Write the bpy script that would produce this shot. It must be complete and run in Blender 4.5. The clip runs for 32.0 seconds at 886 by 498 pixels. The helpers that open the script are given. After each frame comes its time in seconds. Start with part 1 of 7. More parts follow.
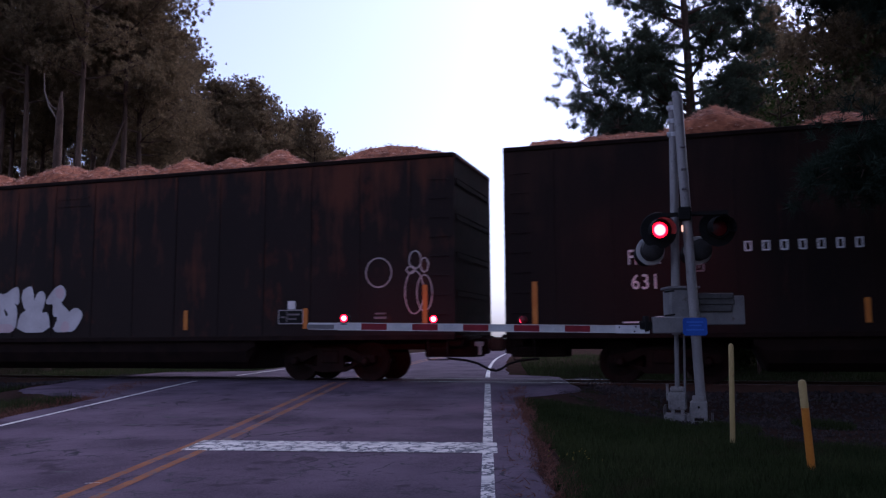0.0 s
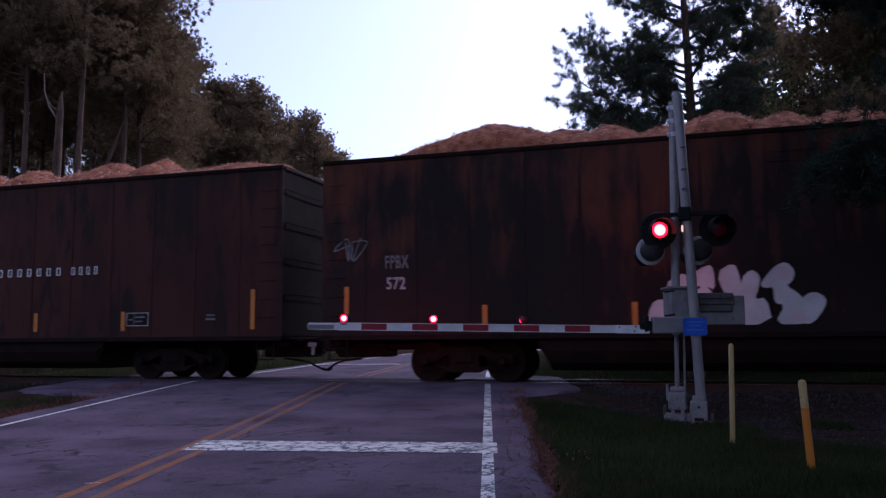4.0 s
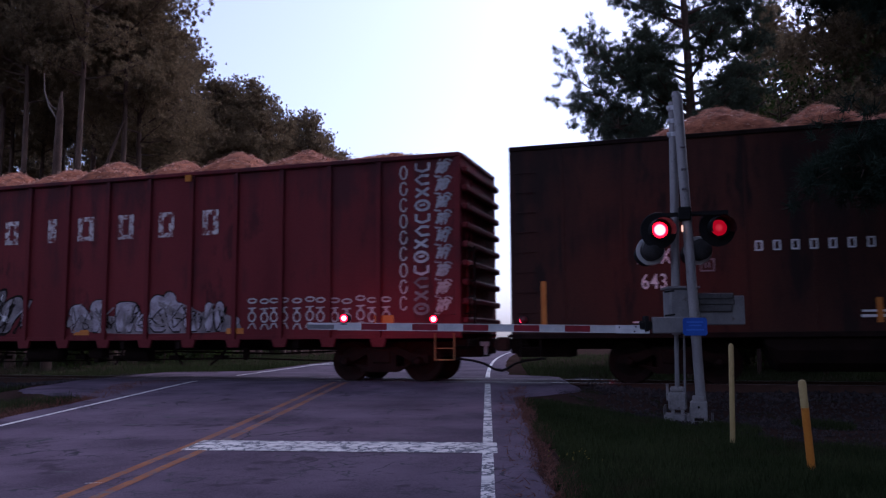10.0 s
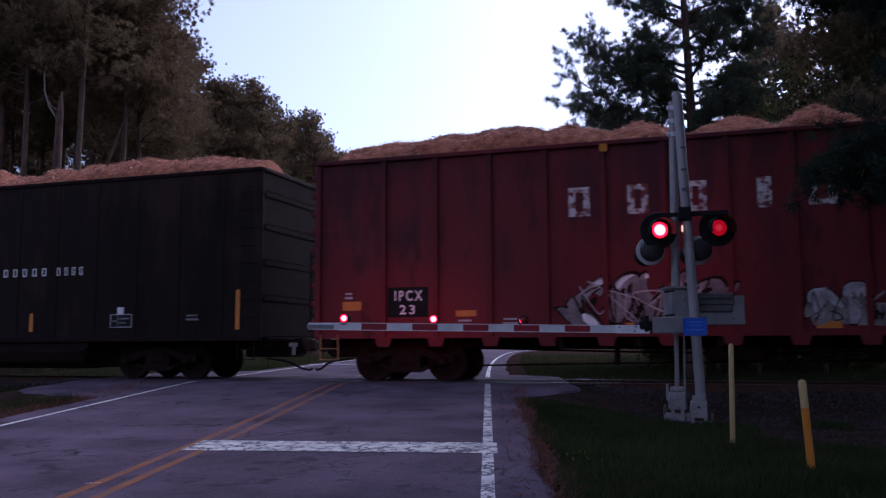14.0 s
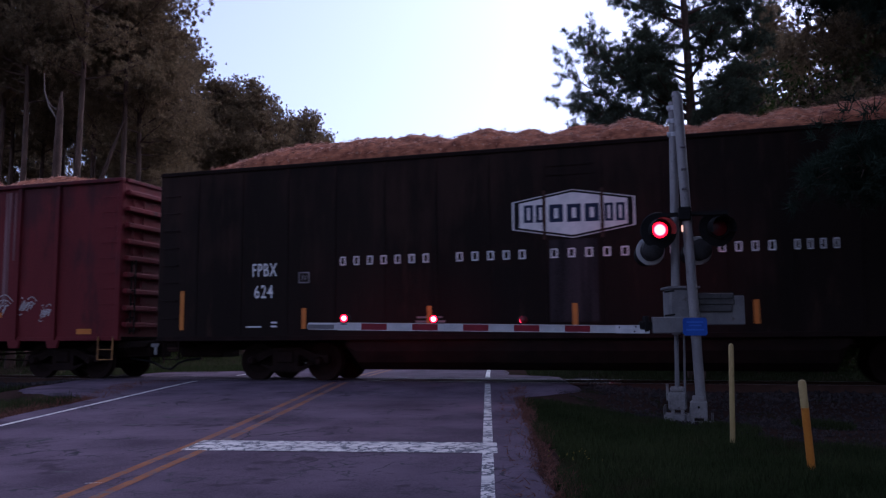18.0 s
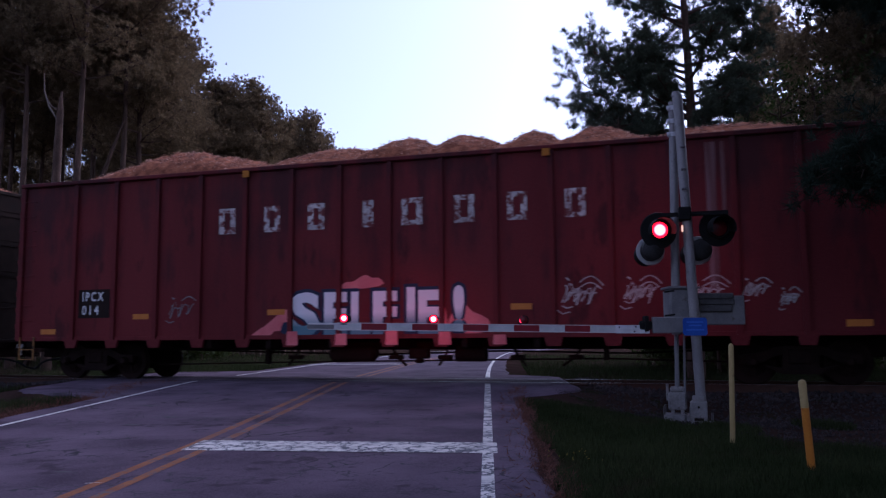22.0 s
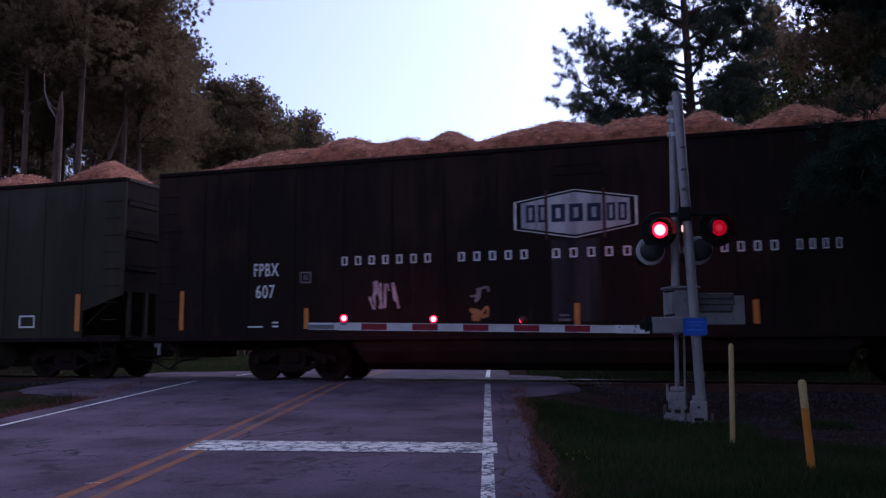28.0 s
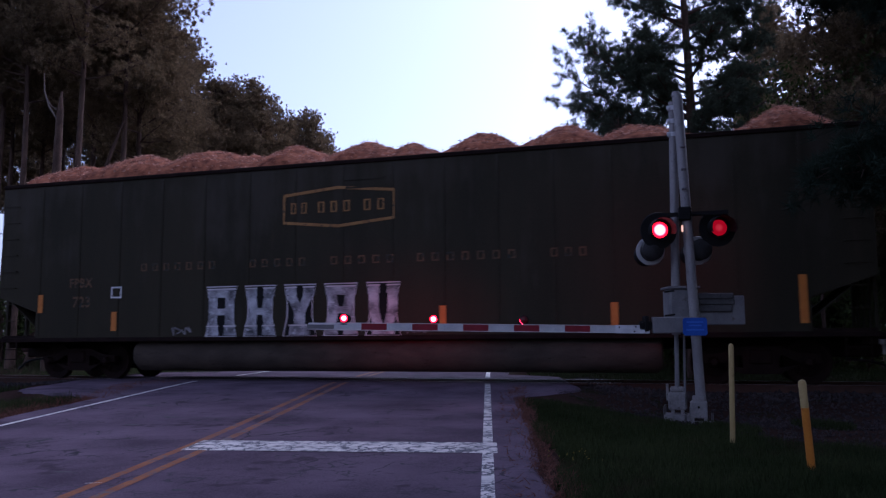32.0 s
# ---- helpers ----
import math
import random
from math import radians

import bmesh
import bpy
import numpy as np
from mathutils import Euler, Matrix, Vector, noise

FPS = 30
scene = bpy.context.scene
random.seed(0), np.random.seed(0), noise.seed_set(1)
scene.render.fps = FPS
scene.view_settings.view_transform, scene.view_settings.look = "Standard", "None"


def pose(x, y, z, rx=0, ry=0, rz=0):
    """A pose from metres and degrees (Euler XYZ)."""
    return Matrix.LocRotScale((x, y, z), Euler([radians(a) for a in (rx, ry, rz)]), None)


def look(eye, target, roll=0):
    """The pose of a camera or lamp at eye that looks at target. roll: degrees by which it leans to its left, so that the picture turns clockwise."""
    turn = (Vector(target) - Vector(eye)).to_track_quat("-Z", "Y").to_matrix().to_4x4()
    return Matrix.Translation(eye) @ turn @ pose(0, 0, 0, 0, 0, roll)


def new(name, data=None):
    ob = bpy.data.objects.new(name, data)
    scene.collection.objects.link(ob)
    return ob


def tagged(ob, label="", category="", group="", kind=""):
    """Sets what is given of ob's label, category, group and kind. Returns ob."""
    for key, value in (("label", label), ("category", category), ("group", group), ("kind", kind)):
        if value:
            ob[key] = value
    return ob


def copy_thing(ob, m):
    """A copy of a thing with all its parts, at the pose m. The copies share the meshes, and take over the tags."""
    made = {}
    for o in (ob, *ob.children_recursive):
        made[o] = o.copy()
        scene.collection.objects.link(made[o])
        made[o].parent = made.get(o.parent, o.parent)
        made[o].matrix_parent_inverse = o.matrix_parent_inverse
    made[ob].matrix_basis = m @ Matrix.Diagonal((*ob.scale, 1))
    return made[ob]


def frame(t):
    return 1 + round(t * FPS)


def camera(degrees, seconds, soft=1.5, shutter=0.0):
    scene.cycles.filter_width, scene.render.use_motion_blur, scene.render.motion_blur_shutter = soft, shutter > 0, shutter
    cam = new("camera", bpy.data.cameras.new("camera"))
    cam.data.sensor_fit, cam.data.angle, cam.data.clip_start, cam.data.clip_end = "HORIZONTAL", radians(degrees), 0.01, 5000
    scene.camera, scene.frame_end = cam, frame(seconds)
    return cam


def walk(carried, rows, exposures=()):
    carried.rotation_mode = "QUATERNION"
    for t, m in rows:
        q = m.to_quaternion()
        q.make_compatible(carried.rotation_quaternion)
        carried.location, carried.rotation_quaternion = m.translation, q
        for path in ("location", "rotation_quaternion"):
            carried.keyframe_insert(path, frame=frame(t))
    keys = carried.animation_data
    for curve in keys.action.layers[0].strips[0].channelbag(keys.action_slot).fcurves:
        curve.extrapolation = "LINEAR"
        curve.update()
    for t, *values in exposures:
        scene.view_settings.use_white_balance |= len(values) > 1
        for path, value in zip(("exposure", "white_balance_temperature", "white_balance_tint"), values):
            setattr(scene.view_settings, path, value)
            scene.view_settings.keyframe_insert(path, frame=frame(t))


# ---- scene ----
cam = camera(55.72, 32.0, soft=1.3, shutter=0.4)
EYE = Vector((0.0, -19.135, 0.922))
YAW, PITCH, ROLL = radians(17.462), radians(6.256), -0.356
AIM = EYE + Vector((-math.sin(YAW) * math.cos(PITCH), math.cos(YAW) * math.cos(PITCH), math.sin(PITCH)))
walk(cam, [(0.0, look(EYE, AIM, ROLL)), (32.0, look(EYE, AIM, ROLL))],
     exposures=[(0.0, 0.51, 5200, 30), (16.0, 0.45, 5130, 30), (32.0, 0.38, 5030, 30)])

# ---- light: dusk sky, what is left of the sun veiled beyond the track ----
SUN_EL, SUN_AZ = radians(42), radians(29)
world = bpy.data.worlds.new("dusk")
scene.world = world
world.use_nodes = True
wn, wl = world.node_tree.nodes, world.node_tree.links
sky = wn.new("ShaderNodeTexSky")
sky.sky_type, sky.sun_disc = "NISHITA", False
sky.sun_elevation, sky.sun_rotation = SUN_EL, SUN_AZ
sky.air_density, sky.dust_density, sky.ozone_density = 1.0, 3.0, 2.0
bg = wn["Background"]
bg.inputs["Strength"].default_value = 0.15
veil = wn.new("ShaderNodeHueSaturation")  # thin high cloud takes most of the colour out
veil.inputs["Saturation"].default_value = 0.54
wl.new(sky.outputs["Color"], veil.inputs["Color"])
wl.new(veil.outputs[0], bg.inputs["Color"])
sun = new("sun", bpy.data.lights.new("sun", "SUN"))
sun.data.energy, sun.data.angle, sun.data.color = 0.15, radians(20), (1.0, 0.93, 0.9)
sun.matrix_world = look((60 * math.sin(SUN_AZ), 60 * math.cos(SUN_AZ), 60 * math.tan(SUN_EL)), (0, 0, 0))


# ---- materials ----
def material(name, a, b, rough=0.7, scale=3.0, stretch=(1, 1, 1), bump=0.2, metal=0.0, fine=40.0, c=None, spots=0.55, vary=0.0, coat=0.0, sheen=0.25):
    """Two colours mixed by a coarse noise, grained by a fine one; c comes through in worn spots."""
    m = bpy.data.materials.new(name)
    m.use_nodes = True
    n, l = m.node_tree.nodes, m.node_tree.links
    p = n["Principled BSDF"]
    p.inputs["Roughness"].default_value, p.inputs["Metallic"].default_value = rough, metal
    p.inputs["Coat Weight"].default_value, p.inputs["Specular IOR Level"].default_value = coat, sheen
    tex = n.new("ShaderNodeTexCoord")
    mp = n.new("ShaderNodeMapping")
    mp.inputs["Scale"].default_value = stretch
    l.new(tex.outputs["Object"], mp.inputs["Vector"])
    big, small = n.new("ShaderNodeTexNoise"), n.new("ShaderNodeTexNoise")
    big.inputs["Scale"].default_value, small.inputs["Scale"].default_value = scale, fine
    big.inputs["Detail"].default_value, small.inputs["Detail"].default_value = 6, 4
    l.new(mp.outputs[0], big.inputs["Vector"])
    l.new(tex.outputs["Object"], small.inputs["Vector"])
    add = n.new("ShaderNodeMath")
    add.operation = "MULTIPLY_ADD"
    add.inputs[1].default_value = 0.5
    l.new(small.outputs[0], add.inputs[0])
    l.new(big.outputs[0], add.inputs[2])
    ramp = n.new("ShaderNodeValToRGB")
    ramp.color_ramp.elements[0].position, ramp.color_ramp.elements[1].position = 0.55, 0.95
    ramp.color_ramp.elements[0].color, ramp.color_ramp.elements[1].color = (*a, 1), (*b, 1)
    l.new(add.outputs[0], ramp.inputs[0])
    out = ramp.outputs[0]
    if c:
        wear = n.new("ShaderNodeTexNoise")
        wear.inputs["Scale"].default_value, wear.inputs["Detail"].default_value = scale * 2.3, 8
        wear.inputs["Roughness"].default_value = 0.65
        l.new(mp.outputs[0], wear.inputs["Vector"])
        cut = n.new("ShaderNodeValToRGB")
        cut.color_ramp.elements[0].position, cut.color_ramp.elements[1].position = spots, spots + 0.08
        l.new(wear.outputs[0], cut.inputs[0])
        mix = n.new("ShaderNodeMix")
        mix.data_type = "RGBA"
        l.new(cut.outputs[0], mix.inputs[0])
        l.new(out, mix.inputs[6])
        mix.inputs[7].default_value = (*c, 1)
        out = mix.outputs[2]
    if vary:
        info = n.new("ShaderNodeNewGeometry")
        hsv = n.new("ShaderNodeHueSaturation")
        rng = n.new("ShaderNodeMapRange")
        rng.inputs["To Min"].default_value, rng.inputs["To Max"].default_value = 1 - vary, 1 + vary
        l.new(info.outputs["Random Per Island"], rng.inputs["Value"])
        l.new(rng.outputs[0], hsv.inputs["Value"])
        l.new(out, hsv.inputs["Color"])
        out = hsv.outputs[0]
    l.new(out, p.inputs["Base Color"])
    if bump:
        bp = n.new("ShaderNodeBump")
        bp.inputs["Strength"].default_value, bp.inputs["Distance"].default_value = bump, 0.02
        l.new(small.outputs[0], bp.inputs["Height"])
        l.new(bp.outputs[0], p.inputs["Normal"])
    return m


def cracked(m, scale, width, dark, patchy=0.5, distort=0.35):
    """Adds a net of fine dark cracks, broken up by a coarse noise, to a material."""
    n, l = m.node_tree.nodes, m.node_tree.links
    p = n["Principled BSDF"]
    src = p.inputs["Base Color"].links[0].from_socket
    tex, wob, cell, patch = n.new("ShaderNodeTexCoord"), n.new("ShaderNodeTexNoise"), n.new("ShaderNodeTexVoronoi"), n.new("ShaderNodeTexNoise")
    wob.inputs["Scale"].default_value, wob.inputs["Detail"].default_value = scale * 2.5, 5
    patch.inputs["Scale"].default_value = scale * 0.45
    off = n.new("ShaderNodeVectorMath")
    off.operation = "MULTIPLY_ADD"
    off.inputs[1].default_value = (distort / scale,) * 3
    l.new(tex.outputs["Object"], wob.inputs["Vector"])
    l.new(tex.outputs["Object"], patch.inputs["Vector"])
    l.new(wob.outputs["Color"], off.inputs[0])
    l.new(tex.outputs["Object"], off.inputs[2])
    cell.feature = "DISTANCE_TO_EDGE"
    cell.inputs["Scale"].default_value = scale
    l.new(off.outputs[0], cell.inputs["Vector"])
    line, mask, mul, mix = n.new("ShaderNodeMapRange"), n.new("ShaderNodeMapRange"), n.new("ShaderNodeMath"), n.new("ShaderNodeMix")
    line.inputs["From Min"].default_value, line.inputs["From Max"].default_value = width * 0.4, width
    line.inputs["To Min"].default_value, line.inputs["To Max"].default_value = 1.0, 0.0
    mask.inputs["From Min"].default_value, mask.inputs["From Max"].default_value = patchy - 0.05, patchy + 0.08
    mul.operation, mix.data_type = "MULTIPLY", "RGBA"
    l.new(cell.outputs["Distance"], line.inputs["Value"])
    l.new(patch.outputs[0], mask.inputs["Value"])
    l.new(line.outputs[0], mul.inputs[0])
    l.new(mask.outputs[0], mul.inputs[1])
    l.new(mul.outputs[0], mix.inputs[0])
    l.new(src, mix.inputs[6])
    mix.inputs[7].default_value = (*dark, 1)
    l.new(mix.outputs[2], p.inputs["Base Color"])
    return m


def weathered(m, rust, top=5.0, reach=2.6, amount=0.5, dark=None):
    """Rust that blooms below a car's rim and runs down it in ragged tongues."""
    n, l = m.node_tree.nodes, m.node_tree.links
    p = n["Principled BSDF"]
    src = p.inputs["Base Color"].links[0].from_socket
    tex, mp, mp2, runs, bloom, sep = n.new("ShaderNodeTexCoord"), n.new("ShaderNodeMapping"), n.new("ShaderNodeMapping"), n.new("ShaderNodeTexNoise"), n.new("ShaderNodeTexNoise"), n.new("ShaderNodeSeparateXYZ")
    mp.inputs["Scale"].default_value, mp2.inputs["Scale"].default_value = (1.0, 0.4, 0.16), (0.35, 0.3, 0.5)
    runs.inputs["Scale"].default_value, runs.inputs["Detail"].default_value, runs.inputs["Roughness"].default_value = 2.6, 6, 0.65
    bloom.inputs["Scale"].default_value, bloom.inputs["Detail"].default_value = 1.4, 5
    for a in (mp.inputs[0], mp2.inputs[0], sep.inputs[0]):
        l.new(tex.outputs["Object"], a)
    l.new(mp.outputs[0], runs.inputs["Vector"])
    l.new(mp2.outputs[0], bloom.inputs["Vector"])
    fall = n.new("ShaderNodeMapRange")
    fall.inputs["From Min"].default_value, fall.inputs["From Max"].default_value = top - reach, top
    fall.inputs["To Min"].default_value, fall.inputs["To Max"].default_value = -0.12, 0.14
    l.new(sep.outputs["Z"], fall.inputs["Value"])
    s1, s2, cut, mul, mix = n.new("ShaderNodeMath"), n.new("ShaderNodeMath"), n.new("ShaderNodeMapRange"), n.new("ShaderNodeMath"), n.new("ShaderNodeMix")
    l.new(runs.outputs[0], s1.inputs[0])
    l.new(bloom.outputs[0], s1.inputs[1])
    l.new(s1.outputs[0], s2.inputs[0])
    l.new(fall.outputs[0], s2.inputs[1])
    cut.inputs["From Min"].default_value, cut.inputs["From Max"].default_value = 1.02, 1.3
    l.new(s2.outputs[0], cut.inputs["Value"])
    mul.operation, mix.data_type = "MULTIPLY", "RGBA"
    mul.inputs[1].default_value = amount
    l.new(cut.outputs[0], mul.inputs[0])
    l.new(mul.outputs[0], mix.inputs[0])
    l.new(src, mix.inputs[6])
    mix.inputs[7].default_value = (*rust, 1)
    l.new(mix.outputs[2], p.inputs["Base Color"])


def let_through(m, share=0.45):
    """Thin leaves and needles pass some light on."""
    n, l = m.node_tree.nodes, m.node_tree.links
    p = n["Principled BSDF"]
    back, mix = n.new("ShaderNodeBsdfTranslucent"), n.new("ShaderNodeMixShader")
    mix.inputs[0].default_value = share
    l.new(p.inputs["Base Color"].links[0].from_socket, back.inputs["Color"])
    l.new(p.outputs[0], mix.inputs[1])
    l.new(back.outputs[0], mix.inputs[2])
    l.new(mix.outputs[0], n["Material Output"].inputs["Surface"])


def glow(name, color, core, near, far, strength):
    """A lit lens: hot in the middle, coloured towards its rim; near and far are distances from the lens's axis."""
    m = bpy.data.materials.new(name)
    m.use_nodes = True
    n, l = m.node_tree.nodes, m.node_tree.links
    tex, ln = n.new("ShaderNodeTexCoord"), n.new("ShaderNodeVectorMath")
    ln.operation = "LENGTH"
    l.new(tex.outputs["Object"], ln.inputs[0])
    rng = n.new("ShaderNodeMapRange")
    rng.inputs["From Min"].default_value, rng.inputs["From Max"].default_value = near, far
    l.new(ln.outputs["Value"], rng.inputs["Value"])
    mix = n.new("ShaderNodeMix")
    mix.data_type = "RGBA"
    mix.inputs[6].default_value, mix.inputs[7].default_value = (*core, 1), (*color, 1)
    l.new(rng.outputs[0], mix.inputs[0])
    em = n.new("ShaderNodeEmission")
    em.inputs["Strength"].default_value = strength
    l.new(mix.outputs[2], em.inputs["Color"])
    l.new(em.outputs[0], n["Material Output"].inputs["Surface"])
    return m


ASPHALT = material("asphalt", (0.06525, 0.04583, 0.06168), (0.1415, 0.1026, 0.1317), 0.9, 0.9, bump=0.6, fine=45, c=(0.05897, 0.04241, 0.05405), spots=0.58, sheen=0.03)
cracked(ASPHALT, 1.3, 0.016, (0.038, 0.035, 0.038), 0.55)
cracked(ASPHALT, 5.0, 0.05, (0.053, 0.05, 0.053), 0.58)
WHITE_LINE = material("white_line_paint", (0.5573, 0.516, 0.4799), (0.6966, 0.645, 0.5919), 0.7, 2.0, bump=0.2, c=(0.1393, 0.1204, 0.128), spots=0.6)
WORN_LINE = material("cracked_line_paint", (0.5108, 0.473, 0.4399), (0.6966, 0.645, 0.5919), 0.7, 1.6, bump=0.3, c=(0.1486, 0.129, 0.136), spots=0.66)
cracked(WORN_LINE, 3.6, 0.08, (0.07, 0.065, 0.08), 0.42, 0.9)
cracked(WORN_LINE, 9.0, 0.16, (0.08, 0.075, 0.09), 0.47, 0.9)
cracked(WHITE_LINE, 4.0, 0.12, (0.13, 0.12, 0.14), 0.55, 0.5)
YELLOW_LINE = material("yellow_line_paint", (0.1882, 0.0604, 0.0228), (0.2579, 0.09266, 0.02993), 0.8, 2.5, bump=0.2, c=(0.09758, 0.06864, 0.07838), spots=0.56)
YELLOW_WORN = material("worn_yellow_line_paint", (0.1476, 0.0585, 0.0315), (0.246, 0.0897, 0.036), 0.8, 1.8, bump=0.2, c=(0.1107, 0.0819, 0.0915), spots=0.51)
cracked(YELLOW_LINE, 6.0, 0.1, (0.12, 0.09, 0.09), 0.52, 0.6)
TAR = material("dark_tar_stain", (0.04, 0.033, 0.038), (0.07, 0.058, 0.066), 0.9, 6.0, bump=0.3)
SOIL = material("soil", (0.02776, 0.01681, 0.01355), (0.04627, 0.02725, 0.0218), 0.95, 0.5, bump=0.8, fine=12, c=(0.01982, 0.02087, 0.0106), spots=0.56, sheen=0.0)
BALLAST = material("ballast_stone", (0.02203, 0.01714, 0.01688), (0.04774, 0.03672, 0.03645), 0.9, 4.0, bump=0.6, fine=30, vary=0.4, sheen=0.1)
STRAW = material("pine_straw", (0.088, 0.0351, 0.02496), (0.152, 0.0624, 0.0429), 0.95, 3.0, vary=0.4, bump=0)
GRASS = material("grass_blade", (0.02341, 0.03164, 0.01242), (0.04565, 0.05476, 0.02268), 0.85, 0.6, bump=0, vary=0.45, sheen=0.0, c=(0.0439, 0.03773, 0.02052), spots=0.58)
FLOWER = material("yellow_flower", (0.14, 0.105, 0.012), (0.1925, 0.147, 0.02), 0.7, 3, bump=0)
STEEL = material("rail_steel", (0.0672, 0.0576, 0.0576), (0.12, 0.1056, 0.1056), 0.35, 5.0, bump=0.1, metal=0.8)
RUST = material("rusty_steel", (0.0392, 0.0182, 0.013), (0.0672, 0.0312, 0.0208), 0.85, 4.0, bump=0.4)
TIMBER = material("creosoted_timber", (0.032, 0.0256, 0.0224), (0.064, 0.052, 0.044), 0.9, 3.0, bump=0.5)
# grimy black steel; on smooth cars' ends it paints in the gap's shade
GRIME_AND_SHADE = material("grimy_steel_and_end_shade", (0.008618, 0.004522, 0.003632), (0.01888, 0.00931, 0.007028), 0.85, 3.0, bump=0.3, sheen=0.1)
GREY_TUBE = material("dusty_grey_steel", (0.0434, 0.0329, 0.0259), (0.0784, 0.0581, 0.0448), 0.8, 1.5, (1, 1, 2.5), 0.25, sheen=0.1, c=(0.028, 0.0203, 0.0161), spots=0.6)
BLACK_SIDE = material("black_car_paint", (0.007928, 0.004715, 0.003686), (0.01598, 0.009569, 0.007419), 0.72, 0.8, (1.1, 1, 0.2), 0.1, fine=25, c=(0.02722, 0.01387, 0.009578), spots=0.59, sheen=0.08)
DARK_SIDE = material("rust_streaked_dark_paint", (0.01358, 0.008304, 0.007466), (0.02276, 0.01294, 0.01084), 0.7, 0.6, (0.8, 1, 0.4), 0.15, fine=25, c=(0.05875, 0.01686, 0.009635), spots=0.58, sheen=0.12)
BROWN_SIDE = material("brown_car_paint", (0.02867, 0.01123, 0.008666), (0.06475, 0.02036, 0.013), 0.7, 0.8, (0.9, 1, 0.2), 0.12, fine=25, c=(0.01942, 0.01064, 0.008666), spots=0.53, sheen=0.12)
DARK_BROWN = material("blackened_brown_paint", (0.009396, 0.005244, 0.004443), (0.02009, 0.009004, 0.006665), 0.7, 0.8, (0.9, 1, 0.25), 0.12, fine=25, c=(0.02916, 0.0108, 0.007069), spots=0.61, sheen=0.12)
RED_SIDE = material("oxide_red_paint", (0.09123, 0.01182, 0.01348), (0.1467, 0.02102, 0.02218), 0.65, 0.7, (0.9, 1, 0.3), 0.12, fine=25, c=(0.06519, 0.01208, 0.01319), spots=0.57, sheen=0.12)
GREEN_SIDE = material("dark_green_paint", (0.02156, 0.0172, 0.009417), (0.03558, 0.02761, 0.01561), 0.65, 0.8, (1.1, 1, 0.25), 0.1, fine=25, c=(0.04313, 0.03003, 0.01791), spots=0.62, sheen=0.12)
CHIPS = material("wood_chips", (0.1035, 0.02697, 0.01212), (0.3878, 0.1349, 0.06494), 0.95, 5.0, bump=1.0, fine=22)
RUNOFF = material("washed_down_paint", (0.00588, 0.003575, 0.003754), (0.0357, 0.02438, 0.02681), 0.8, 2.2, (2.2, 1, 0.1), bump=0)
PALE_RUNS = material("pale_paint_runs", (0.09, 0.016, 0.016), (0.2, 0.11, 0.11), 0.8, 3.0, (4, 1, 0.12), bump=0)
PALE_CHIPS = material("pale_wood_chips", (0.396, 0.1728, 0.1092), (0.6336, 0.3744, 0.273), 0.95, 6.0, bump=0, vary=0.35)
CHALK = material("chalky_paint", (0.2916, 0.25, 0.2418), (0.4536, 0.4, 0.3813), 0.85, 5.0, bump=0)
WHITE_INK = material("white_stencil_paint", (0.594, 0.55, 0.5301), (0.756, 0.7, 0.6696), 0.7, 6.0, bump=0)
FADED_INK = material("faded_white_paint", (0.3564, 0.297, 0.2864), (0.689, 0.594, 0.5626), 0.8, 3.0, bump=0, c=(0.1426, 0.033, 0.03069), spots=0.47)
GREY_INK = material("streaked_grey_paint", (0.1944, 0.18, 0.1925), (0.486, 0.45, 0.452), 0.8, 1.2, (2.5, 1, 0.3), bump=0, c=(0.08748, 0.072, 0.07533), spots=0.62)
DIM_INK = material("grimy_white_paint", (0.108, 0.09, 0.093), (0.216, 0.19, 0.186), 0.8, 3.0, bump=0)
YELLOW_INK = material("faded_yellow_paint", (0.25, 0.12, 0.04), (0.36, 0.18, 0.06), 0.8, 4.0, bump=0, c=(0.05, 0.04, 0.03), spots=0.56)
DARK_YELLOW_INK = material("nearly_gone_yellow_paint", (0.09, 0.05, 0.025), (0.15, 0.075, 0.035), 0.8, 3.0, bump=0, c=(0.03, 0.035, 0.028), spots=0.5)
REFLECTOR = material("yellow_reflector_tape", (0.4335, 0.128, 0.014), (0.5202, 0.1728, 0.0224), 0.5, 5.0, bump=0)
SPRAY_WHITE = material("white_spray_paint", (0.45, 0.378, 0.378), (0.612, 0.54, 0.54), 0.7, 2.0, bump=0)
SPRAY_GREY = material("silver_spray_paint", (0.202, 0.1615, 0.1739), (0.459, 0.391, 0.3952), 0.6, 3.0, bump=0)
SLAB_SPRAY = material("mottled_silver_spray", (0.051, 0.04675, 0.0493), (0.527, 0.4845, 0.51), 0.6, 3.0, bump=0, c=(0.561, 0.527, 0.544), spots=0.58)
SPRAY_BLUE = material("pale_blue_spray_paint", (0.1, 0.2, 0.24), (0.72, 0.68, 0.7), 0.7, 1.3, (1, 1, 2.2), bump=0)
fade = SPRAY_BLUE.node_tree.nodes.new("ShaderNodeMapRange")  # sprayed teal at the foot, white above
fade.inputs["From Min"].default_value, fade.inputs["From Max"].default_value = 0.1, 0.5
fade.inputs["To Min"].default_value, fade.inputs["To Max"].default_value = 0.5, 1.0
split = SPRAY_BLUE.node_tree.nodes.new("ShaderNodeSeparateXYZ")
coord = SPRAY_BLUE.node_tree.nodes.new("ShaderNodeTexCoord")
SPRAY_BLUE.node_tree.links.new(coord.outputs["Object"], split.inputs[0])
SPRAY_BLUE.node_tree.links.new(split.outputs["Z"], fade.inputs["Value"])
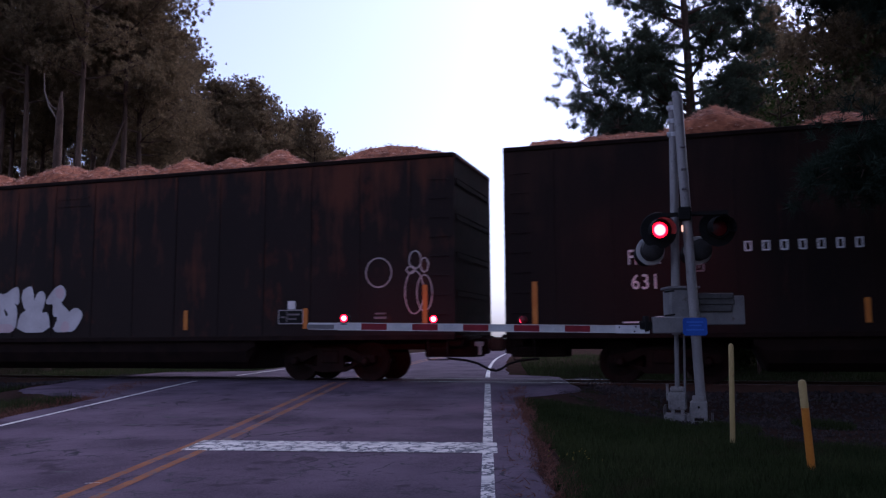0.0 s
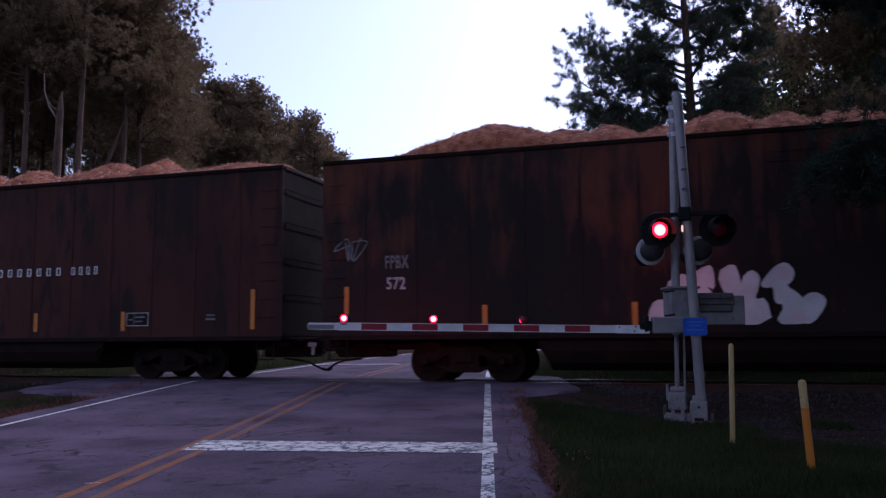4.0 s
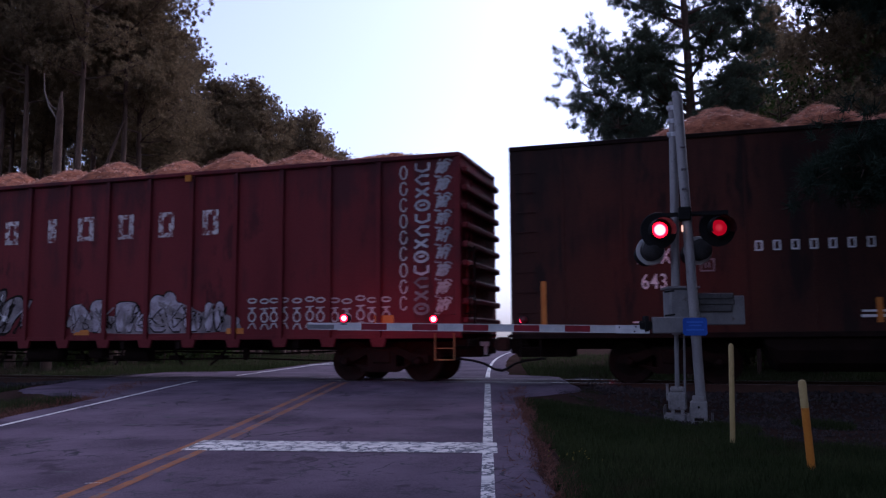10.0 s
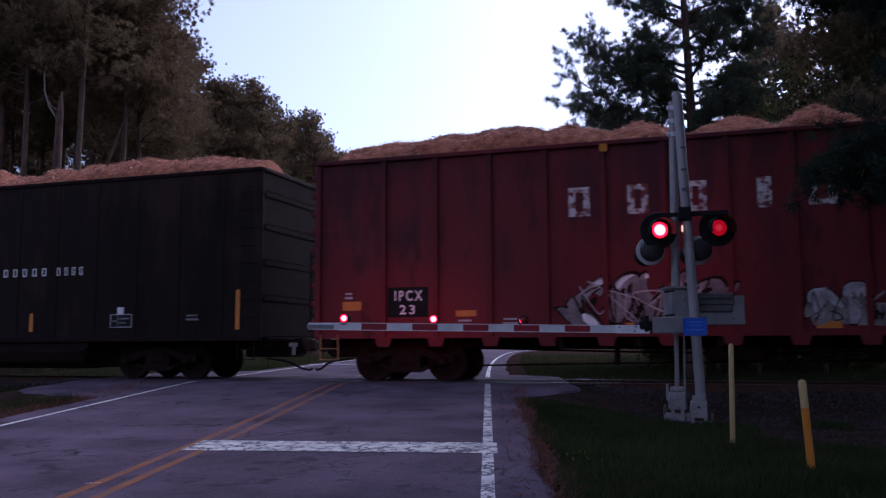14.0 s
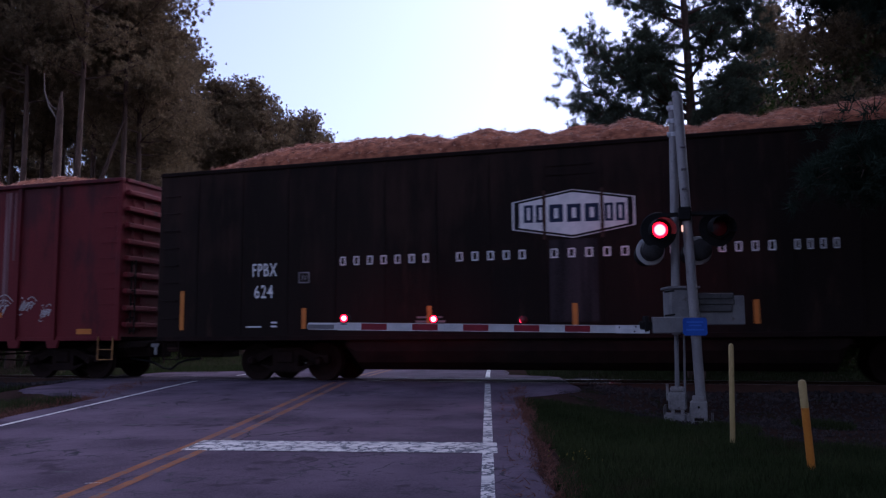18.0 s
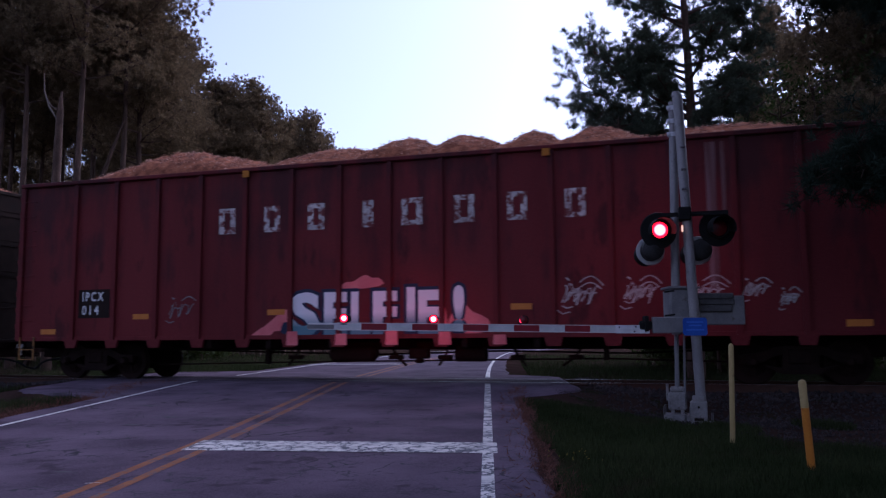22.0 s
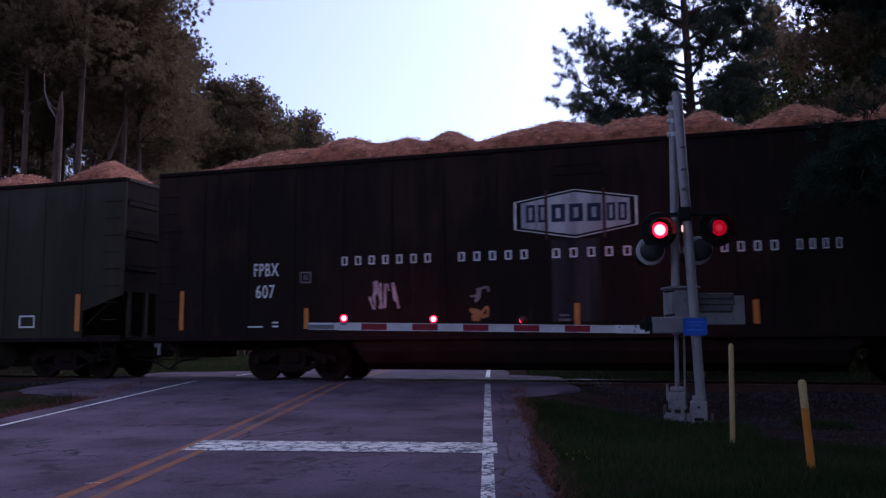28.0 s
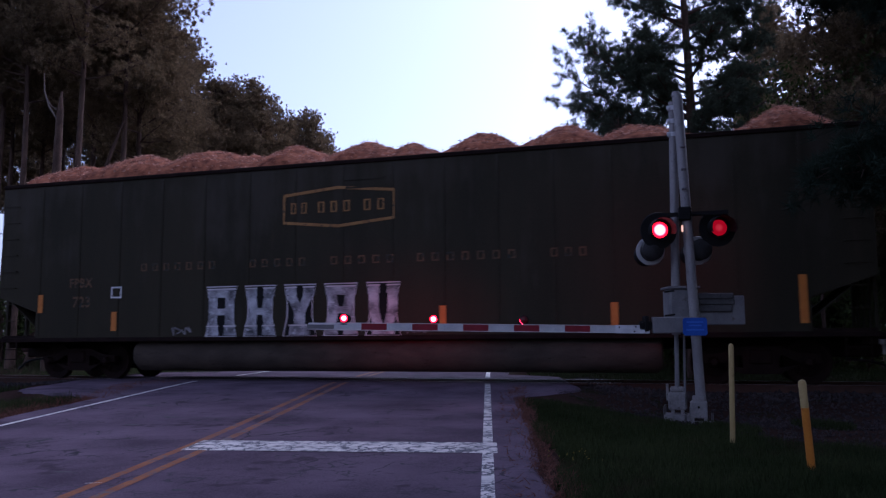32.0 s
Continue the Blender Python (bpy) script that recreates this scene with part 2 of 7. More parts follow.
SPRAY_BLUE.node_tree.links.new(fade.outputs[0], SPRAY_BLUE.node_tree.nodes["Color Ramp"].inputs[0])
SPRAY_NAVY = material("navy_spray_paint", (0.012, 0.015, 0.04), (0.02, 0.03, 0.06), 0.7, 2.0, bump=0)
SPRAY_PINK = material("pink_spray_paint", (0.5, 0.1, 0.11), (0.66, 0.18, 0.18), 0.7, 2.0, bump=0)
PINK_HAZE = material("faint_pink_spray", (0.5, 0.34, 0.35), (0.62, 0.46, 0.46), 0.7, 2.0, bump=0)
WILD_SPRAY = material("shaded_grey_spray", (0.08585, 0.06502, 0.06719), (0.2809, 0.224, 0.2218), 0.65, 2.5, bump=0)
LILAC_SPRAY = material("pale_lilac_spray", (0.2167, 0.1662, 0.1806), (0.4769, 0.4046, 0.4335), 0.7, 3.5, bump=0, c=(0.1445, 0.07225, 0.07948), spots=0.6)
ALU_BRIGHT = material("bare_bright_aluminium", (0.5, 0.48, 0.5), (0.68, 0.65, 0.66), 0.5, 6.0, bump=0.1, c=(0.3, 0.28, 0.28), spots=0.64)
ALU = material("weathered_aluminium", (0.1689, 0.153, 0.1549), (0.2643, 0.2414, 0.2372), 0.55, 2.5, (1, 1, 0.5), bump=0.1, metal=0.3, c=(0.1249, 0.1054, 0.09809), spots=0.6)
DULL_GREY = material("dull_grey_paint", (0.1289, 0.1193, 0.1219), (0.1983, 0.1836, 0.1809), 0.65, 3.0, bump=0.15, c=(0.09914, 0.08262, 0.06728), spots=0.6)
HOUSING_GREY = material("sooty_lamp_housing", (0.014, 0.012, 0.012), (0.034, 0.03, 0.03), 0.7, 6.0, bump=0.2)
PLATE_GREY = material("grimy_weight_plates", (0.048, 0.044, 0.044), (0.088, 0.08, 0.076), 0.75, 5.0, bump=0.3)
BASE_GREY = material("weathered_cast_base", (0.1377, 0.1211, 0.1172), (0.2341, 0.2104, 0.2035), 0.7, 5.0, bump=0.3, c=(0.06885, 0.05419, 0.04625), spots=0.58)
LIGHT_GREY = material("light_grey_paint", (0.3186, 0.295, 0.2902), (0.4428, 0.41, 0.3962), 0.6, 3.0, bump=0.1)
BLACK_PAINT = material("matt_black_paint", (0.0068, 0.006, 0.006), (0.0116, 0.0104, 0.01), 0.8, 4.0, bump=0.1, sheen=0.15)
RED_TAPE = material("red_reflective_tape", (0.16, 0.0056, 0.0128), (0.216, 0.0096, 0.0192), 0.45, 5.0, bump=0)
WHITE_TAPE = material("white_reflective_tape", (0.4131, 0.3995, 0.4111), (0.5508, 0.527, 0.5217), 0.45, 5.0, bump=0)
BLUE_SIGN = material("blue_sign_face", (0.017, 0.0595, 0.2975), (0.0255, 0.085, 0.3825), 0.45, 5.0, bump=0)
POST_PALE = material("faded_yellow_post", (0.2688, 0.1897, 0.06825), (0.352, 0.249, 0.105), 0.7, 4.0, bump=0.1, c=(0.16, 0.09485, 0.042), spots=0.62)
POST_ORANGE = material("orange_yellow_post", (0.34, 0.1092, 0.0075), (0.4216, 0.1529, 0.012), 0.7, 3.0, (1, 1, 0.4), 0.1, c=(0.17, 0.0546, 0.0075), spots=0.57)
BARK = material("pine_bark", (0.0492, 0.02952, 0.02125), (0.1181, 0.07072, 0.05018), 0.95, 5.0, (1, 1, 0.3), 0.9, fine=18)
NEEDLE = material("pine_needles", (0.139, 0.09895, 0.0508), (0.2507, 0.1761, 0.09528), 0.8, 0.35, bump=0, vary=0.4)
DARK_NEEDLE = material("dark_pine_needles", (0.0486, 0.05985, 0.039), (0.1053, 0.1225, 0.0754), 0.8, 0.6, bump=0, vary=0.4)
DEAD_WOOD = material("bleached_dead_wood", (0.128, 0.096, 0.08), (0.24, 0.184, 0.152), 0.9, 4.0, (1, 1, 0.3), 0.5)
# near pine's needles, with the overhang's shade put into their colour
SHADE_NEEDLE = material("shaded_pine_needles", (0.01547, 0.02333, 0.01591), (0.03332, 0.04795, 0.03182), 0.85, 0.6, bump=0, vary=0.4, sheen=0.05)
LEAF = material("spring_leaves", (0.0408, 0.054, 0.0132), (0.06936, 0.0864, 0.02112), 0.75, 0.8, bump=0, vary=0.4)
RED_GLASS = material("unlit_red_glass", (0.056, 0.0012, 0.0024), (0.112, 0.002, 0.004), 0.3, 8.0, bump=0, sheen=0.3)
FADING_RED = glow("fading_red_lens", (0.5, 0.002, 0.01), (1.0, 0.06, 0.07), 0.088, 0.125, 0.5)
LAMP_RED = glow("lit_red_lens", (1.0, 0.001, 0.004), (1.0, 0.6, 0.57), 0.094, 0.14, 4.5)
BEAM_RED = glow("lit_red_lens_to_track", (1.0, 0.01, 0.03), (1.0, 0.02, 0.05), 0.1, 0.17, 60.0)
TIP_RED = glow("lit_red_arm_lens", (1.0, 0.003, 0.012), (1.0, 0.7, 0.68), 0.0608, 0.069, 5.0)
ARM_BEAM = glow("lit_red_arm_lens_to_track", (1.0, 0.01, 0.03), (1.0, 0.02, 0.05), 0.03, 0.09, 1250.0)
AMBER_GLOW = glow("amber_side_light", (1.0, 0.5, 0.25), (1.0, 0.6, 0.35), 0.015, 0.05, 0.9)


weathered(DARK_SIDE, (0.1, 0.03, 0.016), amount=0.85, reach=3.4)
weathered(BROWN_SIDE, (0.018, 0.01, 0.0085), amount=0.85, reach=4.5)
weathered(DARK_BROWN, (0.042, 0.018, 0.012), amount=0.5)
weathered(BLACK_SIDE, (0.032, 0.016, 0.012), amount=0.75, reach=4.0)
weathered(RED_SIDE, (0.045, 0.014, 0.016), amount=0.8, reach=4.0)
weathered(GREEN_SIDE, (0.055, 0.044, 0.033), amount=0.6)
for leafage in (NEEDLE, DARK_NEEDLE, LEAF, GRASS):
    let_through(leafage)


# ---- mesh helpers ----
class Geo:
    """Collects corners and faces of one mesh."""

    def __init__(self):
        self.v, self.f, self.smooth = [], [], False

    def add(self, v, f):
        k = len(self.v)
        self.v += [tuple(p) for p in v]
        self.f += [tuple(i + k for i in q) for q in f]
        return self

    def box(self, x0, x1, y0, y1, z0, z1, b=0.0):
        if not b:
            v = [(x, y, z) for x in (x0, x1) for y in (y0, y1) for z in (z0, z1)]
            return self.add(v, [(0, 1, 3, 2), (4, 6, 7, 5), (0, 4, 5, 1), (2, 3, 7, 6), (0, 2, 6, 4), (1, 5, 7, 3)])
        c, h = Vector(((x0 + x1) / 2, (y0 + y1) / 2, (z0 + z1) / 2)), ((x1 - x0) / 2, (y1 - y0) / 2, (z1 - z0) / 2)
        v, f, at = [], [], {}
        for s in ((i, j, k) for i in (-1, 1) for j in (-1, 1) for k in (-1, 1)):
            for a in range(3):
                at[s, a] = len(v)
                v.append(tuple(c[i] + s[i] * (h[i] - (0 if i == a else b)) for i in range(3)))
        for a in range(3):
            i, j = (a + 1) % 3, (a + 2) % 3
            for d in (-1, 1):
                q = []
                for u, w in ((-1, -1), (1, -1), (1, 1), (-1, 1)):
                    s = [0, 0, 0]
                    s[a], s[i], s[j] = d, u, w
                    q.append(at[tuple(s), a])
                f.append(q if d > 0 else q[::-1])
            for u in (-1, 1):
                for w in (-1, 1):
                    s, t = [0, 0, 0], [0, 0, 0]
                    s[a], s[i], s[j] = -1, u, w
                    t[a], t[i], t[j] = 1, u, w
                    f.append((at[tuple(s), i], at[tuple(t), i], at[tuple(t), j], at[tuple(s), j]))
        for s in ((i, j, k) for i in (-1, 1) for j in (-1, 1) for k in (-1, 1)):
            f.append((at[s, 0], at[s, 1], at[s, 2]))
        return self.add(v, f)

    def tube(self, points, radii, n=10, caps=True):
        """A round bar along points."""
        pts = [Vector(p) for p in points]
        if isinstance(radii, (int, float)):
            radii = [radii] * len(pts)
        v, f = [], []
        for i, p in enumerate(pts):
            d = (pts[min(i + 1, len(pts) - 1)] - pts[max(i - 1, 0)]).normalized()
            a = d.cross(Vector((0, 0, 1)) if abs(d.z) < 0.9 else Vector((1, 0, 0))).normalized()
            b = d.cross(a)
            for k in range(n):
                w = 2 * math.pi * k / n
                v.append(p + (a * math.cos(w) + b * math.sin(w)) * radii[i])
        for i in range(len(pts) - 1):
            for k in range(n):
                m = (k + 1) % n
                f.append((i * n + k, i * n + m, (i + 1) * n + m, (i + 1) * n + k))
        if caps:
            f += [tuple(range(n))[::-1], tuple((len(pts) - 1) * n + k for k in range(n))]
        return self.add(v, f)

    def prism(self, outline, y0, y1):
        """An outline in x and z, pulled from y0 to y1."""
        n = len(outline)
        v = [(x, y0, z) for x, z in outline] + [(x, y1, z) for x, z in outline]
        f = [tuple(range(n)), tuple(range(n, 2 * n))[::-1]] + [(i, i + n, (i + 1) % n + n, (i + 1) % n) for i in range(n)]
        return self.add(v, f)

    def strip(self, points, width, y):
        """A flat painted stroke along points in x and z, at y."""
        p = [Vector(q) for q in points]
        v, f = [], []
        for i in range(len(p)):
            d = (p[min(i + 1, len(p) - 1)] - p[max(i - 1, 0)])
            d = d.normalized() if d.length else Vector((1, 0))
            nrm = Vector((-d.y, d.x)) * width / 2
            v += [(p[i].x + nrm.x, y, p[i].y + nrm.y), (p[i].x - nrm.x, y, p[i].y - nrm.y)]
        for i in range(len(p) - 1):
            f.append((2 * i, 2 * i + 1, 2 * i + 3, 2 * i + 2))
        return self.add(v, f)

    def lathe(self, profile, axis="y", n=24, at=(0, 0, 0)):
        """A profile of (radius, height) turned round an axis."""
        v, f, m = [], [], len(profile)
        for k in range(n):
            w = 2 * math.pi * k / n
            for r, h in profile:
                p = (r * math.cos(w), h, r * math.sin(w)) if axis == "y" else (r * math.cos(w), r * math.sin(w), h)
                v.append((p[0] + at[0], p[1] + at[1], p[2] + at[2]))
        for k in range(n):
            j = (k + 1) % n
            f += [(k * m + i, j * m + i, j * m + i + 1, k * m + i + 1) for i in range(m - 1)]
        return self.add(v, f)

    def mesh(self, name, mat):
        me = bpy.data.meshes.new(name)
        me.from_pydata(self.v, [], self.f)
        me.materials.append(mat)
        bm = bmesh.new()
        bm.from_mesh(me)
        bmesh.ops.recalc_face_normals(bm, faces=bm.faces)
        bm.to_mesh(me)
        bm.free()
        if self.smooth:
            me.shade_smooth()
            me.set_sharp_from_angle(angle=radians(40))
        return me


def soup(name, tris, mat):
    """A mesh of loose triangles from an array of n x 3 x 3."""
    me = bpy.data.meshes.new(name)
    n = len(tris)
    me.vertices.add(3 * n)
    me.vertices.foreach_set("co", np.asarray(tris, np.float32).ravel())
    me.loops.add(3 * n)
    me.loops.foreach_set("vertex_index", np.arange(3 * n, dtype=np.int32))
    me.polygons.add(n)
    me.polygons.foreach_set("loop_start", np.arange(0, 3 * n, 3, dtype=np.int32))
    me.update(calc_edges=True)
    me.materials.append(mat)
    return me


def part(name, geo, mat, parent=None, label="", smooth=False, m=None):
    if isinstance(geo, Geo):
        geo.smooth = smooth
        geo = geo.mesh(name, mat)
    ob = new(name, geo)
    ob.parent = parent
    if m is not None:
        ob.matrix_basis = m
    return tagged(ob, label)


def thing(name, label, category, group="", m=None, kind=""):
    ob = tagged(new(name), label, category, group, kind)
    ob.empty_display_size = 0.2
    if m is not None:
        ob.matrix_basis = m
    return ob


# ---- ground, road, track ----
def smooth(a, b, x):
    t = np.clip((np.asarray(x, float) - a) / (b - a), 0, 1)
    return t * t * (3 - 2 * t)


def road_z(y):
    """Height of the road's surface: level over the track, falling towards the camera."""
    return np.interp(y, [-60, -19, -12.6, -9.5, -6, -3.5, -2, 300], [-0.7, -0.42, -0.31, -0.245, -0.13, -0.045, 0.0, 0.0])


def road_x(y, side):
    """Across the road: side 0 is the right edge line, 1 the middle, 2 the left edge line."""
    y = np.asarray(y, float)
    bend = 0.0009 * np.maximum(y, 0) ** 2 + 0.004 * np.maximum(y - 42, 0) ** 2
    return -5.02 - 0.258 * y - 3.58 * side + bend * (y < 400)


def ground_z(x, y):
    """Land round the road: a little lower than it, with a low bank for the track."""
    x, y = np.asarray(x, float), np.asarray(y, float)
    rz = road_z(y)
    wide = smooth(3.9, 2.3, np.abs(y + 0.3))
    right, left = x - road_x(y, 0) - 0.3 - 1.7 * wide, road_x(y, 2) - 0.5 - 2.8 * smooth(5.3, 3.9, np.abs(y + 0.3)) - x
    off = np.maximum(right, left)
    bank = -0.13 - 0.2 * smooth(1.8, 4.2, np.abs(y))
    side = np.where(y < 0, np.minimum(rz - 0.06, bank) - 0.06 * smooth(0.5, 4, off), bank + 0.15 * smooth(4, 12, y))
    z = np.where(off > 0, rz - 0.04 + (side - rz + 0.04) * smooth(0.0, 2.2, off), rz - 0.04)
    return z + 0.03 * np.sin(x * 0.9 + y * 0.5) * smooth(1, 3, off)


def sheet(name, xs, ys, zf, mat):
    xx, yy = np.meshgrid(xs, ys)
    zz = zf(xx, yy)
    nx, ny = len(xs), len(ys)
    g = Geo()
    g.v = list(zip(xx.ravel().tolist(), yy.ravel().tolist(), zz.ravel().tolist()))
    g.f = [(j * nx + i, j * nx + i + 1, (j + 1) * nx + i + 1, (j + 1) * nx + i) for j in range(ny - 1) for i in range(nx - 1)]
    g.smooth = True
    return g.mesh(name, mat)


xs = np.concatenate([[-2500, -800, -300, -120, -70, -45], np.arange(-32, 14, 0.35), [16, 22, 35, 60, 120, 300, 800, 2500]])
ys = np.concatenate([[-2500, -600, -200, -90, -50, -36, -28], np.arange(-24, 14, 0.35), np.arange(15, 60, 2.0), [70, 90, 130, 200, 400, 900, 2500]])
ground = tagged(new("ground", sheet("ground", xs, ys, ground_z, SOIL)), "dark soil verge with sparse grass beside the road", "ground", kind="structure")


def ribbon(name, side_a, side_b, ys, lift, mat, edge=None):
    """A strip of the road between two lines across it."""
    g = Geo()
    rnd = random.Random(name)
    for k, y in enumerate(ys):
        a, b = float(road_x(y, 0)) + side_a, float(road_x(y, 0)) + side_b
        if edge:
            wide = float(smooth(3.9, 2.3, abs(y + 0.3)))
            wob = 0.025 * math.sin(y * 1.3) + 0.02 * math.sin(y * 3.1 + 1) + rnd.uniform(0, edge)
            a, b = a - wob - 2.8 * float(smooth(5.3, 3.9, abs(y + 0.3))), b + wob + 1.35 * wide
        z = float(road_z(y)) + lift
        g.v += [(a - 0.3, y, z - 0.15), (a, y, z), (b, y, z), (b + 0.3, y, z - 0.15)] if edge else [(a, y, z), (b, y, z)]
        n = 4 if edge else 2
        if k:
            g.f += [(n * k - n + i, n * k - n + i + 1, n * k + i + 1, n * k + i) for i in range(n - 1)]
    return g.mesh(name, mat)


road_ys = np.concatenate([np.arange(-60, -20, 2.0), np.arange(-20, 20, 0.25), np.arange(20, 90, 2.0)])
road = tagged(new("road", ribbon("road", -7.6, 0.52, road_ys, 0.0, ASPHALT, 0.04)), "worn grey two-lane asphalt road over the track", "road", kind="structure")
near = [y for y in road_ys if y < -1.25]
far = [y for y in road_ys if y > 1.25]
for nm, a, b, rows, mat, lab in (("edge_line", 0.01, 0.13, near, WORN_LINE, "white edge line"), ("edge_line", 0.01, 0.13, far, WHITE_LINE, "white edge line"),
                                 ("edge_line", -7.14, -7.06, near, WHITE_LINE, "white edge line"), ("edge_line", -7.15, -7.04, far, WHITE_LINE, "white edge line"),
                                 ("centre_line", -3.26, -3.15, [y for y in near if y < -10.2], YELLOW_LINE, "faded yellow centre line"), ("centre_line", -3.55, -3.44, [y for y in near if y < -10.2], YELLOW_LINE, "faded yellow centre line"),
                                 ("centre_line", -3.27, -3.15, [y for y in near if y > -10.4], YELLOW_WORN, "worn yellow centre line"), ("centre_line", -3.56, -3.44, [y for y in near if y > -10.4], YELLOW_WORN, "worn yellow centre line"),
                                 ("centre_line", -3.26, -3.15, far, YELLOW_LINE, "faded yellow centre line"), ("centre_line", -3.55, -3.44, far, YELLOW_LINE, "faded yellow centre line")):
    part(nm, ribbon(nm, a, b, rows, 0.004, mat), mat, road, lab)
for k, (x, y, a, b) in enumerate(((-7.85, -8.05, 0.16, 0.05), (-5.94, -12.39, 0.12, 0.04), (-5.6, -8.6, 0.2, 0.06), (-9.2, -6.7, 0.25, 0.06), (-4.3, -12.9, 0.1, 0.05), (-7.8, -9.0, 0.14, 0.05))):
    r = random.Random(k)
    spot = [(x + a * r.uniform(0.6, 1.2) * math.cos(w * 0.571), y + b * r.uniform(0.6, 1.2) * math.sin(w * 0.571)) for w in range(11)]
    g = Geo()
    g.add([(px, py, float(road_z(py)) + 0.003) for px, py in spot], [tuple(range(11))])
    part("tar_spot", g, TAR, road)
flake = [(-5.31, -12.86), (-5.2, -12.8), (-5.18, -12.76), (-5.28, -12.81)]
part("paint_flake", Geo().add([(px, py, float(road_z(py)) + 0.004) for px, py in flake], [(0, 1, 2, 3)]), WHITE_LINE, road)


def crossline(y_at, side_a, side_b, width, mat, turn, name="stop_line", label="cracked white stop line"):
    """A bar of paint across one lane, square to the road."""
    g = Geo()
    n = 24
    for k in range(n + 1):
        s = side_a + (side_b - side_a) * k / n
        y = y_at + turn * s
        for w in (0, width):
            yy = y + w
            g.v.append((float(road_x(y_at, 0)) + s - 0.258 * w, yy, float(road_z(yy)) + 0.008))
        if k:
            g.f.append((2 * k - 2, 2 * k - 1, 2 * k + 1, 2 * k))
    part(name, g, mat, road, label)


crossline(-10.4, -3.33, 0.17, 0.75, WORN_LINE, 0.16)
crossline(13.5, -7.1, -3.5, 0.45, WHITE_LINE, 0.258)
for y_at, a, b, w, turn in ((-5.1, -6.6, -0.4, 0.045, 0.17), (-7.3, -5.2, -2.3, 0.03, 0.2), (-6.4, -2.4, 0.2, 0.035, 0.12), (-3.6, -6.0, -1.0, 0.04, 0.2), (-13.6, -2.9, -0.6, 0.02, 0.3)):
    crossline(y_at, a, b, w, TAR, turn, "pavement_seam", "dark sealed seam across the asphalt")

track = thing("railway_track", "rusty single railway track on stone ballast", "railway track", kind="structure")
rail_g = Geo()
for a, b, z0, z1 in ((-0.07, 0.07, -0.17, -0.155), (-0.01, 0.01, -0.155, -0.04), (-0.036, 0.036, -0.04, 0.0)):
    rail_g.box(-160, 120, a, b, z0, z1, 0.004)
rail_me = rail_g.mesh("rail", RUST)
for y in (-0.75, 0.75):
    part("rail", rail_me, STEEL, track, m=Matrix.Translation((0, y, 0)))
head_me = Geo().box(-160, 120, -0.026, 0.026, 0.0, 0.004).mesh("rail_head", STEEL)
for y in (-0.75, 0.75):
    part("rail_head", head_me, STEEL, track, "worn bright running surface", m=Matrix.Translation((0, y, 0)))
tie_me = Geo().box(-0.11, 0.11, -1.3, 1.3, -0.33, -0.165, 0.012).mesh("tie", TIMBER)
for k in range(90):
    x = -36 + k * 0.52
    if not -13.2 < x < -3.6:
        part("tie", tie_me, TIMBER, track, m=pose(x, random.uniform(-0.03, 0.03), 0, 0, 0, random.uniform(-1, 1)))
crossing = Geo()
for y0, y1 in ((-0.66, 0.66),):
    crossing.box(-13.0, -3.9, y0, y1, -0.2, -0.006, 0.01)
part("crossing_panel", crossing, ASPHALT, track, "patched asphalt between the rails")


def stones(n, box, size, seed, spill=0.0):
    r = np.random.default_rng(seed)
    c = np.stack([r.uniform(box[0], box[1], n), r.uniform(box[2], box[3], n)], 1)
    keep = (c[:, 0] > road_x(c[:, 1], 0) + 2.3 - spill) | (c[:, 0] < road_x(c[:, 1], 2) - 3.5)
    c = c[keep]
    n = len(c)
    o = np.array([[1, 0, 0], [0, 1, 0], [-1, 0, 0], [0, -1, 0], [0, 0, 1], [0, 0, -1]], float)
    f = np.array([[0, 1, 4], [1, 2, 4], [2, 3, 4], [3, 0, 4], [1, 0, 5], [2, 1, 5], [3, 2, 5], [0, 3, 5]])
    s = r.uniform(0.6, 1.4, (n, 6, 1)) * r.uniform(*size, (n, 1, 1))
    a = r.uniform(0, 6.28, n)
    p = o[None] * s
    p = np.stack([p[..., 0] * np.cos(a)[:, None] - p[..., 1] * np.sin(a)[:, None], p[..., 0] * np.sin(a)[:, None] + p[..., 1] * np.cos(a)[:, None], p[..., 2]], -1)
    p += np.stack([c[:, 0], c[:, 1], np.maximum(ground_z(c[:, 0], c[:, 1]) + 0.01, np.where(spill > 0, road_z(c[:, 1]) - 0.002 - 0.25 * smooth(1.4, 2.6, c[:, 0] - road_x(c[:, 1], 0)), -9))], 1)[:, None]
    return p[:, f].reshape(-1, 3, 3)


tagged(new("ballast", soup("ballast", np.concatenate([stones(9000, (-30, 6, -2.6, 2.6), (0.025, 0.06), 1), stones(4500, (-3, 6, -5.5, -2.0), (0.012, 0.035), 2), stones(5000, (-1, 8, -8.5, -4.5), (0.008, 0.024), 4), stones(1100, (-4.6, -1.6, -3.6, -1.5), (0.006, 0.016), 3, 0.9)]), BALLAST)),
       "grey crushed stone ballast round the ties", "ballast", kind="stuff")

